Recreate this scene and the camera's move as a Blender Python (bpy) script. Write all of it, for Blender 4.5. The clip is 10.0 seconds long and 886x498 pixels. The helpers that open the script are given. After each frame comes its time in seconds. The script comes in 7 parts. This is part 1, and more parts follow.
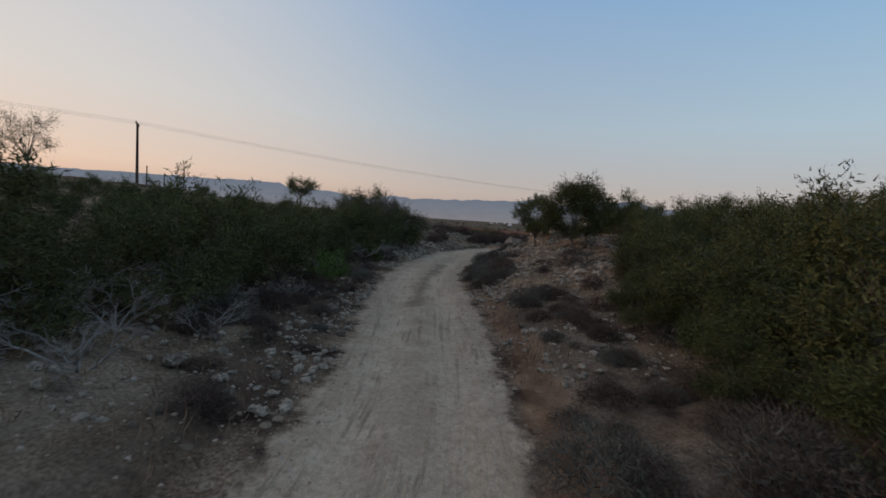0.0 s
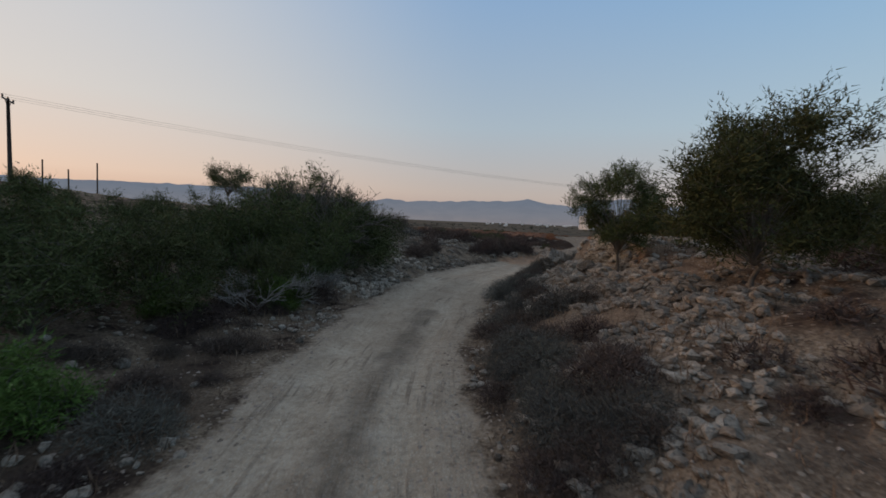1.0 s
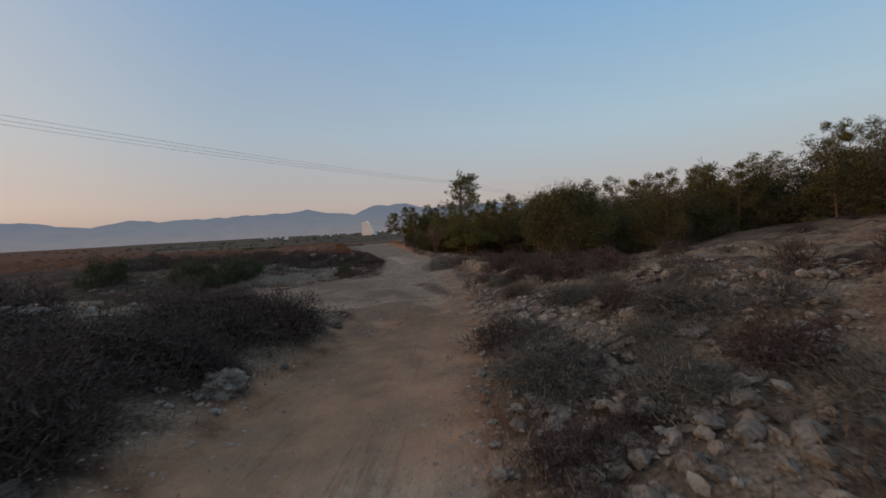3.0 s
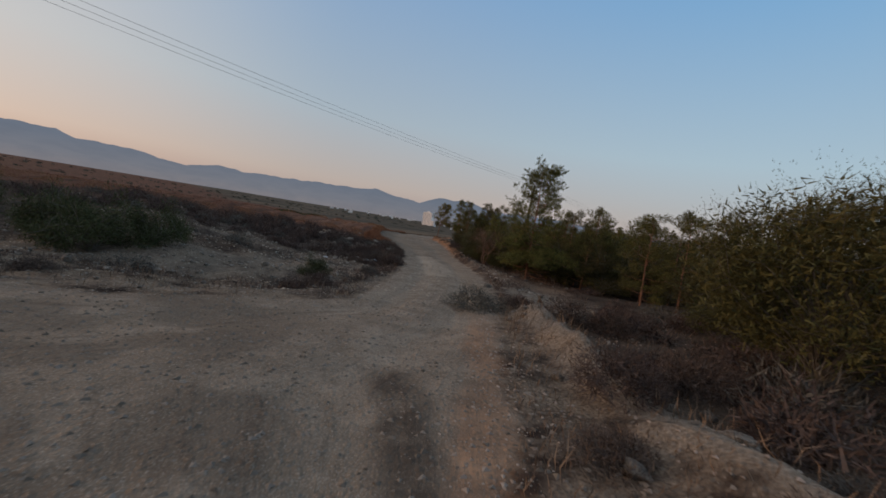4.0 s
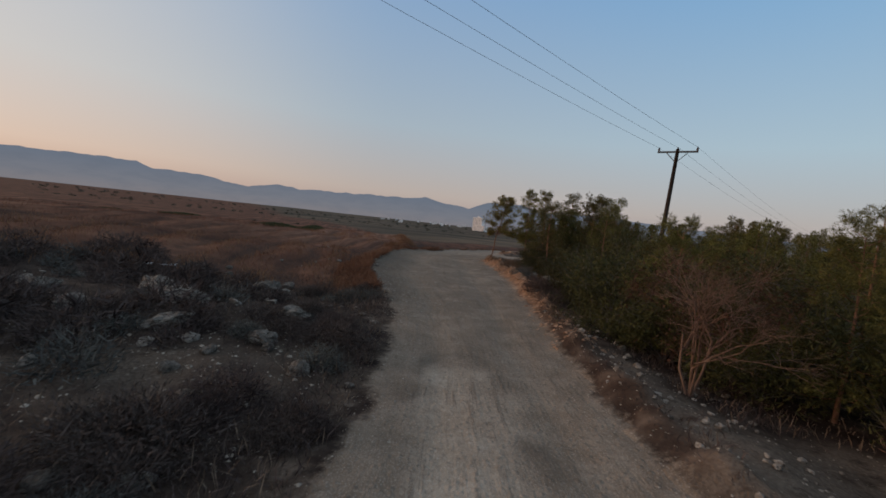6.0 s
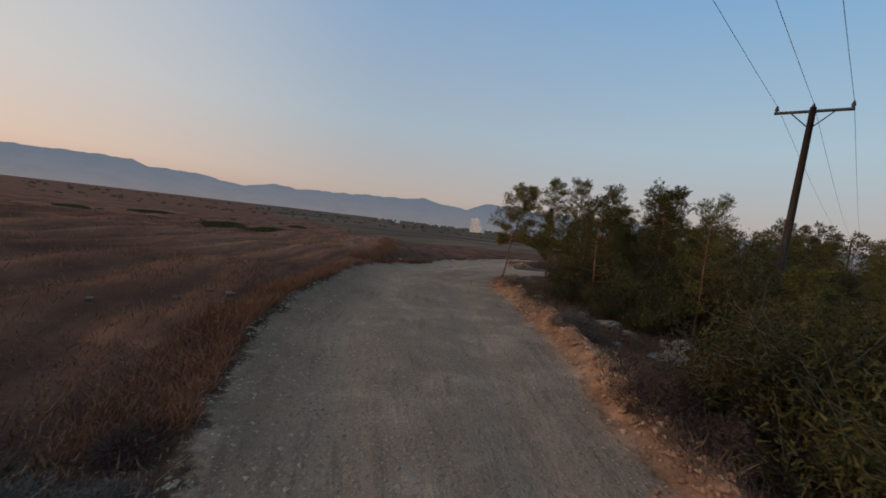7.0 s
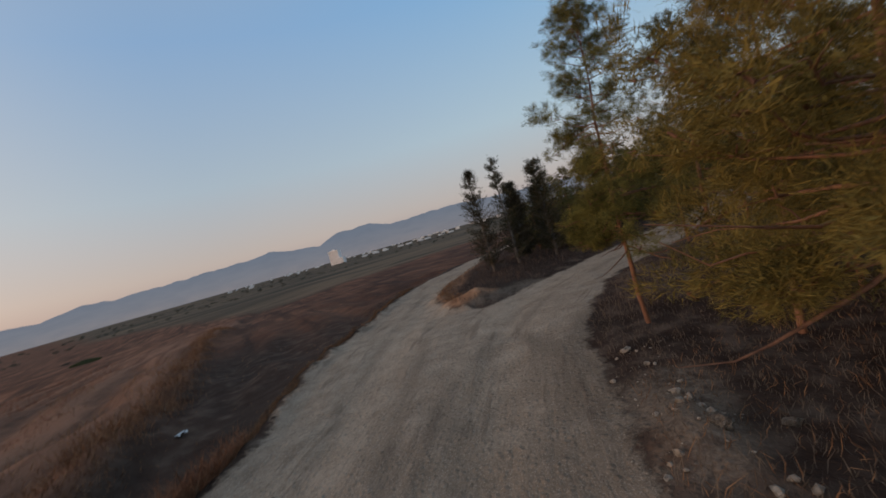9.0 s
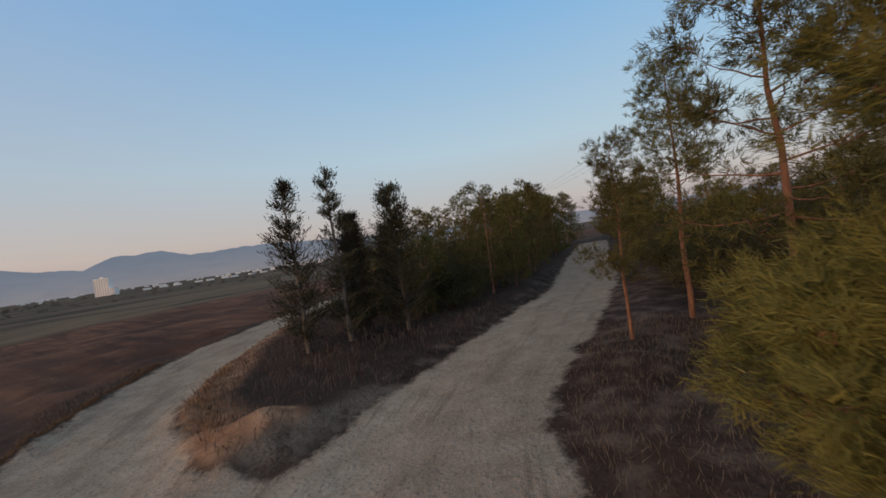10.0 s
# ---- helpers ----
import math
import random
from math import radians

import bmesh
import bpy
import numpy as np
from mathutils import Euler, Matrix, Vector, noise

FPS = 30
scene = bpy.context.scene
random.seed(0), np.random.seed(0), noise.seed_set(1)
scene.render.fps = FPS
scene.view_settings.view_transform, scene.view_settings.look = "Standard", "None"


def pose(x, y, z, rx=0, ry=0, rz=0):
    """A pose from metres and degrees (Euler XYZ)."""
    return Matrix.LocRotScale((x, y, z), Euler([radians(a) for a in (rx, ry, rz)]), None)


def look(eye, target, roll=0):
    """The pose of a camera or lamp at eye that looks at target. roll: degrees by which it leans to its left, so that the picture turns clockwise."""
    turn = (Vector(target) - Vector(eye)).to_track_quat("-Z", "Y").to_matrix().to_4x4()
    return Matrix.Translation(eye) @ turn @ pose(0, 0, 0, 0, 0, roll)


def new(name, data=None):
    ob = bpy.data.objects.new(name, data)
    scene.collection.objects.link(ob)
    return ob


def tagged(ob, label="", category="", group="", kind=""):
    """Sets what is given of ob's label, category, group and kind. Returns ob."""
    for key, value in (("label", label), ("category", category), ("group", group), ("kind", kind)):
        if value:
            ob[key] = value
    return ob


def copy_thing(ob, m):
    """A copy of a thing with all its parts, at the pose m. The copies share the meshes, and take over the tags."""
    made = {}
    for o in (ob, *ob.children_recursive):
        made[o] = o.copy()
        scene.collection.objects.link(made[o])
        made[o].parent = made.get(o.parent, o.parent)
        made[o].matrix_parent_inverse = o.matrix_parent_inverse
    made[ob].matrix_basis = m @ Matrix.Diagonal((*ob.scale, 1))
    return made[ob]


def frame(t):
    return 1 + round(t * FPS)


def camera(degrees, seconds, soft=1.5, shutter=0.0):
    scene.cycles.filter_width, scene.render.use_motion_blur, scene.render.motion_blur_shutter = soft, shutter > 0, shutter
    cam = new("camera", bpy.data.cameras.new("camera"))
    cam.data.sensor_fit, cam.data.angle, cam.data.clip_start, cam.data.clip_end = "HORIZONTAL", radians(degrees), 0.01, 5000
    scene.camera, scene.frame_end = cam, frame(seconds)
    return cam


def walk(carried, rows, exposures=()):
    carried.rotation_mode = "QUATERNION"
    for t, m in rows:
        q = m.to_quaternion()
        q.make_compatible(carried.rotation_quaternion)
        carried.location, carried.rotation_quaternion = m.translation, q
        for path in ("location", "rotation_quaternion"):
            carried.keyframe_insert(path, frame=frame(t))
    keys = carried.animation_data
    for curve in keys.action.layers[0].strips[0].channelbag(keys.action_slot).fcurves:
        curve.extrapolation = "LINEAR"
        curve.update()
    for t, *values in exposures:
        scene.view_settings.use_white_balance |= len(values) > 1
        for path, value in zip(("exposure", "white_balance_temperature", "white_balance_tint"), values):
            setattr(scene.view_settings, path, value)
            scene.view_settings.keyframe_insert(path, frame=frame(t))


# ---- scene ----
cam = camera(92.8, 10.0, soft=1.6, shutter=0.06)
PATH = [
    (0, (0.56, 0.023, 2.295), (0.491, 2.017, 2.147), 3.7),
    (0.5, (0.562, 5.169, 2.224), (0.482, 7.162, 2.08), 4.2),
    (1, (0.437, 10.189, 2.23), (0.385, 12.184, 2.091), 2.3),
    (1.2, (0.391, 12.216, 2.197), (0.382, 14.211, 2.061), 2.0),
    (1.5, (0.31, 15.21, 2.15), (0.445, 17.201, 2.019), -3.6),
    (1.8, (0.571, 18.168, 2.083), (0.933, 20.132, 1.964), -9.2),
    (2, (0.835, 20.074, 2.039), (1.357, 22.001, 1.922), -11.0),
    (2.2, (1.249, 21.802, 2.028), (1.94, 23.676, 1.912), -12.9),
    (2.5, (1.99, 24.1, 2.042), (2.827, 25.913, 1.931), -10.5),
    (3.8, (7.209, 34.251, 1.969), (7.943, 36.108, 1.853), 8.1),
    (4, (7.995, 35.892, 1.969), (8.664, 37.773, 1.851), 9.3),
    (4.5, (9.754, 40.244, 1.985), (10.271, 42.172, 1.864), 9.9),
    (5, (11.173, 44.912, 2.003), (11.653, 46.85, 1.884), 6.9),
    (5.5, (12.453, 49.538, 2.057), (12.9, 51.484, 1.939), 6.8),
    (6, (13.655, 53.754, 2.126), (14.088, 55.703, 2.003), 6.2),
    (6.2, (14.044, 55.392, 2.144), (14.494, 57.337, 2.029), 5.8),
    (7.5, (16.96, 65.876, 2.219), (17.397, 67.824, 2.104), 7.8),
    (8, (17.962, 69.596, 2.244), (18.398, 71.545, 2.141), 8.8),
    (8.5, (18.931, 73.032, 2.368), (19.369, 74.981, 2.253), 7.7),
    (8.6, (18.954, 73.615, 2.325), (19.405, 75.56, 2.208), 6.7),
    (8.7, (19.089, 74.34, 2.317), (19.565, 76.28, 2.205), 6.5),
    (8.8, (19.326, 75.093, 2.317), (19.907, 77.004, 2.212), 1.8),
    (8.9, (19.588, 75.86, 2.312), (20.387, 77.69, 2.212), -7.0),
    (9.0, (19.863, 76.58, 2.315), (20.892, 78.292, 2.226), -15.8),
    (9.2, (20.401, 77.766, 2.34), (21.742, 79.247, 2.261), -23.4),
    (9.5, (21.411, 79.283, 2.316), (22.857, 80.664, 2.256), -14.7),
    (9.7, (22.293, 80.143, 2.366), (23.848, 81.398, 2.296), -14.2),
    (10, (23.641, 81.43, 2.324), (25.295, 82.554, 2.288), -8.2),
]
EXPOSURES = [(0.0, -0.03), (2.5, -0.08), (4.0, -0.12), (8.5, -0.10), (9.3, 0.0), (10.0, 0.07)]
walk(cam, [(t, look(eye, target, roll)) for t, eye, target, roll in PATH], EXPOSURES)

# ---- sky and light: dusk, the sun just down behind the land on the left ----
SUN_AZ = radians(-75)
world = bpy.data.worlds.new("dusk")
scene.world = world
world.use_nodes = True
wt = world.node_tree
nd = wt.nodes.new
sky = nd("ShaderNodeTexSky")
sky.sky_type, sky.sun_disc = "NISHITA", False
sky.sun_elevation, sky.sun_rotation = radians(1.5), SUN_AZ
sky.altitude, sky.dust_density, sky.ozone_density = 200, 1.5, 1.6


def srgb(*c):
    return [((v / 255 + 0.055) / 1.055) ** 2.4 for v in c]


def bands(fac, stops):
    r = nd("ShaderNodeValToRGB")
    while len(r.color_ramp.elements) < len(stops):
        r.color_ramp.elements.new(0.5)
    for e, (p, c) in zip(r.color_ramp.elements, stops):
        e.position, e.color = p, (*srgb(*c), 1)
    wt.links.new(fac, r.inputs[0])
    return r.outputs[0]


def blend(fac, one, two):
    m = nd("ShaderNodeMixRGB")
    for k, v in enumerate((fac, one, two)):
        if isinstance(v, float):
            m.inputs[k].default_value = v
        else:
            wt.links.new(v, m.inputs[k])
    return m.outputs[0]


dome = nd("ShaderNodeTexCoord").outputs["Generated"]
parts = nd("ShaderNodeSeparateXYZ")
wt.links.new(dome, parts.inputs[0])
height = parts.outputs["Z"]
facing = nd("ShaderNodeVectorMath")
facing.operation = "DOT_PRODUCT"
facing.inputs[1].default_value = (math.sin(SUN_AZ), math.cos(SUN_AZ), 0)
wt.links.new(dome, facing.inputs[0])


def between(lo, hi):
    m = nd("ShaderNodeMapRange")
    m.interpolation_type = "SMOOTHSTEP"
    m.inputs["From Min"].default_value, m.inputs["From Max"].default_value = lo, hi
    wt.links.new(facing.outputs["Value"], m.inputs["Value"])
    return m.outputs[0]


glow = bands(height, [(0.0, (196, 160, 146)), (0.07, (224, 197, 182)), (0.21, (216, 208, 202)), (0.5, (200, 204, 210)), (1.0, (176, 176, 180))])
side = bands(height, [(0.0, (176, 156, 152)), (0.06, (188, 175, 170)), (0.21, (170, 184, 196)), (0.47, (138, 170, 206)), (1.0, (160, 166, 176))])
away = bands(height, [(0.0, (150, 140, 148)), (0.06, (182, 176, 176)), (0.2, (172, 194, 208)), (0.5, (119, 171, 216)), (1.0, (156, 163, 175))])
dusk = blend(between(0.15, 0.95), blend(between(-0.75, 0.25), away, side), glow)
wt.links.new(blend(0.04, dusk, sky.outputs[0]), wt.nodes["Background"].inputs[0])
wt.nodes["Background"].inputs[1].default_value = 1.0
sun = new("sun", bpy.data.lights.new("sun", "SUN"))
sun.data.energy, sun.data.angle, sun.data.color = 1.25, radians(28), (1.0, 0.60, 0.34)
sun.matrix_world = look((0, 0, 0), (-math.sin(SUN_AZ), -math.cos(SUN_AZ), -0.16))


# ---- helpers of this scene ----
def mat(name, build, rough=0.9, spec=0.25):
    m = bpy.data.materials.new(name)
    m.use_nodes = True
    nt = m.node_tree
    bsdf = nt.nodes["Principled BSDF"]
    bsdf.inputs["Roughness"].default_value = rough
    bsdf.inputs["Specular IOR Level"].default_value = spec
    build(nt, bsdf)
    return m


def node(nt, kind, ins=None, **props):
    n = nt.nodes.new("ShaderNode" + kind)
    for k, v in props.items():
        setattr(n, k, v)
    for k, v in (ins or {}).items():
        if isinstance(v, bpy.types.NodeSocket):
            nt.links.new(v, n.inputs[k])
        else:
            n.inputs[k].default_value = v
    return n


def ramp(nt, fac, stops):
    r = node(nt, "ValToRGB", {"Fac": fac})
    els = r.color_ramp.elements
    while len(els) < len(stops):
        els.new(0.5)
    for e, (p, c) in zip(els, stops):
        e.position, e.color = p, (c, c, c, 1) if isinstance(c, (int, float)) else (*c, 1)
    return r.outputs[0]


def mix(nt, fac, a, b, mode="MIX"):
    n = node(nt, "MixRGB", {"Fac": fac}, blend_type=mode)
    for k, v in (("Color1", a), ("Color2", b)):
        if isinstance(v, bpy.types.NodeSocket):
            nt.links.new(v, n.inputs[k])
        else:
            n.inputs[k].default_value = (*v, 1)
    return n.outputs[0]


def calc(nt, op, a, b=0.0):
    return node(nt, "Math", {0: a, 1: b}, operation=op).outputs[0]


def pos(nt):
    return node(nt, "TexCoord").outputs["Object"]


def fnoise(nt, vec, scale, detail=4.0, rough=0.55):
    return node(nt, "TexNoise", {"Vector": vec, "Scale": scale, "Detail": detail, "Roughness": rough}).outputs["Fac"]


def quick_mesh(name, V, F, material, smooth=False, attrs=None):
    V, F = np.ascontiguousarray(V, np.float32), np.ascontiguousarray(F, np.int32)
    me = bpy.data.meshes.new(name)
    n, k = F.shape
    me.vertices.add(len(V))
    me.vertices.foreach_set("co", V.ravel())
    me.loops.add(n * k)
    me.loops.foreach_set("vertex_index", F.ravel())
    me.polygons.add(n)
    me.polygons.foreach_set("loop_start", np.arange(0, n * k, k, dtype=np.int32))
    me.update(calc_edges=True)
    me.polygons.foreach_set("use_smooth", np.full(n, smooth))
    for key, values in (attrs or {}).items():
        a = me.attributes.new(key, "FLOAT", "POINT")
        a.data.foreach_set("value", np.ascontiguousarray(values, np.float32))
    if material:
        me.materials.append(material)
    return me


def part(name, me, parent, label=""):
    ob = new(name, me)
    ob.parent = parent
    return tagged(ob, label)


def thing(name, label, category, group="", kind=""):
    return tagged(new(name), label, category, group, kind)


def lattice(n, seed):
    return np.random.RandomState(seed).rand(n, n)


LAT = [lattice(64, 11 + k) for k in range(4)]


def vnoise(x, y, size, k=0):
    """Smooth value noise, -1 to 1, with features of the given size in metres."""
    g = LAT[k % 4]
    u, v = np.asarray(x) / size + 7.3 * k, np.asarray(y) / size + 3.1 * k
    i, j = np.floor(u).astype(int), np.floor(v).astype(int)
    a, b = u - i, v - j
    a, b = a * a * (3 - 2 * a), b * b * (3 - 2 * b)
    i0, i1, j0, j1 = i % 64, (i + 1) % 64, j % 64, (j + 1) % 64
    return 2 * (g[i0, j0] * (1 - a) * (1 - b) + g[i1, j0] * a * (1 - b) + g[i0, j1] * (1 - a) * b + g[i1, j1] * a * b) - 1


def step(a, b, x):
    t = np.clip((np.asarray(x, float) - a) / (b - a), 0, 1)
    return t * t * (3 - 2 * t)


# ---- the plan: road edges, in metres ----
LEFT = [(-1.2, -9), (-1.1, 3), (-1.05, 5), (-1.4, 9), (-1.8, 12.5), (-2.1, 16), (-1.9, 20), (-1.4, 23), (-0.6, 26), (0.3, 27.5), (1.7, 29.7),
        (3.5, 32), (5, 34), (6.2, 36.6), (3.4, 38.4), (-5, 42.5), (-22, 50), (-75, 73), (-75, 78), (-22, 54.5), (-5, 47.5), (3, 43.6), (5.5, 43.3), (9.3, 44.6), (10.5, 47.5),
        (12, 51.5), (12.6, 54), (13.6, 57), (14.5, 61), (14.9, 65), (14.5, 69.5), (15, 72), (15.7, 75), (16.3, 78), (17.2, 79.8), (18.3, 81),
        (20.3, 83.7), (22, 87.2), (24, 89.5), (26.6, 92.8), (29.4, 96), (35.6, 99.8), (46, 104.5), (66, 114)]
RIGHT = [(1.3, -9), (1.35, 5.5), (1.25, 9), (0.95, 12.5), (0.65, 15), (0.65, 17), (1.15, 20.5), (1.8, 23), (2.5, 25.3), (3.5, 27), (4.8, 29.5),
         (6.4, 32.5), (8.2, 35.7), (9.6, 38.2), (11.7, 42.8), (13.3, 46), (14.9, 49.7), (16.4, 54.5), (17, 57), (17.8, 61), (18.8, 64.5), (19.7, 68),
         (20.4, 71.5), (20.9, 75.7), (21.3, 77.2), (22.4, 78.8), (24.7, 81.1), (26.5, 82.5), (28.5, 83.5), (30.1, 83.8), (33.2, 84.1), (39, 84.8), (50, 87.5), (74, 93)]
WEDGE = [(64, 110), (44, 101), (33.5, 96.2), (29.2, 92.5), (27.2, 90.3), (26.2, 88), (25.9, 86.8), (26.3, 85.8), (27.6, 86.05), (30.3, 86.4), (33.6, 86.7),
         (39, 87.2), (50, 90.3), (74, 96)]
ROAD_Z = ([-12, 0, 10, 18, 26, 32, 40, 50, 60, 70, 76, 84, 90, 120], [0, 0, 0.05, 0, 0.15, 0.3, 0.25, 0, -0.15, 0.1, 0.25, 0.05, -0.1, -0.4])


PLOUGH = [(15.2, 78.6), (16.6, 81.5), (17.9, 85), (18.9, 90), (19.2, 94), (20.3, 107), (23.2, 130), (27.6, 158), (27.6, 175)]
BERM = [(10.7, 36.4), (11.2, 37.6), (11.6, 38.9), (11.9, 40.1), (12.5, 41.5), (13.0, 43.2), (13.7, 45)]


def to_line(x, y, line):
    best = np.full(np.shape(x), 1e9)
    for (ax, ay), (bx, by) in zip(line, line[1:]):
        dx, dy = bx - ax, by - ay
        t = np.clip(((x - ax) * dx + (y - ay) * dy) / (dx * dx + dy * dy), 0, 1)
        best = np.minimum(best, (x - ax - t * dx) ** 2 + (y - ay - t * dy) ** 2)
    return np.sqrt(best)


def inside(x, y, poly):
    out = np.zeros(np.shape(x), bool)
    for (ax, ay), (bx, by) in zip(poly, poly[1:] + poly[:1]):
        if ay == by:
            continue
        out ^= ((ay > y) != (by > y)) & (x < (bx - ax) * (y - ay) / (by - ay) + ax)
    return out


def table(y, d, stations, widths, rows):
    """Heights over the road by distance d from its edge, blended between stations along y."""
    prof = [np.interp(d, widths, r) for r in rows]
    out = prof[0].copy()
    for (ya, yb), pa, pb in zip(zip(stations, stations[1:]), prof, prof[1:]):
        w = step(ya, yb, y)
        out = np.where(y >= ya, pa * (1 - w) + pb * w, out)
    return out


def plan(x, y):
    """On the road or not; distances to its left and right edges and to the wedge; height."""
    x, y = np.asarray(x, float), np.asarray(y, float)
    wob = 0.10 * vnoise(x, y, 0.7, 1) + 0.06 * vnoise(x, y, 0.3, 2)
    dl, dr, dw = to_line(x, y, LEFT), to_line(x, y, RIGHT), to_line(x, y, WEDGE)
    in_w = inside(x, y, WEDGE)
    road = inside(x, y, LEFT + RIGHT[::-1]) & ~in_w
    near = np.minimum(np.minimum(dl, dr), dw)
    sd = np.where(road, -near, near) + wob
    d = np.maximum(sd, 0)
    zr = np.interp(y, *ROAD_Z)
    zr = zr + 0.35 * step(5, -8, x) * step(34, 38, y) * step(62, 50, y)
    zl = table(y, d, (20, 28, 36, 48, 62, 70, 86, 130), (0, 1.5, 4, 10, 30, 80),
               ((0, 0.15, 0.6, 1.8, 2.9, 3.6), (0, 0.55, 1.0, 2.0, 3.4, 3.9), (0, 0.45, 0.95, 2.0, 3.3, 3.9), (0, -0.2, -0.2, 0.75, 1.2, 2.0),
                (0, -0.05, 0.2, 0.45, 0.9, 2.0), (0, -0.35, -0.2, 0.1, 0.7, 2.0), (0, -0.3, -0.25, -0.15, 0.2, 1.4), (0, -0.3, -0.5, -0.8, -1.5, -2.5)))
    zt = table(y, d, (8, 15, 20, 27, 33, 41, 52, 68, 80), (0, 1, 2.5, 5, 10, 30),
               ((0, 0.1, 0.3, 0.6, 0.9, 1.2), (0, 0.22, 0.75, 1.55, 1.75, 1.9), (0, 0.35, 1.0, 1.6, 1.85, 2.0), (0, 0.3, 0.7, 1.3, 2.0, 2.2),
                (0, 0.15, 0.4, 0.8, 1.2, 1.4), (0, 0.05, 0.1, 0.2, 0.3, 0.3), (0, 0.12, -0.15, -0.2, -0.2, -0.2), (0, 0.2, -0.2, -0.3, -0.3, -0.3),
                (0, 0.05, -0.05, -0.1, -0.1, -0.1)))
    zw = (0.03 + 0.19 * step(28.6, 30.5, x)) * step(0, 0.8, d)
    zo = np.where(in_w, zw, np.where(dl < dr, zl, zt))
    rough = step(0, 1.0, d) * step(400, 60, np.hypot(x - 10, y - 45))
    rocky = np.where(dl < dr, step(66, 58, y), step(40, 33, y))
    zo = zo + rough * (0.16 * vnoise(x, y, 3.1) + 0.05 * vnoise(x, y, 0.9, 1) * (0.5 + rocky) + 0.035 * vnoise(x, y, 0.37, 2) * (0.4 + rocky) + 0.6 * vnoise(x, y, 23, 3) * step(8, 30, d))
    past = from_bank(x, y) + 0.3 * vnoise(x, y, 1.6)
    shelf = np.where((dl < dr) & ~in_w, 0.52 * step(0.7, -0.4, past) * step(-45, -6, past) * step(80, 84, y) * step(172, 150, y), 0)
    zo = zo + shelf * step(0.2, 1.2, d) + 0.24 * np.exp(-(to_line(x, y, BERM) / 0.34) ** 2) * (1 + 0.5 * vnoise(x, y, 0.7, 1) + 0.4 * vnoise(x, y, 0.3, 2))
    zo = zo + np.where((dl < dr) & ~in_w, 0.08 * np.sin(2 * np.pi * furrow(x, y, past)) * step(-26, -16, past) * step(64, 70, y) * step(110, 98, y) * step(0.8, 2.5, d), 0)
    crag = np.where(dl < dr, 0.40 * step(26, 29, y) * step(44, 36, y), step(13, 17, y) * step(36, 31, y)) * step(0.8, 2.2, d) * step(16, 9, d)
    zo = zo + crag * (0.20 * np.abs(vnoise(x, y, 1.5, 3)) + 0.12 * np.abs(vnoise(x, y, 0.62, 2)) + 0.05 * vnoise(x, y, 0.33, 1) - 0.12)
    # orange spoil lip beside the road in its last third, gravel windrow beside the first
    lip = np.where(dr < dl, step(50, 58, y) * step(80, 77.5, y) * step(27, 24, x), 0) * np.exp(-((sd - 0.35) / 0.3) ** 2) * (0.20 + 0.16 * vnoise(x, y, 0.6) + 0.12 * vnoise(x, y, 0.3, 2))
    lipl = np.where(dl < dr, step(64, 68, y) * step(100, 90, y), 0) * np.exp(-((sd - 0.15) / 0.25) ** 2) * (0.12 + 0.1 * vnoise(x, y, 0.5, 1))
    mound = (0.19 * np.exp(-((x - 26.75) ** 2 + (y - 87.2) ** 2) / 0.45) + 0.07 * np.exp(-((y - 86.6 - 0.1 * (x - 27)) / 0.35) ** 2) * step(26.2, 27, x) * step(28.8, 27.4, x)) * (1 + 0.5 * vnoise(x, y, 0.35, 1) + 0.4 * vnoise(x, y, 0.8))
    # cut face in the bank on the right
    cut = np.clip(1.93 - zr - zo, 0, 1.0) * step(4.45, 5.0, x + 0.30 * vnoise(x, y, 1.3) + 0.14 * vnoise(x, y, 0.4, 1)) * step(18.6, 20.6, y) * step(25.4, 23.7, y + 0.25 * (x - 5)) * step(14, 10, x)
    across = np.clip(dl / np.maximum(dl + dr, 0.01), 0, 1)
    rut = -0.05 * (np.exp(-((across - 0.27) / 0.09) ** 2) + np.exp(-((across - 0.72) / 0.09) ** 2))
    zroad = 0.02 * vnoise(x, y, 1.2) + 0.012 * vnoise(x, y, 0.35, 1) + rut * step(0, 0.5, -sd)
    z = zr + np.where(sd > 0, zo, 0) + zroad * step(0.4, -0.2, sd) + np.where(in_w, mound, 0) + (lip + lipl) + np.where(sd > 0, cut, 0)
    far = np.hypot(x - 10, y - 60)
    z = z * step(900, 350, far) + (-8.0 + 1.5 * vnoise(x, y, 260, 2)) * step(110, 650, far)
    return sd, across, dl, dr, in_w, z


def furrow(x, y, past):
    """Phase of the old plough lines, counted from the edge of the raised field."""
    return past / 2.3 + 0.35 * vnoise(x, y, 5.0, 2) + 0.12 * vnoise(x, y, 1.3, 1)


def from_bank(x, y):
    """Distance past the edge of the raised field."""
    return x - np.interp(y, [p[1] for p in PLOUGH], [p[0] for p in PLOUGH])


def ground_z(x, y):
    return float(plan(np.array([x]), np.array([y]))[5][0])


def axis(a, b, pitch, far):
    core = list(np.arange(a, b, pitch))
    lo, hi, s = [], [], pitch
    p, q = a, core[-1]
    while p > -far or q < far:
        s *= 1.13
        p, q = p - s, q + s
        lo.append(p), hi.append(q)
    return np.array(lo[::-1] + core + hi)


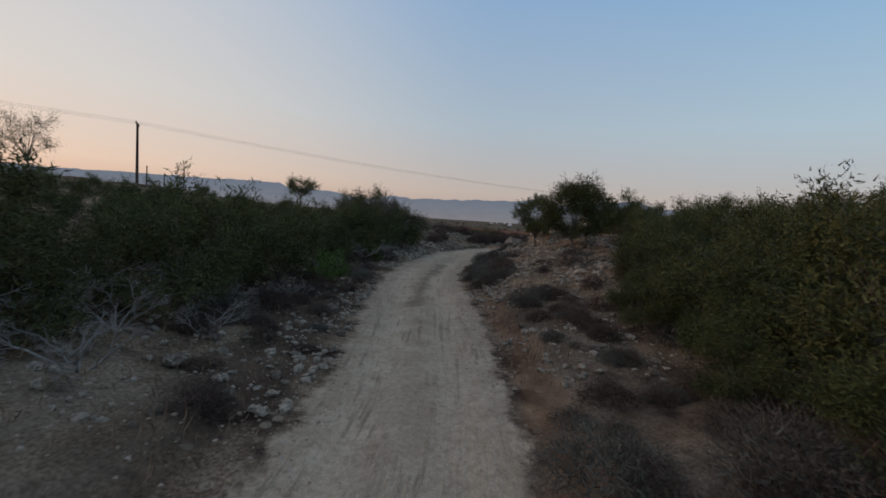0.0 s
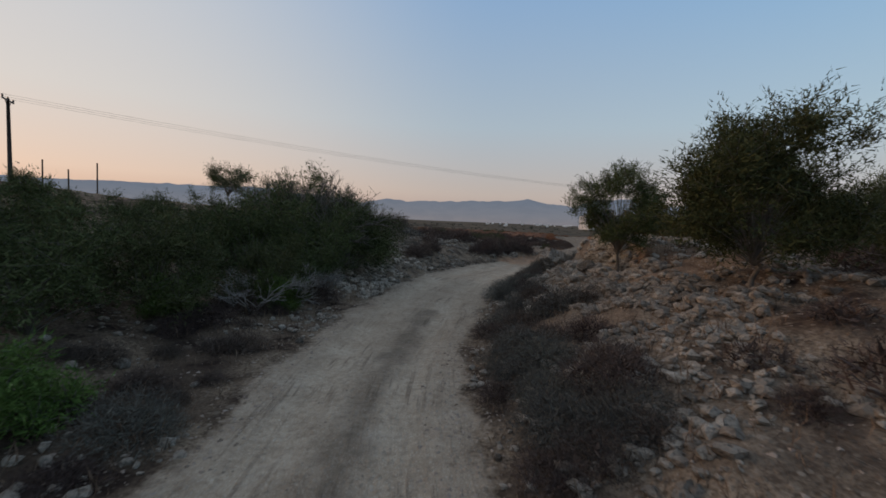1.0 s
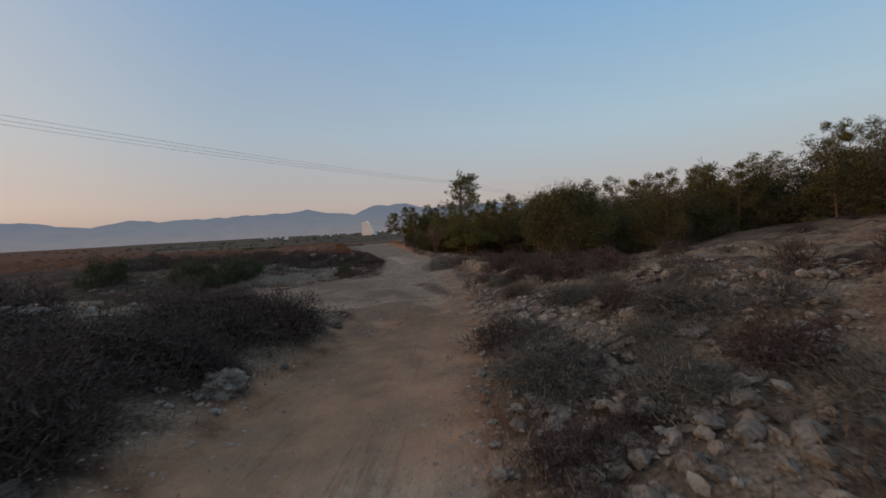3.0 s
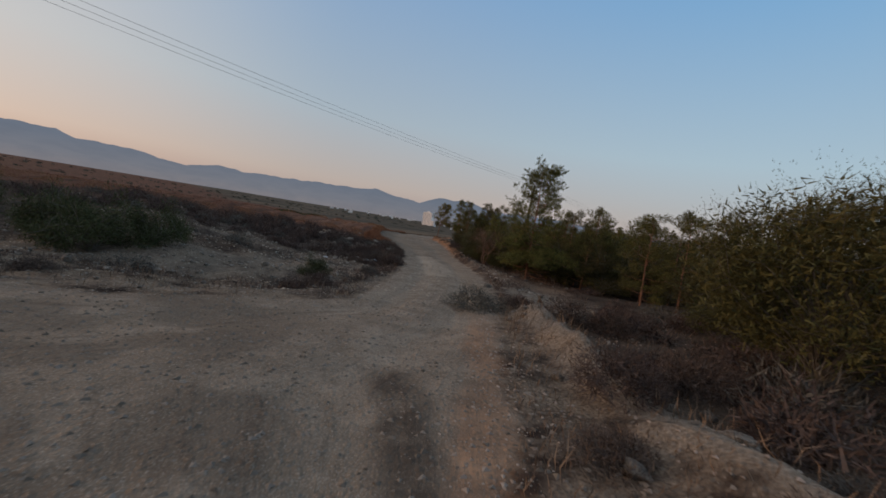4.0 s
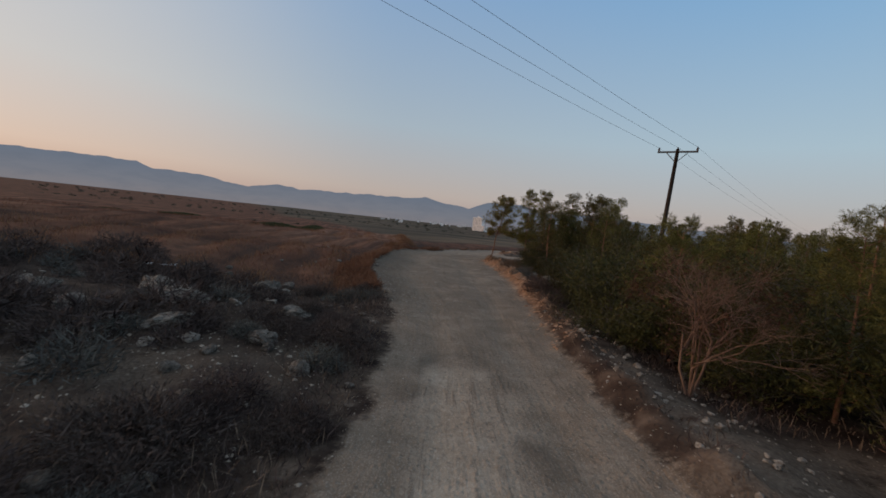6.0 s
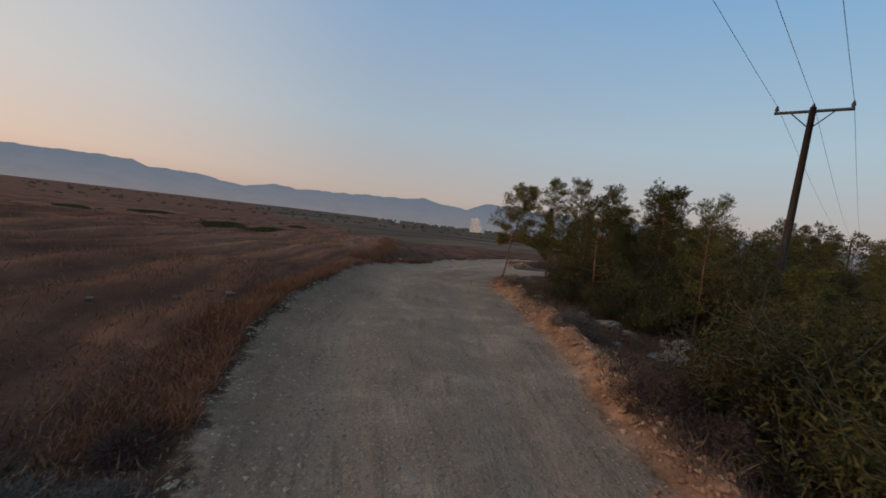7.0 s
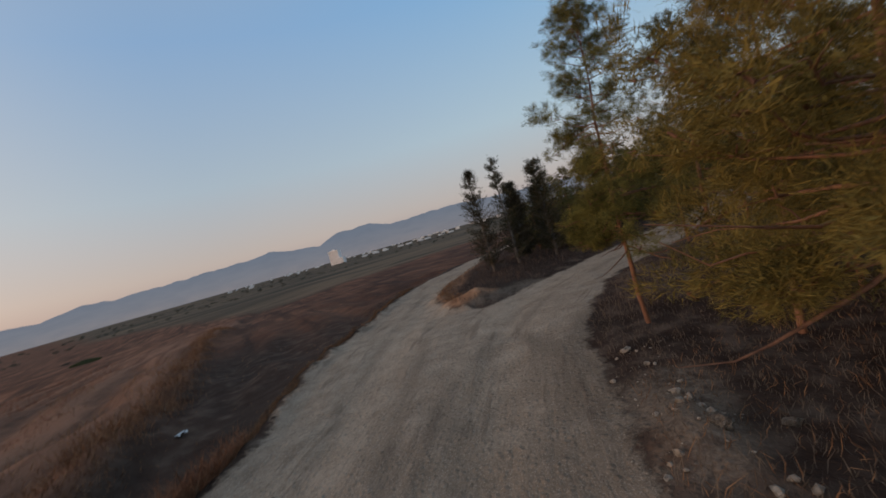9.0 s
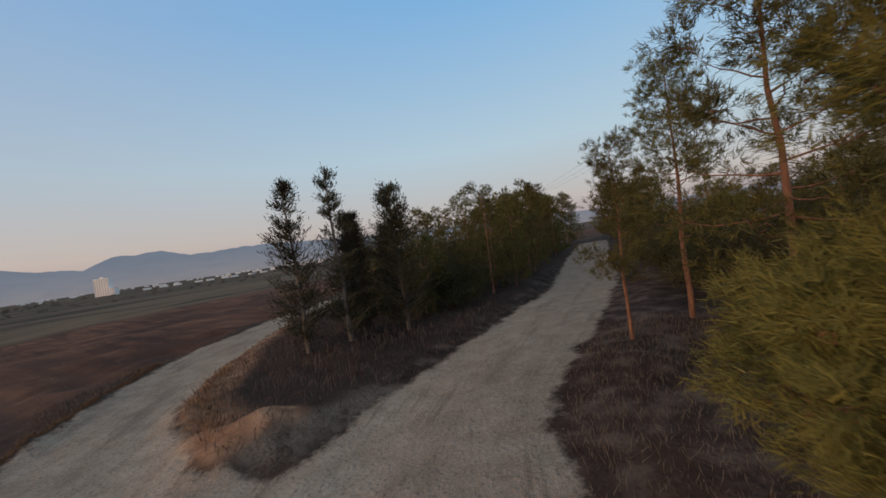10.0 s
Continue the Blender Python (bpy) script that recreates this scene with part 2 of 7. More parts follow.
# ---- materials ----
def build_ground(nt, bsdf):
    p = pos(nt)
    at = lambda k: node(nt, "Attribute", attribute_name=k).outputs["Fac"]  # noqa: E731
    road, field, clay, rubble, across = at("road"), at("field"), at("clay"), at("rubble"), at("across")
    n_edge = calc(nt, "MULTIPLY", calc(nt, "SUBTRACT", fnoise(nt, p, 7.0, 5, 0.7), 0.5), 0.35)
    road = ramp(nt, calc(nt, "ADD", road, n_edge), [(0.45, 0.0), (0.55, 1.0)])
    n_big, n_mid, n_fine = fnoise(nt, p, 0.35), fnoise(nt, p, 2.2, 5), fnoise(nt, p, 26, 3, 0.7)
    # soil between scrub: grey brown with paler, stony patches
    soil = ramp(nt, n_mid, [(0.3, (0.024, 0.016, 0.013)), (0.5, (0.056, 0.038, 0.029)), (0.72, (0.150, 0.110, 0.084))])
    pale = ramp(nt, n_fine, [(0.35, (0.10, 0.068, 0.047)), (0.65, (0.35, 0.262, 0.185))])
    soil = mix(nt, calc(nt, "MULTIPLY", rubble, ramp(nt, fnoise(nt, p, 1.1, 5, 0.65), [(0.38, 0.0), (0.6, 1.0)])), soil, pale)
    # broken stone of two sizes lying in the soil
    heaps = ramp(nt, fnoise(nt, p, 0.9, 4, 0.6), [(0.42, 0.0), (0.58, 1.0)])
    for size, share in ((5.5, 0.78), (14.0, 0.62)):
        cell = node(nt, "TexVoronoi", {"Vector": node(nt, "Mapping", {"Vector": p, "Rotation": (0.4, 0.3, size)}).outputs[0], "Scale": size}, feature="F1")
        chosen = calc(nt, "GREATER_THAN", node(nt, "SeparateColor", {"Color": cell.outputs["Color"]}).outputs[0], share)
        body = ramp(nt, calc(nt, "ADD", cell.outputs["Distance"], calc(nt, "MULTIPLY", n_fine, 0.2)), [(0.40, 1.0), (0.48, 0.0)])
        tone = ramp(nt, node(nt, "SeparateColor", {"Color": cell.outputs["Color"]}).outputs[1], [(0.0, (0.13, 0.098, 0.072)), (1.0, (0.33, 0.265, 0.205))])
        soil = mix(nt, calc(nt, "MULTIPLY", calc(nt, "MULTIPLY", chosen, body), calc(nt, "MULTIPLY", rubble, heaps)), soil, tone)
    soil = mix(nt, calc(nt, "MULTIPLY", at("chalk"), ramp(nt, fnoise(nt, p, 3.4, 5, 0.65), [(0.34, 0.15), (0.5, 0.85)])), soil, ramp(nt, n_fine, [(0.3, (0.15, 0.112, 0.082)), (0.7, (0.36, 0.288, 0.22))]))
    # stubble field: rust brown with bleached and dark streaks
    fld = ramp(nt, fnoise(nt, p, 0.16, 6, 0.62), [(0.3, (0.062, 0.030, 0.021)), (0.48, (0.145, 0.068, 0.043)), (0.62, (0.245, 0.118, 0.071)), (0.8, (0.19, 0.106, 0.068))])
    streak = node(nt, "Mapping", {"Vector": p, "Rotation": (0, 0, radians(-32)), "Scale": (0.9, 0.10, 1)}).outputs[0]
    fld = mix(nt, ramp(nt, fnoise(nt, streak, 0.9, 4), [(0.46, 0.0), (0.60, 0.5)]), fld, (0.040, 0.024, 0.019))
    fld = mix(nt, ramp(nt, n_fine, [(0.4, 0.0), (0.8, 0.35)]), fld, (0.19, 0.080, 0.042))
    furrow = node(nt, "CombineXYZ", {"X": calc(nt, "MULTIPLY", at("rows"), 0.75), "Y": calc(nt, "MULTIPLY", node(nt, "SeparateXYZ", {"Vector": p}).outputs["Y"], 0.035)}).outputs[0]
    fld = mix(nt, ramp(nt, fnoise(nt, furrow, 1.0, 4, 0.6), [(0.52, 0.0), (0.60, 0.55)]), fld, (0.040, 0.025, 0.020))
    fld = mix(nt, calc(nt, "MULTIPLY", at("lea"), ramp(nt, fnoise(nt, furrow, 2.2, 5, 0.65), [(0.40, 0.85), (0.60, 0.25)])), fld, ramp(nt, n_fine, [(0.3, (0.21, 0.100, 0.062)), (0.7, (0.35, 0.190, 0.122))]))
    base = mix(nt, field, soil, fld)
    acres = node(nt, "Mapping", {"Vector": p, "Rotation": (0, 0, radians(-14)), "Scale": (0.35, 1.0, 1)}).outputs[0]
    base = mix(nt, at("plain"), base, ramp(nt, fnoise(nt, acres, 0.02, 5, 0.6), [(0.35, (0.046, 0.042, 0.030)), (0.48, (0.085, 0.066, 0.046)), (0.56, (0.165, 0.115, 0.074)), (0.65, (0.062, 0.055, 0.038))]))
    cl = ramp(nt, n_mid, [(0.3, (0.26, 0.128, 0.070)), (0.7, (0.46, 0.260, 0.150))])
    # crushed limestone track, packed in the wheel lines and loose between
    tr = ramp(nt, n_mid, [(0.28, (0.42, 0.320, 0.228)), (0.55, (0.51, 0.400, 0.295)), (0.8, (0.58, 0.470, 0.360))])
    grit = node(nt, "TexVoronoi", {"Vector": p, "Scale": 34.0}, feature="F1")
    tr = mix(nt, ramp(nt, grit.outputs["Distance"], [(0.14, 0.55), (0.40, 0.0)]), tr, (0.70, 0.60, 0.49))
    lump = node(nt, "TexVoronoi", {"Vector": p, "Scale": 13.0}, feature="F1")
    sparse = calc(nt, "GREATER_THAN", node(nt, "SeparateColor", {"Color": lump.outputs["Color"]}).outputs[0], 0.80)
    tr = mix(nt, calc(nt, "MULTIPLY", sparse, ramp(nt, calc(nt, "ADD", lump.outputs["Distance"], calc(nt, "MULTIPLY", n_fine, 0.25)), [(0.30, 0.7), (0.40, 0.0)])), tr, ramp(nt, node(nt, "SeparateColor", {"Color": lump.outputs["Color"]}).outputs[1], [(0.0, (0.31, 0.245, 0.182)), (1.0, (0.72, 0.62, 0.50))]))
    tr = mix(nt, ramp(nt, n_fine, [(0.3, 0.35), (0.5, 0.0)]), tr, (0.15, 0.125, 0.105))
    base_t = mix(nt, ramp(nt, n_big, [(0.42, 0.0), (0.62, 0.22)]), tr, (0.27, 0.185, 0.125))
    base_t = mix(nt, at("brown"), base_t, ramp(nt, n_mid, [(0.28, (0.18, 0.128, 0.088)), (0.55, (0.275, 0.205, 0.147)), (0.8, (0.36, 0.280, 0.207))]))
    lane = node(nt, "Mapping", {"Vector": p, "Scale": (1, 1, 1)}).outputs[0]
    wob = calc(nt, "ADD", across, calc(nt, "MULTIPLY", calc(nt, "SUBTRACT", fnoise(nt, lane, 0.5, 3), 0.5), 0.16))
    wheel = ramp(nt, wob, [(0.10, 0.0), (0.24, 1.0), (0.33, 1.0), (0.47, 0.0), (0.54, 0.0), (0.66, 1.0), (0.76, 1.0), (0.90, 0.0)])
    base_t = mix(nt, calc(nt, "MULTIPLY", calc(nt, "SUBTRACT", 1.0, wheel), ramp(nt, n_mid, [(0.3, 0.30), (0.7, 0.12)])), base_t, (0.155, 0.113, 0.083))
    flow = node(nt, "CombineXYZ", {"X": calc(nt, "MULTIPLY", across, 24.0), "Y": calc(nt, "MULTIPLY", node(nt, "SeparateXYZ", {"Vector": p}).outputs["Y"], 0.5)}).outputs[0]
    tracks = fnoise(nt, flow, 1.0, 5, 0.62)
    # Dark wheel marks; shade of the track relief is added to this colour too.
    base_t = mix(nt, calc(nt, "MULTIPLY", ramp(nt, tracks, [(0.54, 0.0), (0.61, 0.6)]), ramp(nt, fnoise(nt, p, 0.8, 3), [(0.42, 0.15), (0.58, 1.0)])), base_t, (0.16, 0.115, 0.083))
    base_t = mix(nt, ramp(nt, fnoise(nt, p, 5.0, 6, 0.72), [(0.58, 0.0), (0.66, 0.4)]), base_t, (0.15, 0.108, 0.078))
    base_t = mix(nt, ramp(nt, fnoise(nt, p, 13.0, 6, 0.75), [(0.47, 0.0), (0.62, 0.42)]), base_t, (0.145, 0.108, 0.080))
    base_t = mix(nt, ramp(nt, fnoise(nt, p, 55.0, 3, 0.7), [(0.52, 0.0), (0.70, 0.5)]), base_t, (0.64, 0.54, 0.43))
    base = mix(nt, road, base, base_t)
    base = mix(nt, calc(nt, "MULTIPLY", clay, ramp(nt, n_mid, [(0.3, 0.55), (0.7, 1.0)])), base, cl)
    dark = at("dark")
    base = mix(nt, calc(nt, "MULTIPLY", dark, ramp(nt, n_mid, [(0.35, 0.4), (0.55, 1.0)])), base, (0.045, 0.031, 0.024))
    nt.links.new(base, bsdf.inputs["Base Color"])
    peb = node(nt, "TexVoronoi", {"Vector": p, "Scale": 11.0}, feature="F1")
    h = calc(nt, "ADD", calc(nt, "MULTIPLY", n_fine, 0.5), calc(nt, "MULTIPLY", ramp(nt, peb.outputs["Distance"], [(0.0, 1.0), (0.4, 0.0)]), 0.5))
    h = calc(nt, "ADD", h, calc(nt, "MULTIPLY", n_mid, 1.2))
    h = calc(nt, "ADD", h, calc(nt, "MULTIPLY", road, calc(nt, "MULTIPLY", tracks, 1.0)))
    nt.links.new(node(nt, "Bump", {"Height": h, "Strength": 0.7, "Distance": 0.05}).outputs[0], bsdf.inputs["Normal"])


def leafy(dark, mid, light, size=1.6, share=0.55):
    def build(nt, bsdf):
        rnd = node(nt, "NewGeometry").outputs["Random Per Island"]
        own = node(nt, "ObjectInfo").outputs["Random"]
        c = ramp(nt, rnd, [(0.0, dark), (0.5, mid), (1.0, light)])
        clump = fnoise(nt, pos(nt), size, 2)
        c = mix(nt, ramp(nt, clump, [(0.4, 0.0), (0.65, share)]), c, light)
        c = node(nt, "HueSaturation", {"Color": c, "Hue": calc(nt, "ADD", calc(nt, "MULTIPLY", own, 0.03), 0.485), "Value": calc(nt, "ADD", calc(nt, "MULTIPLY", own, 0.35), 0.85)}).outputs[0]
        nt.links.new(c, bsdf.inputs["Base Color"])
        bsdf.inputs["Subsurface Weight"].default_value = 0.0
    return build


def barky(a, b, scale=14):
    def build(nt, bsdf):
        p = node(nt, "Mapping", {"Vector": pos(nt), "Scale": (1, 1, 0.25)}).outputs[0]
        n = fnoise(nt, p, scale, 5, 0.7)
        nt.links.new(ramp(nt, n, [(0.3, a), (0.7, b)]), bsdf.inputs["Base Color"])
        nt.links.new(node(nt, "Bump", {"Height": n, "Strength": 0.8, "Distance": 0.02}).outputs[0], bsdf.inputs["Normal"])
    return build


def rocky(a, b, c):
    def build(nt, bsdf):
        p = pos(nt)
        n, f = fnoise(nt, p, 3.5, 6, 0.65), fnoise(nt, p, 22, 4, 0.7)
        own = node(nt, "ObjectInfo").outputs["Random"]
        pits = ramp(nt, node(nt, "TexVoronoi", {"Vector": p, "Scale": 15.0}, feature="F1").outputs["Distance"], [(0.10, 1.0), (0.34, 0.0)])
        pits = calc(nt, "MULTIPLY", pits, ramp(nt, fnoise(nt, p, 6.0, 3), [(0.42, 0.0), (0.58, 1.0)]))
        col = ramp(nt, n, [(0.3, a), (0.52, b), (0.75, c)])
        col = mix(nt, calc(nt, "MULTIPLY", pits, 0.65), col, a)
        col = mix(nt, ramp(nt, f, [(0.38, 0.6), (0.5, 0.0)]), col, a)
        col = node(nt, "HueSaturation", {"Color": col, "Value": calc(nt, "ADD", calc(nt, "MULTIPLY", own, 0.5), 0.75)}).outputs[0]
        nt.links.new(col, bsdf.inputs["Base Color"])
        nt.links.new(node(nt, "Bump", {"Height": calc(nt, "SUBTRACT", calc(nt, "ADD", n, f), pits), "Strength": 0.9, "Distance": 0.04}).outputs[0], bsdf.inputs["Normal"])
    return build


def plain(c, d):
    def build(nt, bsdf):
        nt.links.new(ramp(nt, fnoise(nt, pos(nt), 3.0, 4), [(0.3, c), (0.7, d)]), bsdf.inputs["Base Color"])
    return build


M_GROUND = mat("earth_and_gravel", build_ground, 0.95, 0.06)
M_PINE = mat("pine_needles", leafy((0.026, 0.029, 0.010), (0.058, 0.057, 0.016), (0.165, 0.138, 0.038), 4.5, 0.8))
# Lighter copy of the pine needles, with the dusk glow put into the colour.
M_PINE_LIT = mat("lit_pine_needles", leafy((0.030, 0.033, 0.010), (0.082, 0.082, 0.021), (0.245, 0.210, 0.052), 4.5, 0.8))
# Yellower copy of the pine needles, for the leaning pine.
M_PINE_YELLOW = mat("yellower_pine_needles", leafy((0.040, 0.034, 0.011), (0.108, 0.084, 0.022), (0.26, 0.185, 0.048), 4.5, 0.8))
M_UNDER = mat("olive_leaves", leafy((0.022, 0.025, 0.010), (0.046, 0.046, 0.015), (0.086, 0.072, 0.024)))
M_ACACIA = mat("acacia_leaves", leafy((0.023, 0.032, 0.011), (0.050, 0.062, 0.020), (0.095, 0.105, 0.040)))
M_FRESH = mat("fresh_leaves", leafy((0.05, 0.085, 0.018), (0.085, 0.14, 0.028), (0.13, 0.19, 0.045)))
M_FRESH_DULL = mat("dull_green_leaves", leafy((0.030, 0.038, 0.014), (0.055, 0.062, 0.024), (0.085, 0.088, 0.038)))
M_OLIVE = mat("olive_tree_leaves", leafy((0.032, 0.031, 0.011), (0.064, 0.058, 0.019), (0.105, 0.083, 0.030)))
M_CYPRESS = mat("cypress_leaves", leafy((0.024, 0.026, 0.014), (0.046, 0.045, 0.023), (0.085, 0.072, 0.040)))
M_SCRUB = mat("dry_scrub", leafy((0.034, 0.024, 0.020), (0.078, 0.055, 0.047), (0.150, 0.112, 0.094)), 0.9, 0.06)
M_GREYSCRUB = mat("grey_scrub", leafy((0.050, 0.045, 0.040), (0.10, 0.09, 0.078), (0.17, 0.155, 0.13)), 0.9, 0.06)
M_RUSSET = mat("russet_twigs", leafy((0.06, 0.030, 0.020), (0.11, 0.055, 0.035), (0.17, 0.095, 0.060)), 0.9, 0.06)
M_STRAW = mat("dry_grass", leafy((0.10, 0.070, 0.050), (0.18, 0.125, 0.085), (0.27, 0.19, 0.125)), 0.85, 0.06)
M_RUST = mat("rust_grass", leafy((0.085, 0.038, 0.024), (0.175, 0.078, 0.044), (0.29, 0.145, 0.084)), 0.85, 0.06)
M_PINEBARK = mat("pine_bark", barky((0.11, 0.056, 0.037), (0.36, 0.172, 0.10)))
M_BARK = mat("grey_bark", barky((0.07, 0.058, 0.048), (0.19, 0.165, 0.14)))
M_WITHERED = mat("withered_bark", barky((0.12, 0.070, 0.048), (0.29, 0.18, 0.125)))
M_DEAD = mat("bleached_wood", barky((0.16, 0.145, 0.13), (0.36, 0.33, 0.30)))
M_ROCK = mat("limestone", rocky((0.09, 0.070, 0.054), (0.25, 0.205, 0.163), (0.45, 0.385, 0.315)))
M_PALEROCK = mat("pale_limestone", rocky((0.17, 0.138, 0.108), (0.40, 0.335, 0.27), (0.60, 0.525, 0.44)))
M_FLOOR = mat("faded_grass", leafy((0.085, 0.062, 0.050), (0.125, 0.091, 0.072), (0.162, 0.120, 0.094)), 0.9, 0.06)
M_GRAVEL = mat("limestone_gravel", leafy((0.19, 0.148, 0.108), (0.32, 0.255, 0.195), (0.47, 0.392, 0.312)), 0.95, 0.06)
M_GREYGRAVEL = mat("grey_gravel", leafy((0.11, 0.088, 0.066), (0.18, 0.148, 0.116), (0.29, 0.245, 0.20)), 0.95, 0.06)
M_CLAYROCK = mat("clay_lump", rocky((0.20, 0.105, 0.06), (0.38, 0.22, 0.13), (0.50, 0.34, 0.23)))
M_POLE = mat("creosoted_pole", barky((0.030, 0.022, 0.018), (0.075, 0.055, 0.045), 8))
M_STEEL = mat("dull_steel", plain((0.06, 0.06, 0.062), (0.11, 0.11, 0.11)), 0.6)
M_CERAMIC = mat("brown_ceramic", plain((0.05, 0.03, 0.025), (0.08, 0.05, 0.04)), 0.3)
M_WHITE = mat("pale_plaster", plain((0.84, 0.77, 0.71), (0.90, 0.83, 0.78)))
M_PANE = mat("window_dark", plain((0.05, 0.055, 0.065), (0.09, 0.09, 0.10)), 0.3)
M_LITTER = mat("torn_sheet", plain((0.50, 0.52, 0.53), (0.68, 0.68, 0.68)), 0.6)
# Leaf colours lightened to carry the haze of the far plain.
M_FARWOOD = mat("hazed_far_leaves", leafy((0.040, 0.042, 0.032), (0.062, 0.062, 0.046), (0.085, 0.080, 0.060)))


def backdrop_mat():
    m = bpy.data.materials.new("hazed_range")
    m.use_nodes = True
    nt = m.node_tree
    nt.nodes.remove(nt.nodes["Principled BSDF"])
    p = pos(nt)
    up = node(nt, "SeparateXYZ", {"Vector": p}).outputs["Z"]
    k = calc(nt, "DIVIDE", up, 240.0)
    # Range glows by itself; dusk haze is put into its emission, palest at the foot.
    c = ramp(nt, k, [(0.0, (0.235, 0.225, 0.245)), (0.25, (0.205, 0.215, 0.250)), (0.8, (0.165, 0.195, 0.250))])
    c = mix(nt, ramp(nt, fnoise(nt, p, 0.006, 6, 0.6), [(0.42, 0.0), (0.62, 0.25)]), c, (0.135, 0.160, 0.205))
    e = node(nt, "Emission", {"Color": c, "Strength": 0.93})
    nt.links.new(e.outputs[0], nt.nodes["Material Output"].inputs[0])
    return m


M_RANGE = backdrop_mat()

# ---- ground and road: one sheet, parted where the track runs ----
XS, YS = axis(-10.0, 41.0, 0.17, 4600), axis(-4.0, 101.0, 0.17, 4600)
GX, GY = np.meshgrid(XS, YS)
gx, gy = GX.ravel(), GY.ravel()
sd, across, dl, dr, in_w, gz = plan(gx, gy)
nx, ny = len(XS), len(YS)
ii = np.arange(nx * ny).reshape(ny, nx)
quads = np.stack([ii[:-1, :-1], ii[:-1, 1:], ii[1:, 1:], ii[1:, :-1]], -1).reshape(-1, 4)
edge = 0.12 * vnoise(gx, gy, 0.5) + 0.10 * vnoise(gx, gy, 0.25, 1)
a_road = np.clip(0.5 - (sd + 0.6 * edge) / 1.6, 0, 1)
left_side = dl < dr
far_gap = np.hypot(gx - 10, gy - 60)
a_field = np.where(left_side & ~in_w, np.maximum(step(65, 69.5, gy) * step(0.4, 1.6, sd), step(13, 19, sd + 2 * vnoise(gx, gy, 5)) * step(52, 64, gy)), 0)
a_field = np.maximum(a_field, step(70, 140, far_gap) * 0.8)
a_field = np.where(~left_side & ~in_w, np.maximum(a_field, 0.12 * step(66, 72, gy)), a_field)
a_clay = np.maximum(step(29.2, 31.2, gy + 0.5 * vnoise(gx, gy, 1.1)) * step(38.5, 35, gy) * step(2.6, 3.6, gx + 0.8 * vnoise(gx, gy, 1.5)) * step(0.6, 0.0, sd) * 0.95,
                    np.where(left_side, 0, (0.12 * step(47, 52, gy) + 0.88 * step(61, 67, gy)) * step(77.2, 75.6, gy) * step(27, 24, gx) * step(0.62, 0.3, np.abs(sd - 0.4))))
a_clay = np.maximum(a_clay, np.where(in_w, np.maximum(step(0.6, 0.3, to_line(gx, gy, [(25.9, 87.0), (26.4, 87.2), (27.1, 87.05)])), 0.85 * step(0.8, 0.4, to_line(gx, gy, [(26.3, 87.7), (27.5, 90.2), (29.6, 92.4), (33.4, 95.7)]) + 0.2 * vnoise(gx, gy, 0.8))), 0))
a_clay = np.maximum(a_clay, np.where(~left_side, 0.28 * step(1.5, 4, sd) * step(40, 14, sd) * step(14, 18, gy) * step(34, 30, gy) * step(-0.1, 0.5, vnoise(gx, gy, 2.4)), 0))
a_clay = np.maximum(a_clay, np.where(~left_side, 0.55 * step(0.5, 0.1, np.abs(sd - 0.5)) * step(14, 11, gy), 0))
stripe = to_line(gx, gy, [(7.6, 34.4), (8.9, 36.8), (9.25, 38), (10.15, 39.8), (10.9, 41.6), (12, 44)]) + 0.12 * vnoise(gx, gy, 0.6)
a_clay = np.maximum(a_clay, 0.8 * step(0.36, 0.16, stripe) * step(45, 42, gy))
needles = step(3.4, 2.0, np.hypot(gx - 18.6, gy - 53.2) + 0.8 * vnoise(gx, gy, 1.3))
a_clay = np.maximum(a_clay, np.where(left_side, 0, 0.45 * needles * step(0.6, 1.2, sd)))
gyn = gy + 4 * vnoise(gx, gy, 7, 1) * step(3, 10, sd)
a_rub = np.where(left_side, step(66, 60, gyn), step(58, 48, gyn)) * step(60, 25, np.abs(sd))
mid_strip = to_line(gx, gy, [(-0.45, 10.5), (-0.55, 15.4), (-0.33, 18.1), (-0.06, 20.2)])
a_dark = 0.5 * step(0.27, 0.10, mid_strip + 0.12 * vnoise(gx, gy, 0.4)) + 0.8 * np.where(left_side & ~in_w, step(0.1, 0.6, sd) * step(2.4, 1.2, sd) * step(62, 68, gy), 0)
blot = vnoise(gx, gy, 0.9) + 0.5 * vnoise(gx, gy, 0.33, 1)
a_dark = np.maximum(a_dark, np.where(sd < -0.3, 0.2 * step(0.95, 1.15, blot) * step(46, 52, gy), 0))
a_dark = np.maximum(a_dark, 0.4 * step(0.16, 0.03, to_line(gx, gy, [(14.55, 59.0), (14.9, 60.2), (15.4, 61.0), (16.0, 60.5), (16.0, 59.2), (15.8, 58.2), (15.75, 57.0)]) + 0.16 * vnoise(gx, gy, 0.5) + 0.1 * vnoise(gx, gy, 0.2, 1)))
a_dark = np.maximum(a_dark, np.where(in_w, 0.85 * step(0.7, 1.1, np.hypot(gx - 26.7, gy - 87.0)) * step(0.25, 0.8, sd) * step(0.3, 0.9, to_line(gx, gy, [(26.3, 87.5), (27.4, 90.0), (29.4, 92.2)])), 0))
a_dark = np.maximum(a_dark, np.where(left_side & ~in_w, 0.58 * step(1.5, 4, sd) * step(19, 13, sd) * step(50, 56, gy) * step(70, 66, gy) * (0.5 + 0.5 * step(-0.3, 0.2, vnoise(gx, gy, 2.3))), 0))
past = from_bank(gx, gy) + 0.3 * vnoise(gx, gy, 1.6)
ploughed = step(0.25, -0.25, past)
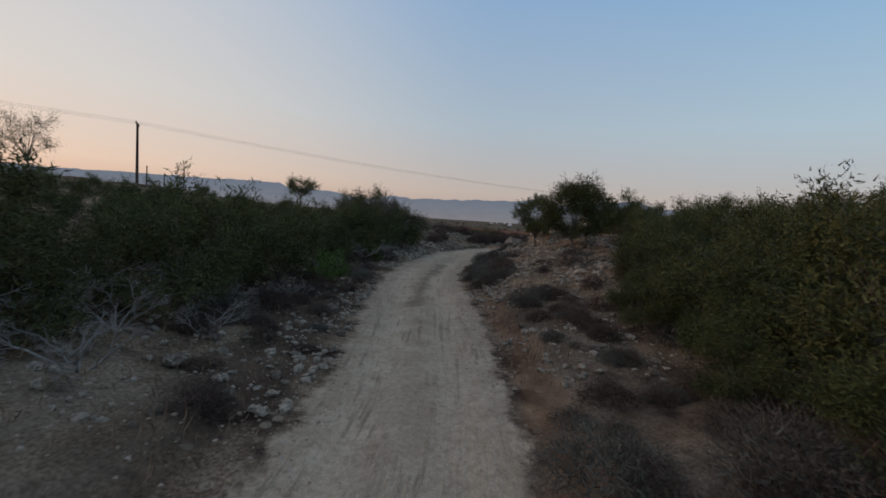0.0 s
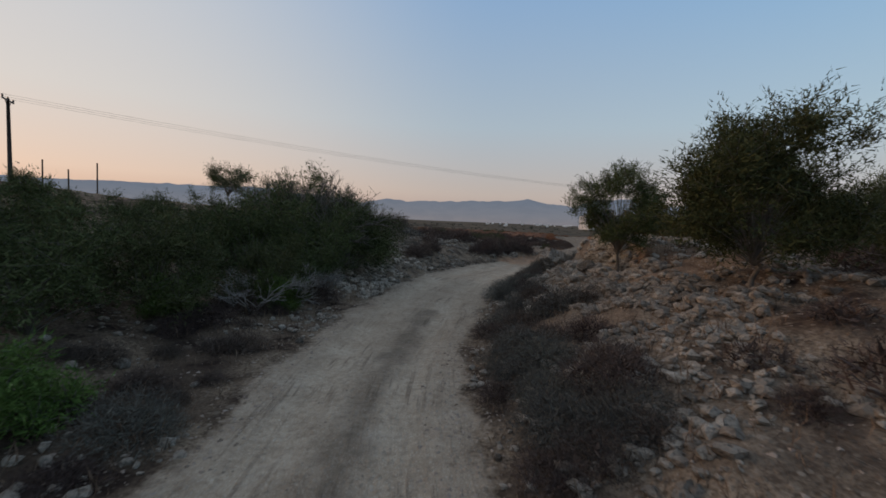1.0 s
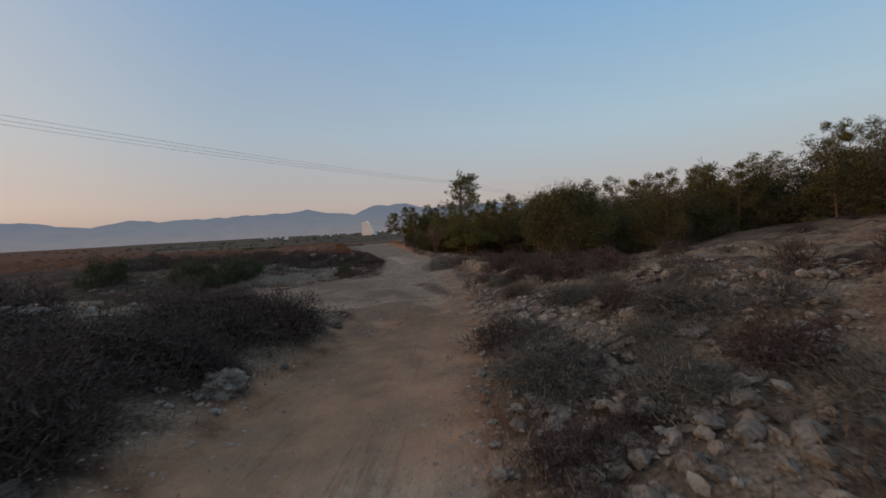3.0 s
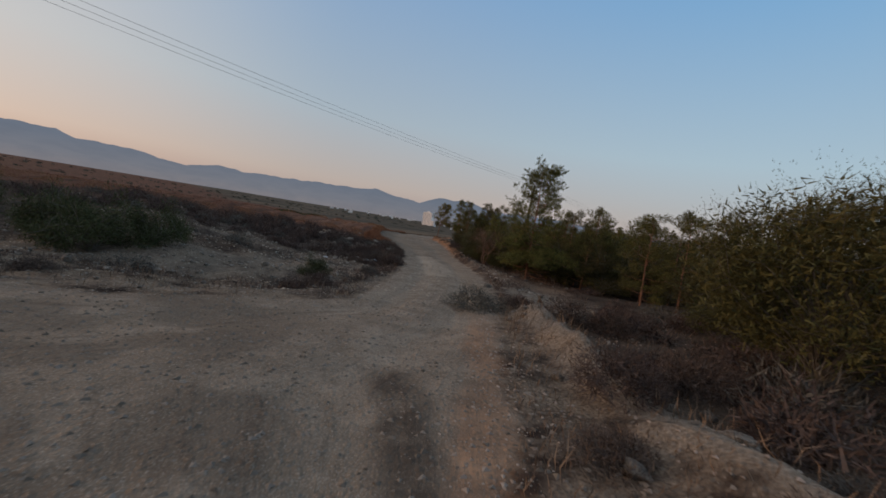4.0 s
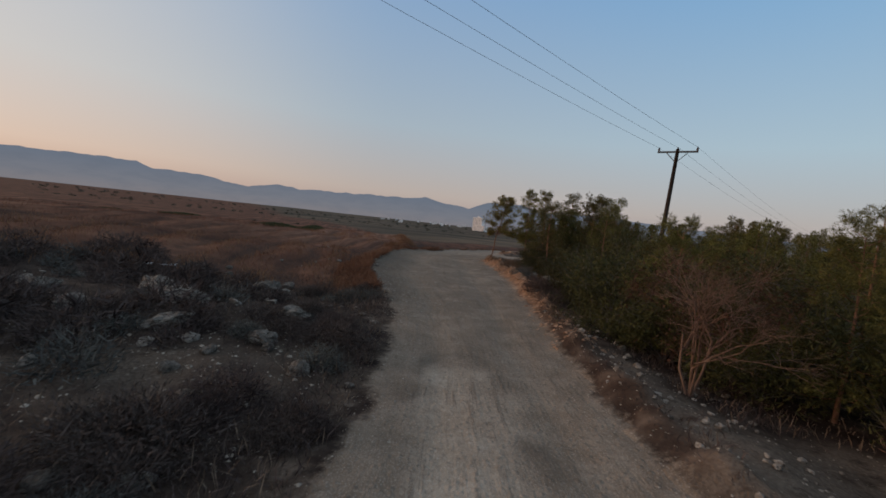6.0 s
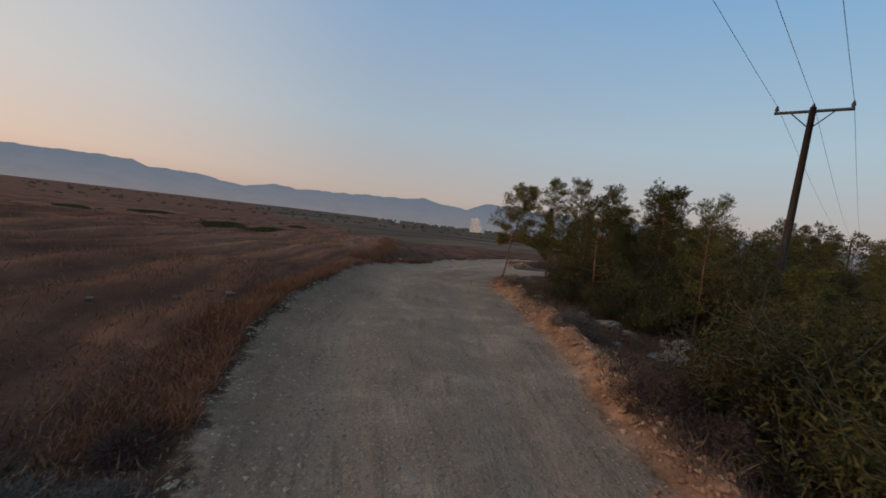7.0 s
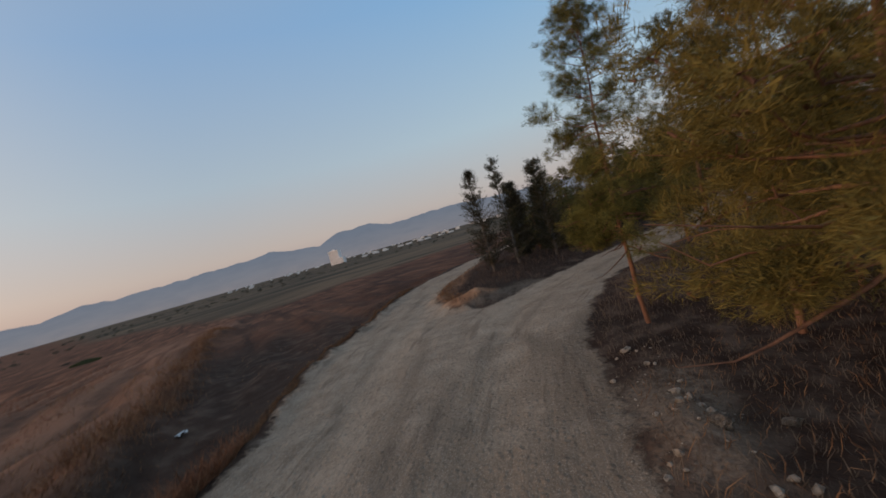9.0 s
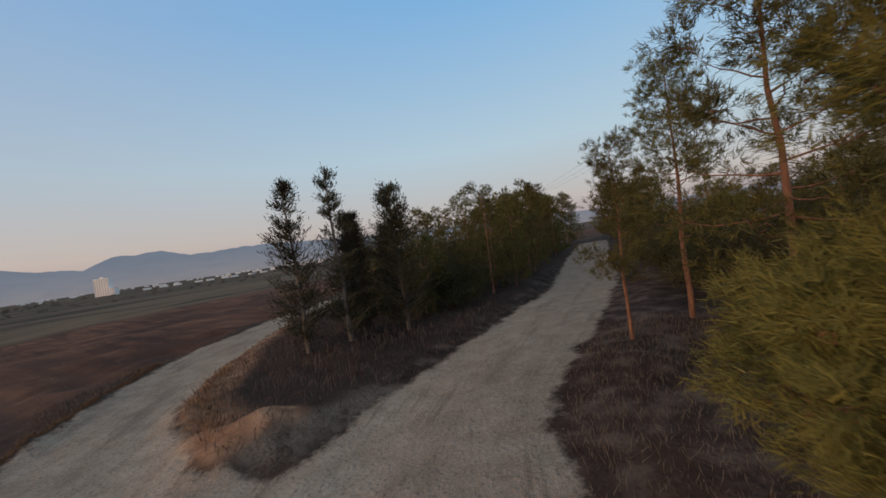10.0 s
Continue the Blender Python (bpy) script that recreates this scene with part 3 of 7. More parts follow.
a_dark = np.maximum(a_dark, np.where(left_side & ~in_w & (sd > 0.3), 0.5 * ploughed * step(-0.1, -0.7, np.sin(2 * np.pi * furrow(gx, gy, past))) * step(-26, -16, past) * step(64, 70, gy) * step(120, 100, gy), 0))
a_dark = np.maximum(a_dark, np.where(left_side & ~in_w & (sd > 0.1), (0.42 + 0.05 * step(92, 104, gy)) * (1 - ploughed) * step(79, 81, gy) * step(165, 140, gy) * (0.72 + 0.28 * np.sin(2 * np.pi * (dl + 0.25 * vnoise(gx, gy, 3.1)) / 1.1)), 0))
worn = step(0.75, 0.4, to_line(gx, gy, [(13.6, 51.5), (14.6, 55.2), (15.0, 57.6), (15.5, 59.6)]) + 0.2 * vnoise(gx, gy, 0.6))
a_brown = step(28, 36, gy) * (0.85 - 0.3 * step(78, 84, gy)) * (1 - 0.75 * worn)
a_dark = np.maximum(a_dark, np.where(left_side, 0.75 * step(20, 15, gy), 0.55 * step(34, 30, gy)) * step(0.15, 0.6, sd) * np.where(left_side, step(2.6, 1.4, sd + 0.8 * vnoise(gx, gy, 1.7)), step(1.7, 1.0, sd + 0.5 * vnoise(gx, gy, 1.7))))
# Wheel ruts as dark soil lines, with the shade of their hollows painted in.
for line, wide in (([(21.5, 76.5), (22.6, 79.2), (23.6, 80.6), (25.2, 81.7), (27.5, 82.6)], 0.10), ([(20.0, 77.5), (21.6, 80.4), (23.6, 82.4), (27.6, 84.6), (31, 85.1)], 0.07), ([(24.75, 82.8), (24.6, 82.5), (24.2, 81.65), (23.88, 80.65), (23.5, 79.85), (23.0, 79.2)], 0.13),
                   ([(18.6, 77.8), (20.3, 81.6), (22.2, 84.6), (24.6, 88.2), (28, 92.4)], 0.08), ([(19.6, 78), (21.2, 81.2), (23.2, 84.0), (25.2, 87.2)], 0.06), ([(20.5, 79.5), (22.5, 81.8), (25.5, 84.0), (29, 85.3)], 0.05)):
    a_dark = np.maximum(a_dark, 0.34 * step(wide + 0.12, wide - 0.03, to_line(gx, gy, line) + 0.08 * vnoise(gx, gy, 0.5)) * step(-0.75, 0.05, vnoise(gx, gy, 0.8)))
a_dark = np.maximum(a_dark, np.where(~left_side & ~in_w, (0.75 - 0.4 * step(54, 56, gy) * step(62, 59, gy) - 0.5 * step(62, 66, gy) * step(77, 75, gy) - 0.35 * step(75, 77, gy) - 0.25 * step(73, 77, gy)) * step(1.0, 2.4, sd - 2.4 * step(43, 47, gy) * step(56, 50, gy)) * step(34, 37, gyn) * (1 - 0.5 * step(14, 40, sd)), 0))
a_dark = np.maximum(a_dark, np.where((sd < 0) & ~in_w, 0.5 * step(1.9, 0.4, dl + 0.5 * vnoise(gx, gy, 1.1)) * step(62, 66, gy) * step(80, 77, gy), 0))
a_dark = np.maximum(a_dark, 0.75 * step(0.34, 0.1, to_line(gx, gy, [(8.75, 37.3), (8.95, 38.6), (9.25, 40.2)]) + 0.12 * vnoise(gx, gy, 0.5)))
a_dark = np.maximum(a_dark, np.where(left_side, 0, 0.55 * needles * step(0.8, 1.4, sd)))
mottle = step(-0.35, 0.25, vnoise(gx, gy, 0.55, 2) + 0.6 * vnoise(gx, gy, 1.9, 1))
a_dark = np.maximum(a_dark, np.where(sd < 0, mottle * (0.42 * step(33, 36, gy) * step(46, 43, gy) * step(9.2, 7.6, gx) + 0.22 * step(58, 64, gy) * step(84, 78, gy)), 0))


def pale_hollow(x, y):
    """Bare chalky patches among the brush of the hollow."""
    rag = 0.55 * vnoise(x, y, 1.5) + 0.35 * vnoise(x, y, 0.5, 1)
    out = step(2.1, 1.0, to_line(x, y, [(1.5, 47.6), (6, 48.6), (8.4, 49.6), (9.6, 51.0)]) + 1.5 * rag)
    out = np.maximum(out, step(1.6, 0.7, to_line(x, y, [(6.0, 54.0), (8.2, 53.6), (9.9, 52.6)]) + 1.3 * rag))
    out = np.maximum(out, 0.8 * step(0.9, 0.4, to_line(x, y, [(11.6, 59.6), (12.8, 59.4), (13.6, 60.4)]) + rag))
    out = np.maximum(out, step(1.5, 0.8, to_line(x, y, [(15.0, 45.2), (16.4, 48.4), (18.4, 51.0)]) + rag))
    out = np.maximum(out, step(1.0, 0.5, to_line(x, y, [(17.9, 56.2), (18.9, 57.3), (19.8, 57.0)]) + 0.6 * rag))
    return np.maximum(out, 0.8 * step(0.5, 0.15, to_line(x, y, [(4.5, 43.9), (8.2, 44.9), (9.6, 46.2), (10.6, 48.6)]) + 0.3 * rag))


chalk = np.maximum((0.32 + 0.2 * step(52.5, 50.5, gy)) * pale_hollow(gx, gy), np.where(~left_side, step(0.5, 0.9, sd) * step(3.4, 2.4, sd + 0.9 * vnoise(gx, gy, 1.4) + 0.4 * vnoise(gx, gy, 0.45, 1)) * step(43.5, 45.5, gy) * step(54, 50, gy) * (1 - needles), 0))
chalk = np.maximum(chalk, np.where(left_side, 0, step(0.5, 0.2, to_line(gx, gy, BERM) + 0.15 * vnoise(gx, gy, 0.5))))
chalk = np.maximum(chalk, np.where(left_side, (0.2 + 0.5 * step(28.5, 26.5, gy)) * step(0.2, 0.7, sd) * step(4.2, 3.0, sd + 0.9 * vnoise(gx, gy, 1.2)) * step(22, 25, gy) * step(37, 33, gy), 0))
chalk = np.maximum(chalk, np.where(left_side, 0.6 * step(0.9, 1.5, sd + 0.5 * vnoise(gx, gy, 1.0)) * step(3.6, 2.6, sd + 0.6 * vnoise(gx, gy, 0.7, 1)) * step(5.6, 4.2, gy) * step(-0.35, 0.2, vnoise(gx, gy, 0.9, 2)), 0))
chalk = np.maximum(chalk, np.where(in_w, 0.55 * step(0.8, 0.4, to_line(gx, gy, [(26.7, 86.5), (28.2, 86.4)]) + 0.3 * vnoise(gx, gy, 0.7)), 0))
chalk = np.maximum(chalk, np.where(~left_side, 0.5 * step(0.2, 0.6, sd) * step(3.9, 2.7, sd + 0.8 * vnoise(gx, gy, 1.1)) * step(12, 14, gyn) * step(33, 29, gyn) * step(-0.6, 0.0, vnoise(gx, gy, 1.5, 1)), 0))
chalk = np.maximum(chalk, np.where(~left_side & ~in_w, 0.8 * step(0.55, 0.25, to_line(gx, gy, [(22.7, 78.4), (23.2, 78.8), (23.5, 79.3)]) + 0.25 * vnoise(gx, gy, 0.6)), 0))
chalk = np.maximum(chalk, np.where(~left_side, 0.7 * step(0.32, 0.1, np.abs(sd - 0.78 - 0.25 * vnoise(gx, gy, 1.3)) - 0.1 * vnoise(gx, gy, 0.4, 1)) * step(10, 7, gy), 0))
chalk = np.maximum(chalk, np.where(~left_side, 0.6 * step(1.0, 1.5, sd) * step(4.5, 3.2, sd) * step(13, 10, gy) * step(-0.2, 0.2, vnoise(gx, gy, 1.2, 2) + 0.4 * vnoise(gx, gy, 0.4)), 0))
chalk = np.maximum(chalk, np.where(~left_side, 0.65 * step(0.3, 0.6, sd) * step(1.7, 1.0, sd + 0.4 * vnoise(gx, gy, 0.8)) * step(51, 54, gy) * step(63, 59, gy), 0))
chalk = np.maximum(chalk, np.where(~left_side, 0.6 * step(1.1, 0.5, to_line(gx, gy, [(17.2, 55.8), (18.6, 57.3), (19.8, 57.0)]) + 0.3 * vnoise(gx, gy, 0.9)), 0))
chalk = np.where(a_road > 0.5, 0, chalk)
a_dark *= 1 - chalk
a_rub *= np.where(left_side, 1.0, 1 - 0.35 * step(12, 9, gyn))
a_dark = np.maximum(a_dark, np.where(~left_side, 0.3 * (1 - chalk) * step(0.9, 1.3, sd) * step(12, 8, gyn) * step(40, 12, sd), 0))
a_rub *= np.where(left_side, 1 - 0.6 * step(45, 49, gy) * (1 - chalk), 1.0)
a_dark = np.maximum(a_dark, np.where(left_side & ~in_w & (sd > 0), 0.68 * (1 - chalk) * step(0.2, 0.7, sd) * step(4.5, 2.5, sd + vnoise(gx, gy, 2.1)) * step(50, 53, gy) * step(67, 62, gy), 0))
lea = np.where(left_side & ~in_w, step(-16, -6, past) * ploughed * step(78.5, 82.5, gy) * step(150, 125, gy), 0)
a_field = np.where(left_side & ~in_w & (sd > 0.3), a_field * (1 - 0.8 * (1 - ploughed) * step(80, 82, gy) * step(102, 93, gy)), a_field)
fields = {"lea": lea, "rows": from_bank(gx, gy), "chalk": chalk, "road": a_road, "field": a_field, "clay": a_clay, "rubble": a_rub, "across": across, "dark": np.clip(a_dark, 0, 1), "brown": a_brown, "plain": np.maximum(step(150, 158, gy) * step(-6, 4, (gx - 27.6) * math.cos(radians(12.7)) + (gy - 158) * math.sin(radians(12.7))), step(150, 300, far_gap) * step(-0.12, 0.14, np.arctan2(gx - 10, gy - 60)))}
on_road = (sd[quads] < 0).mean(1) > 0.5


def sheet(name, pick, label, category):
    F = quads[pick]
    used, back = np.unique(F, return_inverse=True)
    V = np.stack([gx[used], gy[used], gz[used]], -1)
    me = quick_mesh(name, V, back.reshape(-1, 4), M_GROUND, True, {k: v[used] for k, v in fields.items()})
    return tagged(new(name, me), label, category, kind="structure")


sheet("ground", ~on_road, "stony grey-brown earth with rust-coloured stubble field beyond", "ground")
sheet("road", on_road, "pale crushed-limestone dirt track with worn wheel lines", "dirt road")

# ---- distant mountain range ----
BEARING = [-75, -50, -34, -29, -24, -22.5, -18, -12.8, -9.6, -7, -2.5, 0.9, 4.7, 9.5, 12, 15.5, 18, 22.5, 25.2, 29, 33.5, 45, 70, 100]
ELEV = [1.8, 2.4, 2.9, 3.1, 3.15, 2.6, 2.6, 1.85, 2.5, 2.3, 2.45, 2.6, 2.75, 3.15, 2.6, 2.3, 3.35, 3.4, 2.7, 2.75, 2.9, 2.2, 1.4, 1.0]


def mountain_range():
    az = np.arange(-76, 101, 0.25)
    crest = np.interp(az, BEARING, ELEV) + 0.10 * vnoise(az, az * 0, 1.1) + 0.05 * vnoise(az, az * 0, 0.45, 1)
    rows = []
    for k, (dist, f) in enumerate([(3300, -0.1), (3500, 0.25), (3750, 0.55), (3950, 0.85), (4050, 1.0), (4300, 0.5)]):
        wav = 1 + 0.10 * vnoise(az, az * 0 + k, 2.3, k % 4) * (0 < f < 1)
        h = np.tan(np.radians(crest)) * 4050 * f * wav - (20 if f < 0 else 0)
        a = np.radians(az)
        rows.append(np.stack([10 + dist * np.sin(a), 60 + dist * np.cos(a), h], -1))
    n, m = len(az), len(rows)
    idx = np.arange(n * m).reshape(m, n)
    F = np.stack([idx[:-1, :-1], idx[:-1, 1:], idx[1:, 1:], idx[1:, :-1]], -1).reshape(-1, 4)
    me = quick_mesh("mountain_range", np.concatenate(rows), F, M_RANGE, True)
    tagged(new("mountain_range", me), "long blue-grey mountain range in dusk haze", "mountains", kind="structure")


mountain_range()


# ---- plants ----
def tube(points, radii, sides=6):
    P = np.asarray(points, float)
    n = len(P)
    D = np.gradient(P, axis=0)
    D /= np.linalg.norm(D, axis=1, keepdims=True) + 1e-9
    ref = np.where(np.abs(D[:, 2:3]) > 0.9, [[1.0, 0, 0]], [[0, 0, 1.0]])
    U = np.cross(D, ref)
    U /= np.linalg.norm(U, axis=1, keepdims=True) + 1e-9
    W = np.cross(D, U)
    a = np.arange(sides) * 2 * np.pi / sides
    V = P[:, None] + np.asarray(radii)[:, None, None] * (np.cos(a)[None, :, None] * U[:, None] + np.sin(a)[None, :, None] * W[:, None])
    i = np.arange(n - 1)[:, None] * sides
    k = np.arange(sides)[None]
    F = np.stack([i + k, i + (k + 1) % sides, i + sides + (k + 1) % sides, i + sides + k], -1).reshape(-1, 4)
    return V.reshape(-1, 3), F


def joined(pieces):
    Vs, Fs, n = [], [], 0
    for V, F in pieces:
        Vs.append(V), Fs.append(F + n)
        n += len(V)
    return np.concatenate(Vs), np.concatenate(Fs)


def blades(pos_, way, length, width, rng, bend=0.25, single=False):
    """Slender leaves: one bent kite of two triangles each, or one triangle."""
    n = len(pos_)
    way = way / (np.linalg.norm(way, axis=1, keepdims=True) + 1e-9)
    side = np.cross(way, rng.normal(size=(n, 3)))
    side /= np.linalg.norm(side, axis=1, keepdims=True) + 1e-9
    up = np.cross(side, way)
    L, Wd = np.broadcast_to(length, n)[:, None], np.broadcast_to(width, n)[:, None]
    mid = pos_ + way * L * 0.5 + up * L * bend * 0.3
    tip = pos_ + way * L - up * L * bend * 0.3
    if single:
        V = np.stack([pos_ - side * Wd * 0.5, pos_ + side * Wd * 0.5, tip], 1).reshape(-1, 3)
        return V, np.arange(len(V)).reshape(-1, 3)
    V = np.stack([pos_, mid + side * Wd * 0.5, tip, mid - side * Wd * 0.5], 1).reshape(-1, 3)
    i = np.arange(n)[:, None] * 4
    F = np.concatenate([i + [0, 1, 3], i + [1, 2, 3]], 1).reshape(-1, 3)
    return V, F


def unit(rng, n):
    v = rng.normal(size=(n, 3))
    return v / np.linalg.norm(v, axis=1, keepdims=True)


def pine_meshes(seed, height, clear, spread, puffs, lean=(0, 0), needle=0.11, per=240, width=0.007, low=0.75, droop=0.0, girth=1.0, boughs=(), core=22, puff=(0.24, 0.40), inner=0.35, twig=12, gap=None, needles=None):
    """Trunk, limbs and needle crown of an Aleppo pine: limbs that end in rounded sprays of needles."""
    rng = np.random.RandomState(seed)
    t = np.linspace(0, 1, 10)
    bow = rng.normal(0, 0.05, (10, 2)).cumsum(0) * height * 0.10
    P = np.stack([lean[0] * t + bow[:, 0] - bow[0, 0], lean[1] * t + bow[:, 1] - bow[0, 1], height * t * 0.95], -1)
    r0 = (0.0085 * height + 0.014) * girth
    trunk = tube(P, r0 * (1 - 0.86 * t), 9)
    limbs, S, D, L_, W_ = [], [], [], [], []
    each = 4
    n_limb = max(12, puffs // each)
    for k in range(n_limb):
        g = (k + rng.rand()) / n_limb
        f = clear + (0.99 - clear) * g
        base = np.array([np.interp(f, t, P[:, j]) for j in range(3)])
        az = k * 2.4 + rng.normal(0, 0.5)
        reach = spread * (0.22 + 0.78 * (1 - g) ** 0.7) * rng.uniform(0.5, 1.0) * min(1.0, low + 2.0 * g)
        if gap and gap[0] < f < gap[1] and gap[2] < math.degrees(az) % 360 < gap[3]:
            reach *= 0.5
        rise = rng.uniform(-0.25, 0.2) + 0.6 * g - droop * (1 - g)
        out = np.array([np.cos(az), np.sin(az), rise])
        s = np.linspace(0, 1, 6)[:, None]
        L = base + out * reach * s * 0.85 + np.array([0, 0, 0.25 * reach]) * (s ** 2 - 0.7 * s) + rng.normal(0, 0.03, (6, 3)) * s
        limbs.append(tube(L, (0.005 + 0.17 * r0) * (1 - 0.85 * s[:, 0]) * (1 - 0.4 * g), 5))
        if k < len(boughs):
            f, turn, reach = boughs[k]
            base = np.array([np.interp(f, t, P[:, j]) for j in range(3)])
            out = np.array([np.cos(radians(turn)), np.sin(radians(turn)), -0.12])
            L = base + out * reach * s + np.array([0, 0, 0.25 * reach]) * (s - s * s)
            limbs.append(tube(L, 0.012 * (1 - 0.8 * s[:, 0]), 5))
        for q in range(each + 6 * (k < len(boughs))):
            u = 1.0 if q == 0 else rng.uniform(inner, 1.0)
            b = np.array([np.interp(u, s[:, 0], L[:, j]) for j in range(3)])
            rp = rng.uniform(*puff) * (0.6 + 0.4 * reach / spread) * (height / 5.0) ** 0.5
            c = b + (unit(rng, 1)[0] * [1, 1, 0.6] * (0.5 if q else 0.1) + [0, 0, 0.15]) * rp
            limbs.append(tube(np.stack([b, (b + c) / 2 + rng.normal(0, 0.02, 3), c]), [0.009, 0.006, 0.003], 3))
            twigs = unit(rng, twig) * rng.uniform(0.7, 1.15, (twig, 1)) * [1, 1, 0.75] + [0, 0, 0.30] + 0.35 * out
            w = rng.randint(0, twig, per)
            S.append(c + twigs[w] * rp * (1 - 0.30 * rng.rand(per, 1) ** 1.4) + rng.normal(0, 0.018, (per, 3)))
            D.append(twigs[w] / np.linalg.norm(twigs[w], axis=1, keepdims=True) + unit(rng, per) * 0.85)
            L_.append(needle * rng.uniform(0.7, 1.25, per)), W_.append(np.full(per, width))
            m = core
            S.append(c + unit(rng, m) * rp * 0.45), D.append(unit(rng, m) + [0, 0, 0.3])
            L_.append(rp * rng.uniform(0.25, 0.42, m)), W_.append(np.full(m, rp * 0.07))
    V, F = blades(np.concatenate(S), np.concatenate(D), np.concatenate(L_), np.concatenate(W_), rng, single=True)
    return (quick_mesh("pine_trunk", *trunk, M_PINEBARK, True), quick_mesh("pine_limbs", *joined(limbs), M_PINEBARK, True), quick_mesh("pine_crown", V, F, needles or M_PINE))


def bush_meshes(seed, height, spread, leaves, leaf=(0.11, 0.017), leaf_mat=None, stem_mat=None, clear=0.06, clumps=34, trunk=0.0, ball=False, core=80, small=True):
    """Thin stems from one foot, or a short trunk, that carry clumps of narrow leaves down to the given clear height."""
    rng = np.random.RandomState(seed)
    wood, S, D, I = [], [], [], []
    foot = np.array([0, 0, trunk * height])
    if trunk:
        t = np.linspace(0, 1, 6)
        wood.append(tube(np.stack([0.05 * np.sin(4 * t), 0.04 * np.sin(3 * t + 1) - 0.03, t * foot[2]], -1), 0.013 * height * (1 - 0.45 * t) + 0.012, 7))
    for k in range(clumps):
        az, u = k * 2.399, (k + 0.5) / clumps
        el = np.arcsin(min(1.0, 0.04 + 0.98 * ((k * 0.7549) % 1)))
        rad = rng.uniform(0.55, 1.0) * (1 + 0.18 * np.sin(3 * az + seed))
        lo, hi = clear * height, height
        mid = np.array([np.cos(az) * np.cos(el) * spread * rad * 0.85, np.sin(az) * np.cos(el) * spread * rad * 0.85, lo + (hi - lo) * (0.12 + 0.80 * np.sin(el) * rad)])
        if ball:
            h = -0.75 + 1.72 * ((k * 0.7549) % 1)
            c_ = np.sqrt(max(0.0, 1 - h * h))
            mid = np.array([np.cos(az) * c_ * spread * rad * 0.82, np.sin(az) * c_ * spread * rad * 0.82, (lo + hi) / 2 + (hi - lo) * 0.42 * h * (0.7 + 0.3 * rad)])
        s = np.linspace(0, 1, 6)[:, None]
        ctrl = foot + (mid - foot) * [0.22, 0.22, 0.62] + rng.normal(0, 0.05, 3) * height * 0.3
        L = foot * (1 - s) ** 2 + 2 * ctrl * s * (1 - s) + mid * s * s + rng.normal(0, 0.025, (6, 3)) * s
        wood.append(tube(L, (0.005 + (0.003 if ball else 0.0045) * height) * (1 - 0.8 * s[:, 0]), 5))
        n, twigs = leaves // clumps, 10
        size = spread * rng.uniform(0.26, 0.42)
        tw = unit(rng, twigs) * [1, 1, 0.85] + [0, 0, 0.30]
        which = rng.randint(0, twigs, n)
        w = rng.uniform(0.0, 0.98, (n, 1))
        S.append(mid + tw[which] * size * w + rng.normal(0, 0.035 * spread, (n, 3)))
        D.append(tw[which] * 0.9 + unit(rng, n) * 0.9 + [0, 0, 0.1])
        I.append(mid + unit(rng, 2 * core) * size * rng.rand(2 * core, 1) ** 0.5 * 0.85)
        for q in range(0, twigs, 2):
            b = mid + tw[q] * size
            wood.append(tube(np.stack([mid, (mid + b) / 2 + rng.normal(0, 0.02, 3), b]), [0.006, 0.004, 0.002], 3))
    S, D = np.concatenate(S), np.concatenate(D)
    S[:, 2] = np.maximum(S[:, 2], 0.03 + 0.1 * rng.rand(len(S)))
    I = np.concatenate(I)
    I[:, 2] = np.maximum(I[:, 2], 0.05)
    n = len(I)
    V, F = joined([blades(S, D, leaf[0] * rng.uniform(0.6, 1.3, len(S)), leaf[1], rng, 0.5, leaves > 16000 or small), blades(I, unit(rng, n), rng.uniform(0.045, 0.08, n) * spread, 0.016 * spread, rng, 0.4, True)])
    return (quick_mesh("bush_wood", *joined(wood), stem_mat or M_BARK, True), quick_mesh("bush_leaves", V, F, leaf_mat or M_ACACIA))


def scrub_mesh(seed, radius, tall, twigs, material):
    """A dense, lumpy cushion of fine dry twigs over a tangle of coarser ones."""
    rng = np.random.RandomState(seed)

    def dome(n, lo):
        d = unit(rng, n)
        d[:, 2] = np.abs(d[:, 2])
        lump = 1 + 0.30 * vnoise(d[:, 0] * 3 + seed, d[:, 1] * 3, 1.0) + 0.15 * vnoise(d[:, 0] * 3 + seed, d[:, 2] * 3, 0.5, 1)
        return d, d * [radius, radius, tall] * rng.uniform(lo, 1.0, (n, 1)) ** 0.5 * 0.88 * lump[:, None]

    d, start = dome(twigs, 0.45)
    V, F = blades(start, d * [0.8, 0.8, 1.0] + unit(rng, twigs) * 0.75, rng.uniform(0.05, 0.12, twigs) * (0.5 + radius), 0.0058, rng, 0.3)
    V = V.reshape(-1, 4, 3)[:, [1, 2, 3]].reshape(-1, 3)
    n = 700
    d, start = dome(n, 0.15)
    W, _ = blades(start * 0.86, d * 0.4 + unit(rng, n), radius * rng.uniform(0.15, 0.32, n), 0.014, rng, 0.2, True)
    V = np.concatenate([V, W])
    return quick_mesh("scrub", V, np.arange(len(V)).reshape(-1, 3), material)


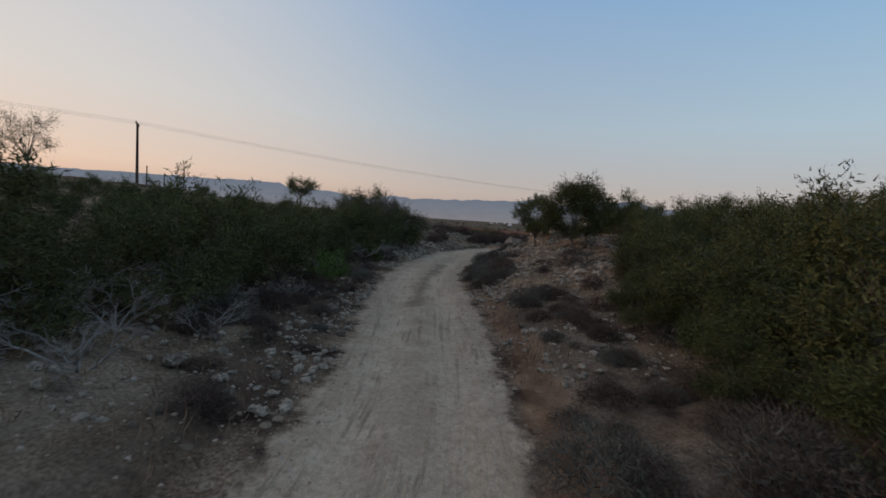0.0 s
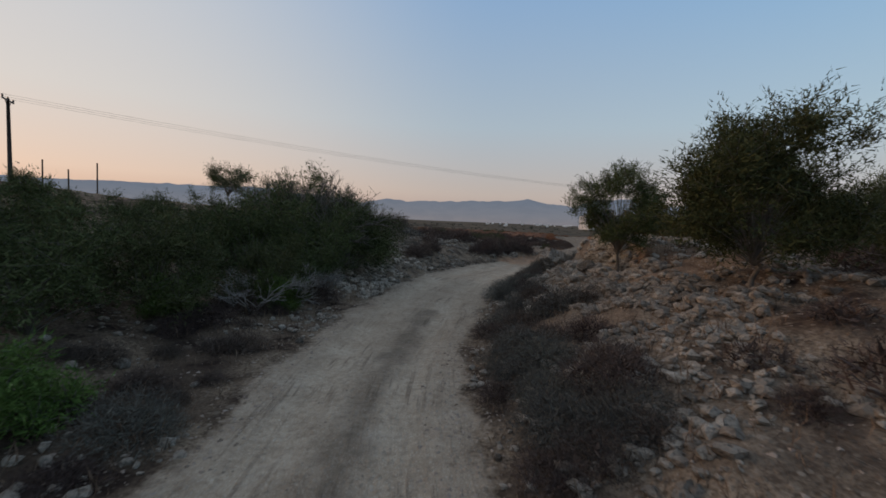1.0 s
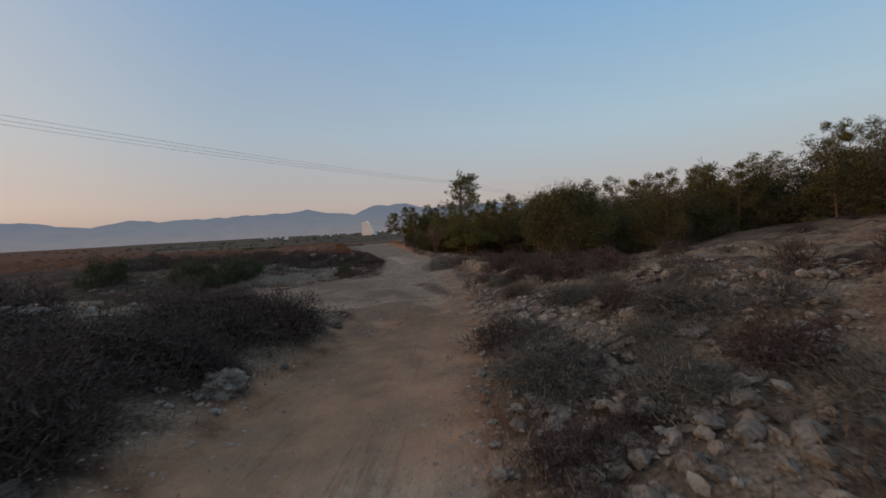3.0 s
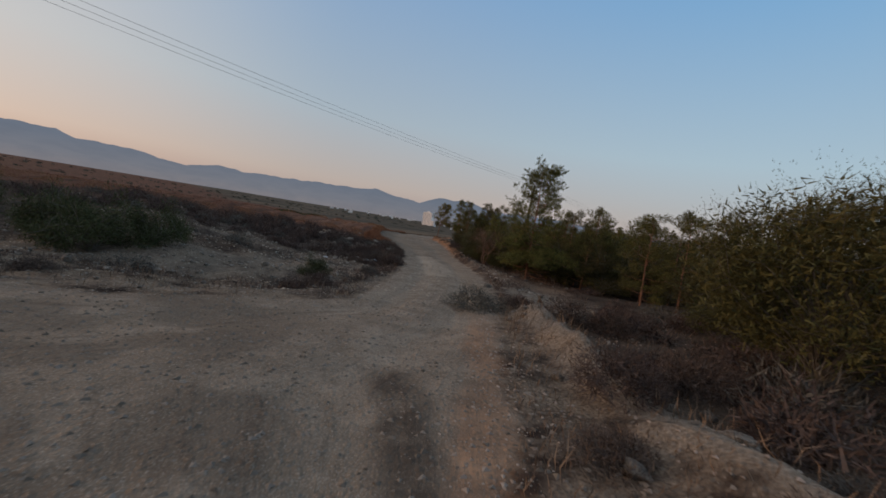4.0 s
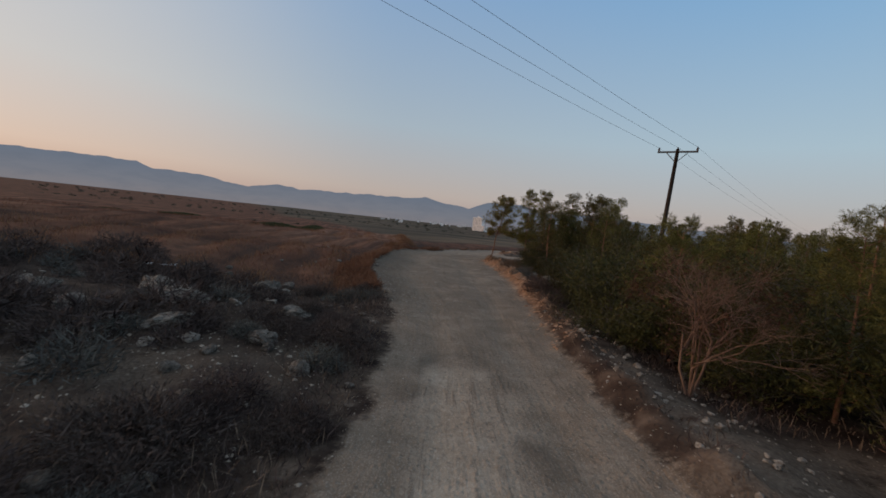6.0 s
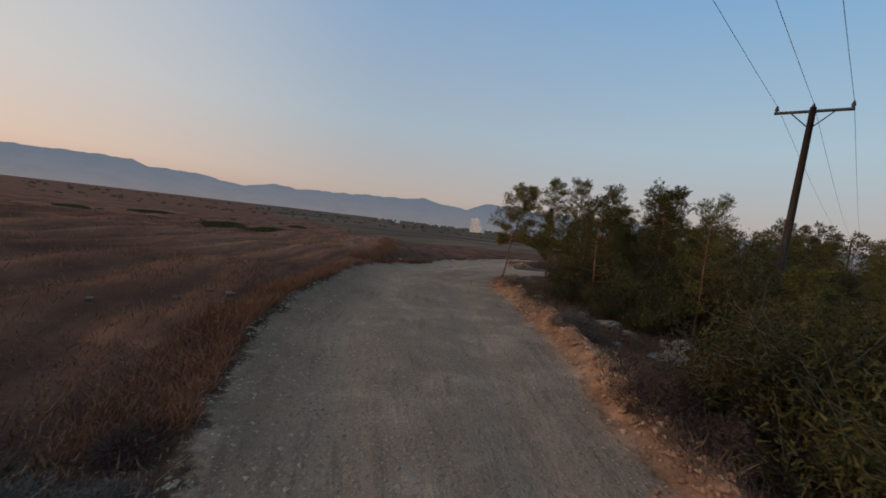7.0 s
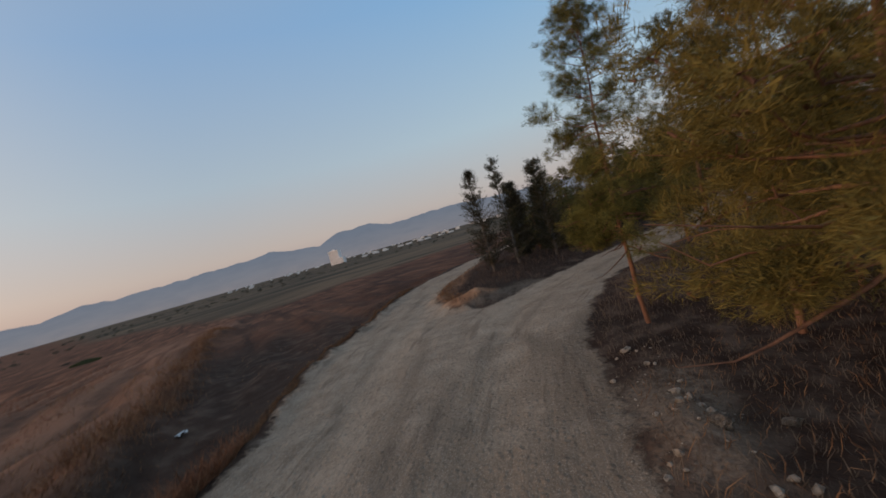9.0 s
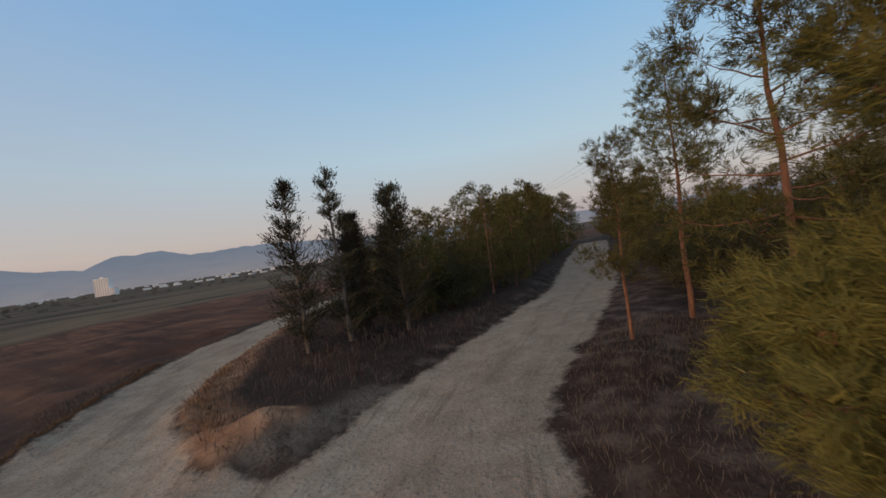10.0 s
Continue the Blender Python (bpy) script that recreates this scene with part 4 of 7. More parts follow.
def cypress_meshes(seed, height, wide, sparse=1.0):
    rng = np.random.RandomState(seed)
    t = np.linspace(0, 1, 9)
    P = np.stack([rng.normal(0, 0.02, 9).cumsum(), rng.normal(0, 0.02, 9).cumsum(), height * t], -1)
    trunk = tube(P, 0.07 * (1 - 0.85 * t), 7)
    n = int(130 * height * sparse)
    f = rng.uniform(0.05, 1.0, n)
    limbs, S, D = [], [], []
    for k in range(n // 3):
        az = rng.uniform(0, 2 * np.pi)
        w = wide * (1.05 - f[k]) ** 0.55 * (0.55 + 0.45 * min(1, f[k] * 5)) * rng.uniform(0.45, 1.1)
        b = np.array([np.interp(f[k], t, P[:, j]) for j in range(3)])
        e = b + [np.cos(az) * w, np.sin(az) * w, w * rng.uniform(0.2, 0.9)]
        limbs.append(tube(np.stack([b, (b + e) / 2, e]), [0.012, 0.008, 0.004], 4))
        m = 46
        u = rng.uniform(0.2, 1.1, (m, 1))
        S.append(b + (e - b) * u + rng.normal(0, 0.05, (m, 3)))
        D.append(np.tile((e - b) / (np.linalg.norm(e - b) + 1e-6) + [0, 0, 0.6], (m, 1)) + unit(rng, m) * 0.6)
    S, D = np.concatenate(S), np.concatenate(D)
    V, F = blades(S, D, rng.uniform(0.06, 0.12, len(S)), 0.020, rng, 0.3)
    return (quick_mesh("cypress_trunk", *trunk, M_BARK, True), quick_mesh("cypress_limbs", *joined(limbs), M_BARK, True), quick_mesh("cypress_crown", V, F, M_CYPRESS))


def bare_meshes(seed, height, spread, material, depth=4, start=5, thick=1.0):
    """A leafless shrub, forked again and again."""
    rng = np.random.RandomState(seed)
    out = []

    def grow(p, d, length, r, level):
        q = p + d * length * 0.5 + rng.normal(0, 0.04, 3) * length
        e = p + d * length
        out.append(tube(np.stack([p, q, e]), [r, r * 0.8, r * 0.6], 5 if level > 2 else 4))
        if level:
            for _ in range(rng.randint(2, 5)):
                nd_ = d + rng.normal(0, 0.55, 3) * [1, 1, 0.6] + [0, 0, 0.08]
                grow(p + (e - p) * rng.uniform(0.55, 1.0), nd_ / np.linalg.norm(nd_), length * rng.uniform(0.55, 0.8), r * 0.58, level - 1)

    for k in range(start):
        az = k * 2 * np.pi / start + rng.normal(0, 0.4)
        d = np.array([np.cos(az) * spread, np.sin(az) * spread, height * 0.9])
        grow(np.array([0, 0, -0.05]), d / np.linalg.norm(d), 0.42 * np.linalg.norm(d), thick * (0.018 + 0.008 * height), depth)
    return quick_mesh("bare_wood", *joined(out), material, True)


def plant(name, meshes, x, y, label, category, group, turn=0.0, scale=1.0, sink=0.04, parts=("trunk", "branchwork", "crown"), tilt=(0, 0)):
    ob = thing(name, label, category, group)
    for nm, me in zip(parts, meshes):
        part(nm, me, ob)
    ob.matrix_basis = pose(x, y, ground_z(x, y) - sink, tilt[0], tilt[1], turn) @ Matrix.Diagonal((scale, scale, scale, 1))
    return ob


def clone(ob, x, y, turn, scale, label="", sink=0.04):
    c = copy_thing(ob, pose(x, y, ground_z(x, y) - sink, 0, 0, turn))
    c.scale = (scale, scale, scale * (0.9 + 0.2 * ((turn * 7.1) % 1)))
    return tagged(c, label)


rng = np.random.RandomState(5)

# -- the acacia thicket beside the first stretch --
THICKET = "thicket of acacia shrubs"
LBL = "dense dark-green acacia shrub with narrow leaves"
shrubs = [bush_meshes(21 + k, 2.2, 1.5, 9000, (0.085, 0.022)) for k in range(3)]
first = [plant("acacia_shrub", m, x, y, LBL, "shrub", THICKET, t, 1.0, parts=("branchwork", "foliage"))
         for m, (x, y, t) in zip(shrubs, [(-4.9, 4.3, 10), (-4.3, 7.2, 80), (-3.9, 10.4, 200)])]
LEFT_SHRUBS = [(-6.6, 2.8), (-6.8, 6.0), (-5.9, 9.0), (-4.9, 12.6), (-6.6, 11.7), (-8.4, 8.8), (-8.8, 4.9), (-7.9, 14.2), (-5.2, 15.6), (-6.9, 17.4),
               (-9.6, 12.3), (-10.8, 8.2), (-9.4, 17.5), (-11.5, 15.5), (-11.2, 4.2), (-13.2, 11.5), (-13.6, 19.5), (-8.0, 20.8), (-10.8, 22.0), (-5.9, 19.6), (-14.5, 24.5), (-16.2, 16.0), (-15.5, 7.0), (-18.5, 21.0), (-4.6, 8.9), (-5.4, 10.8), (-7.3, 9.6), (-5.0, 5.7), (-6.0, 13.6), (-7.6, 15.8), (-8.2, 11.2), (-9.2, 14.8), (-4.9, 17.6), (-8.4, 18.9), (-7.0, 22.0), (-9.4, 23.8), (-6.4, 4.4), (-8.0, 6.6), (-12.4, 18.4), (-11.4, 12.0)]
for k, (x, y) in enumerate(LEFT_SHRUBS):
    tall = (2.3 - 0.075 * x - ground_z(x, y)) / 2.7
    clone(first[k % 3], x + rng.normal(0, 0.15), y + rng.normal(0, 0.15), rng.uniform(0, 360), max(0.5, tall) * rng.uniform(0.85, 1.08))
RIGHT_SHRUBS = [(4.9, 2.6, 1.06), (5.4, 4.7, 1.0), (4.9, 6.6, 0.85), (6.4, 6.2, 1.05), (6.6, 8.5, 0.95), (8.0, 7.0, 1.0), (7.8, 10.4, 0.95), (9.4, 9.0, 1.0), (9.4, 12.4, 1.0), (7.4, 12.8, 0.72), (11.2, 11.0, 1.0),
                (11.0, 14.6, 1.0), (13.2, 13.0, 1.0), (10.0, 16.6, 0.85), (12.6, 17.6, 1.0), (14.8, 16.0, 1.1), (9.4, 22.4, 1.0), (11.6, 20.8, 1.05), (13.8, 22.0, 1.1), (11.0, 24.6, 0.85), (16.0, 19.5, 1.1), (5.3, 8.5, 0.72), (5.1, 10.1, 0.66), (5.8, 11.6, 0.68), (6.4, 13.2, 0.6), (4.6, 9.3, 0.5), (4.3, 3.5, 0.55), (3.9, 4.9, 0.42), (4.1, 2.2, 0.5), (4.5, 6.0, 0.55), (4.2, 7.6, 0.45), (7.2, 15.0, 0.6), (8.4, 17.4, 0.7), (9.0, 19.6, 0.75)]
for k, (x, y, s) in enumerate(RIGHT_SHRUBS):
    clone(first[k % 3], x, y, rng.uniform(0, 360), s * rng.uniform(0.92, 1.05))
# the tall bush that crowds the bend, with bare tops
bend = [plant("acacia_shrub", shrubs[k % 3], x, y, "big rounded dark-green shrub crowding the track", "shrub", THICKET, 40 * k, s, parts=("branchwork", "foliage"))
        for k, (x, y, s) in enumerate([(-3.6, 19.4, 0.7), (-3.4, 21.4, 0.95), (-4.9, 21.2, 1.0), (-2.9, 23.4, 1.12), (-4.6, 23.6, 1.25), (-6.3, 22.8, 0.9), (-2.7, 24.9, 0.95), (-4.2, 25.6, 1.15), (-5.9, 25.4, 1.1)])]
hollow_bush = bush_meshes(32, 0.9, 0.9, 4200, (0.07, 0.014), M_FRESH_DULL)
fresh = bush_meshes(31, 0.9, 0.8, 5200, (0.09, 0.018), M_FRESH)
for k, (x, y, s) in enumerate([(-3.6, 13.7, 0.9), (-3.5, 12.4, 0.6), (-3.4, 19.2, 0.9), (-4.6, 17.6, 0.8)]):
    plant("leafy_shrub", fresh, x, y, "low bright-green leafy shrub at the thicket's edge", "shrub", "fresh green shrubs", 70 * k, s, parts=("branchwork", "foliage"))
for k, (x, y, s) in enumerate([(3.3, 48.6, 1.5), (4.4, 49.6, 1.2), (2.2, 49.4, 1.3), (8.7, 48.3, 0.6), (-1.2, 52.0, 1.4)]):
    plant("leafy_shrub", hollow_bush, x, y, "low dull-green shrub in the brushy hollow", "shrub", "shrubs in the hollow", 50 * k, s, parts=("branchwork", "foliage"))
dry = bare_meshes(41, 0.9, 0.9, M_DEAD)
for k, (x, y, s, t) in enumerate([(-4.1, 5.6, 0.9, 0), (-3.7, 7.6, 0.75, 90), (-5.2, 6.4, 1.0, 200), (-3.5, 4.4, 0.8, 40), (-4.4, 3.4, 0.9, 120), (-3.3, 6.4, 0.7, 250), (-4.9, 5.0, 1.1, 310), (-3.1, 9.4, 0.6, 20), (-2.9, 21.2, 0.7, 30), (-3.0, 23.4, 0.6, 140), (-3.35, 19.6, 1.25, 60), (-3.7, 18.6, 1.1, 200), (-3.1, 20.6, 1.0, 300)]):
    plant("dead_bush", [dry], x, y, "bleached leafless bush with tangled twigs", "dead bush", "dead bushes", t, s, parts=("branchwork",))
topbare = bare_meshes(42, 1.6, 0.8, M_BARK, 4, 6)
for k, (x, y, s) in enumerate([(-4.0, 24.9, 2.0), (-3.6, 23.0, 1.85), (-5.2, 23.6, 1.8)]):
    plant("bare_bush", [topbare], x, y, "leafless dark bush rising out of green shrubs", "bush", "bare bushes", 60 * k, s, parts=("branchwork",))

# -- the two airy trees on the bank --
TREES = "willow-leaved trees on the bank"
airy = bush_meshes(51, 2.75, 1.2, 26000, (0.095, 0.0135), clear=0.16, clumps=64, trunk=0.20, ball=True, core=14)
plant("acacia_tree", airy, 4.1, 19.75, "small willow-leaved tree on the stony bank", "tree", TREES, 20, 0.92, parts=("branchwork", "crown"))
broad = bush_meshes(52, 2.85, 1.45, 24000, (0.10, 0.018), clear=0.05, clumps=60, trunk=0.14, ball=True)
plant("acacia_tree", broad, 5.0, 16.7, "broad willow-leaved tree, darker and denser than its neighbour", "tree", TREES, 75, 1.0, parts=("branchwork", "crown"))
plant("acacia_tree", broad, 11.7, 28.1, "willow-leaved tree on the crest of the bank", "tree", TREES, 160, 0.82, parts=("branchwork", "crown"))
plant("acacia_tree", airy, 7.4, 21.6, "small willow-leaved tree on the stony bank", "tree", TREES, 220, 0.85, parts=("branchwork", "crown"))
round_tree = bush_meshes(54, 2.5, 1.6, 9000, (0.11, 0.022), clear=0.40, clumps=46, trunk=0.3, ball=True, core=30)
plant("acacia_tree", round_tree, -12.2, 33.4, "small round-headed tree on the rise", "tree", "trees on the rise", 40, (5.1 - ground_z(-12.2, 33.4)) / 3.0, parts=("branchwork", "crown"))
thin_tree = bush_meshes(53, 2.75, 1.5, 2200, (0.10, 0.018), clear=0.30, clumps=34, trunk=0.18, ball=True, core=5)
plant("acacia_tree", thin_tree, -27.5, 26.5, "thin open-crowned tree against the glow", "tree", "trees on the rise", 200, 1.5, parts=("branchwork", "crown"))

# -- the pine wood --
WOOD = "pine wood"
PL = "young Aleppo pine with olive-green needles"
FAR = dict(needle=0.085, width=0.0105, per=170, puff=(0.24, 0.40), core=16, inner=0.45, twig=20)
NEAR = dict(needle=0.055, width=0.0037, per=400, core=8, twig=13)
pines = [pine_meshes(61, 5.4, 0.05, 2.3, 330, needle=0.09, width=0.009, per=270, low=1.0, droop=0.2, core=16, puff=(0.24, 0.42), inner=0.25, boughs=tuple((0.12 + 0.02 * (k % 8), 47 * k, (1.75 + 0.12 * (k % 4)) * (0.55 if 20 < 47 * k % 360 < 175 else 1.0)) for k in range(18)) + tuple((0.20 + 0.025 * (k % 9), 180 + 53 * k, 1.25 + 0.1 * (k % 4)) for k in range(14))), pine_meshes(62, 4.7, 0.16, 1.45, 104, **FAR), pine_meshes(63, 4.0, 0.08, 1.6, 112, **FAR),
         pine_meshes(64, 3.2, 0.03, 1.5, 104, low=1.0, **FAR), pine_meshes(65, 5.2, 0.30, 1.5, 120, needle=0.10, width=0.010, per=190, puff=(0.24, 0.40), core=10, inner=0.4)]
thin = [pine_meshes(68 + k, 4.6, 0.04 + 0.05 * k, 1.8, 110, needle=0.15, width=0.032, per=60, low=1.0, puff=(0.32, 0.5), core=10) for k in range(2)]
big = plant("pine_tree", pines[0], 19.4, 54.75, "tall Aleppo pine with low sweeping boughs beside the track", "pine", WOOD, 15, 1.08)
leaning = plant("pine_tree", pine_meshes(66, 3.75, 0.42, 1.4, 300, (0.50, -0.40), girth=0.85, low=0.95, puff=(0.14, 0.26), inner=0.38, droop=0.05, boughs=((0.44, 100, 0.7), (0.46, 20, 1.4), (0.44, -40, 1.4), (0.48, -90, 1.0), (0.50, 60, 1.0), (0.45, 0, 1.2), (0.47, -20, 0.9), (0.5, 180, 0.6), (0.50, 10, 1.2), (0.52, -25, 1.3), (0.54, 40, 1.1), (0.43, 130, 0.45)), needles=M_PINE_YELLOW, **NEAR), 21.72, 77.1, "Aleppo pine with yellower needles and leaning reddish trunk", "pine", WOOD, 10, 1.0)
plant("pine_tree", pine_meshes(67, 4.9, 0.24, 1.3, 290, low=1.0, droop=0.4, girth=0.7, puff=(0.14, 0.25), inner=0.4, gap=(0.40, 0.62, 35, 185), boughs=((0.32, 118, 0.62), (0.36, 104, 0.7), (0.29, 96, 0.62), (0.36, 82, 0.8), (0.40, 92, 0.72), (0.30, 140, 0.36), (0.38, 122, 0.5), (0.33, 68, 0.9), (0.38, 150, 0.34), (0.31, 88, 0.66), (0.34, 5, 1.2), (0.38, 35, 1.15), (0.36, 60, 0.95), (0.39, 76, 0.8), (0.36, 20, 0.9), (0.42, -15, 1.3), (0.40, 45, 1.05), (0.63, 96, 0.8), (0.66, 84, 0.65), (0.36, 200, 0.8), (0.39, 215, 1.0), (0.30, 225, 1.0), (0.36, 255, 1.1), (0.33, 108, 0.55), (0.41, 60, 0.9), (0.30, 75, 0.7), (0.46, 215, 0.9), (0.50, 240, 0.9), (0.54, 200, 0.7), (0.48, 270, 1.0), (0.44, 190, 0.7), (0.54, 80, 0.55), (0.57, 66, 0.75), (0.52, 58, 0.7)), needles=M_PINE_LIT, **NEAR), 25.3, 80.5, "Aleppo pine with straight orange-brown trunk and drooping boughs", "pine", WOOD, 0, 1.0)
plant("pine_tree", pine_meshes(70, 4.8, 0.20, 1.5, 250, (0.0, 0.1), low=1.0, droop=0.12, girth=0.8, puff=(0.17, 0.29), inner=0.35, needles=M_PINE_LIT, **NEAR), 25.4, 78.7, "Aleppo pine with bare orange-brown lower trunk", "pine", WOOD, 130, 1.0)
protos = [plant("pine_tree", pines[k], x, y, PL, "pine", WOOD, t, s) for k, x, y, t, s in
          [(1, 23.9, 74.3, 40, 0.82), (2, 21.0, 58.5, 0, 0.75), (3, 20.6, 61.6, 90, 0.95), (4, 33.0, 82.2, 10, 1.0)]]
protos += [plant("pine_tree", thin[k], x, y, PL, "pine", WOOD, 30, 0.8) for k, x, y in [(0, 27.0, 60.0), (1, 30.0, 68.0)]]
SPOTS = [(21.6, 49.3, 1, 0.92, 0), (22.6, 48.4, 0, 0.88, 0), (23.6, 51.4, 1, 0.95, 0), (22.6, 53.4, 1, 0.82, 0), (31.3, 83.0, 3, 0.63, 1), (25.2, 71.4, 0, 0.78, 0), (25.2, 51.2, 0, 0.95, 0), (26.9, 50.0, 1, 1.1, 0), (28.2, 52.6, 0, 0.92, 0), (23.2, 53.6, 2, 0.9, 0), (22.2, 57.2, 2, 1.0, 0), (30.4, 49.0, 0, 1.0, 0), (37.0, 88.6, 0, 0.9, 1), (22.2, 64.6, 2, 0.8, 0), (24.6, 66.6, 1, 0.72, 0), (25.6, 69.2, 2, 0.8, 0), (26.4, 72.4, 0, 0.75, 0), (24.2, 75.8, 1, 0.8, 0),
         (27.2, 78.6, 0, 0.72, 0), (28.6, 81.0, 3, 0.95, 0), (30.2, 79.6, 0, 1.05, 0), (22.4, 62.4, 1, 0.75, 0), (22.8, 58.2, 2, 0.9, 0), (21.6, 53.2, 2, 0.9, 0), (22.6, 55.8, 0, 0.85, 0), (24.6, 56.6, 0, 0.95, 0), (27.0, 55.4, 1, 1.15, 0), (24.2, 59.0, 0, 0.95, 0), (26.6, 58.6, 1, 1.2, 0), (29.0, 57.0, 0, 1.05, 0), (26.0, 61.5, 0, 1.0, 0), (28.6, 62.0, 1, 1.2, 0), (26.8, 77.4, 2, 0.8, 0), (28.4, 77.6, 2, 0.9, 0), (29.8, 78.8, 2, 0.95, 0), (30.6, 76.8, 2, 1.0, 0), (28.2, 75.4, 2, 0.9, 0), (31.8, 78.6, 2, 1.0, 0), (27.4, 74.0, 2, 0.9, 0), (28.0, 79.2, 2, 0.9, 0), (26.4, 76.0, 2, 0.75, 0), (21.4, 41.6, 2, 1.0, 0), (22.6, 44.2, 1, 0.85, 0), (23.6, 40.2, 0, 0.75, 0), (21.0, 38.2, 2, 0.95, 0), (24.2, 43.0, 2, 1.1, 0), (22.8, 36.6, 1, 0.8, 0), (25.4, 38.6, 1, 0.9, 0), (24.0, 34.0, 2, 1.0, 0), (26.4, 35.6, 0, 0.8, 0), (21.2, 34.2, 2, 0.9, 0), (20.8, 44.6, 2, 0.9, 0), (26.2, 41.8, 1, 1.0, 0), (22.2, 46.6, 2, 1.0, 0), (19.4, 36.2, 2, 0.8, 0), (27.4, 31.8, 1, 0.9, 0), (24.4, 30.6, 2, 1.0, 0), (44, 89.8, 0, 0.7, 0), (47, 90.8, 1, 0.8, 0), (50, 91.8, 0, 0.75, 0), (53, 92.6, 1, 0.85, 0), (56.5, 93.6, 0, 0.9, 0), (41.4, 89.0, 2, 0.8, 0), (38.6, 88.4, 2, 0.6, 0)]
for x, y, k, s, _ in SPOTS:
    clone(protos[k], x, y, rng.uniform(0, 360), s)
for x, y, s in [(25.8, 76.4, 0.72), (26.6, 74.8, 0.75)]:
    clone(big, x, y, rng.uniform(0, 360), s, "dense dark pine with boughs down to the ground")
count = 0
while count < 150:
    x, y = rng.uniform(14, 62), rng.uniform(36, 104)
    sd_, _, dl_, dr_, w_, _ = (float(v[0]) for v in plan(np.array([x]), np.array([y])))
    gap = 4.6 if y < 50 or 64 < y < 76 else 3.4
    if sd_ < gap or (dl_ < dr_ and not w_) or w_:
        continue
    if (46 < y < 51 and x < 27) or math.hypot(x - 18.5, y - 53.9) < 2.5 or math.hypot(x - 25.4, y - 80.5) < 2.5 or (y > 86 and x < 30):
        continue
    near_ = sd_ < 9
    clone(protos[rng.choice([0, 1, 2, 2]) if near_ else rng.randint(4, 6)], x, y, rng.uniform(0, 360), rng.uniform(0.55, 0.85) * (0.8 if y < 50 else 1.0) * (0.9 if y < 76 else 1.15))
    count += 1
for x, y, k, s_ in [(34.6, 89.6, 4, 0.6), (36.2, 91.0, 5, 0.7), (38.8, 89.4, 4, 0.75), (40.4, 91.4, 5, 0.85), (42.6, 90.2, 4, 0.8), (44.8, 92.4, 5, 0.95), (47.0, 91.6, 4, 0.9), (49.6, 93.2, 5, 1.0), (37.8, 93.4, 5, 0.75),
                    (41.6, 94.2, 4, 0.8), (45.4, 96.0, 5, 0.9), (50.5, 96.4, 4, 1.0), (54.0, 94.6, 5, 1.0), (34.2, 91.6, 5, 0.5), (35.6, 94.0, 4, 0.5), (39.6, 96.4, 5, 0.6), (53.0, 99.0, 4, 0.9), (57.0, 97.5, 5, 1.0), (55, 92.5, 4, 1.0), (58, 94, 5, 1.0), (61, 95, 4, 1.05), (64, 96, 5, 1.05), (67, 97.5, 4, 1.1), (60, 99, 4, 1.1), (52, 85.5, 5, 1.0), (56, 86.5, 4, 1.0), (60, 87.5, 5, 1.1), (64, 88.5, 4, 1.1), (68, 90, 5, 1.1), (72, 91, 4, 1.1), (48, 84.5, 4, 0.9), (58, 95.5, 5, 1.3), (62, 96.8, 4, 1.3), (66, 98, 5, 1.35), (70, 99.2, 4, 1.4), (63, 100, 5, 1.3), (68, 102, 4, 1.4), (75, 98.2, 5, 1.4), (80, 99, 4, 1.5), (76, 92.4, 5, 1.4), (81, 94, 4, 1.5)]:
    clone(protos[k], x, y, rng.uniform(0, 360), s_)
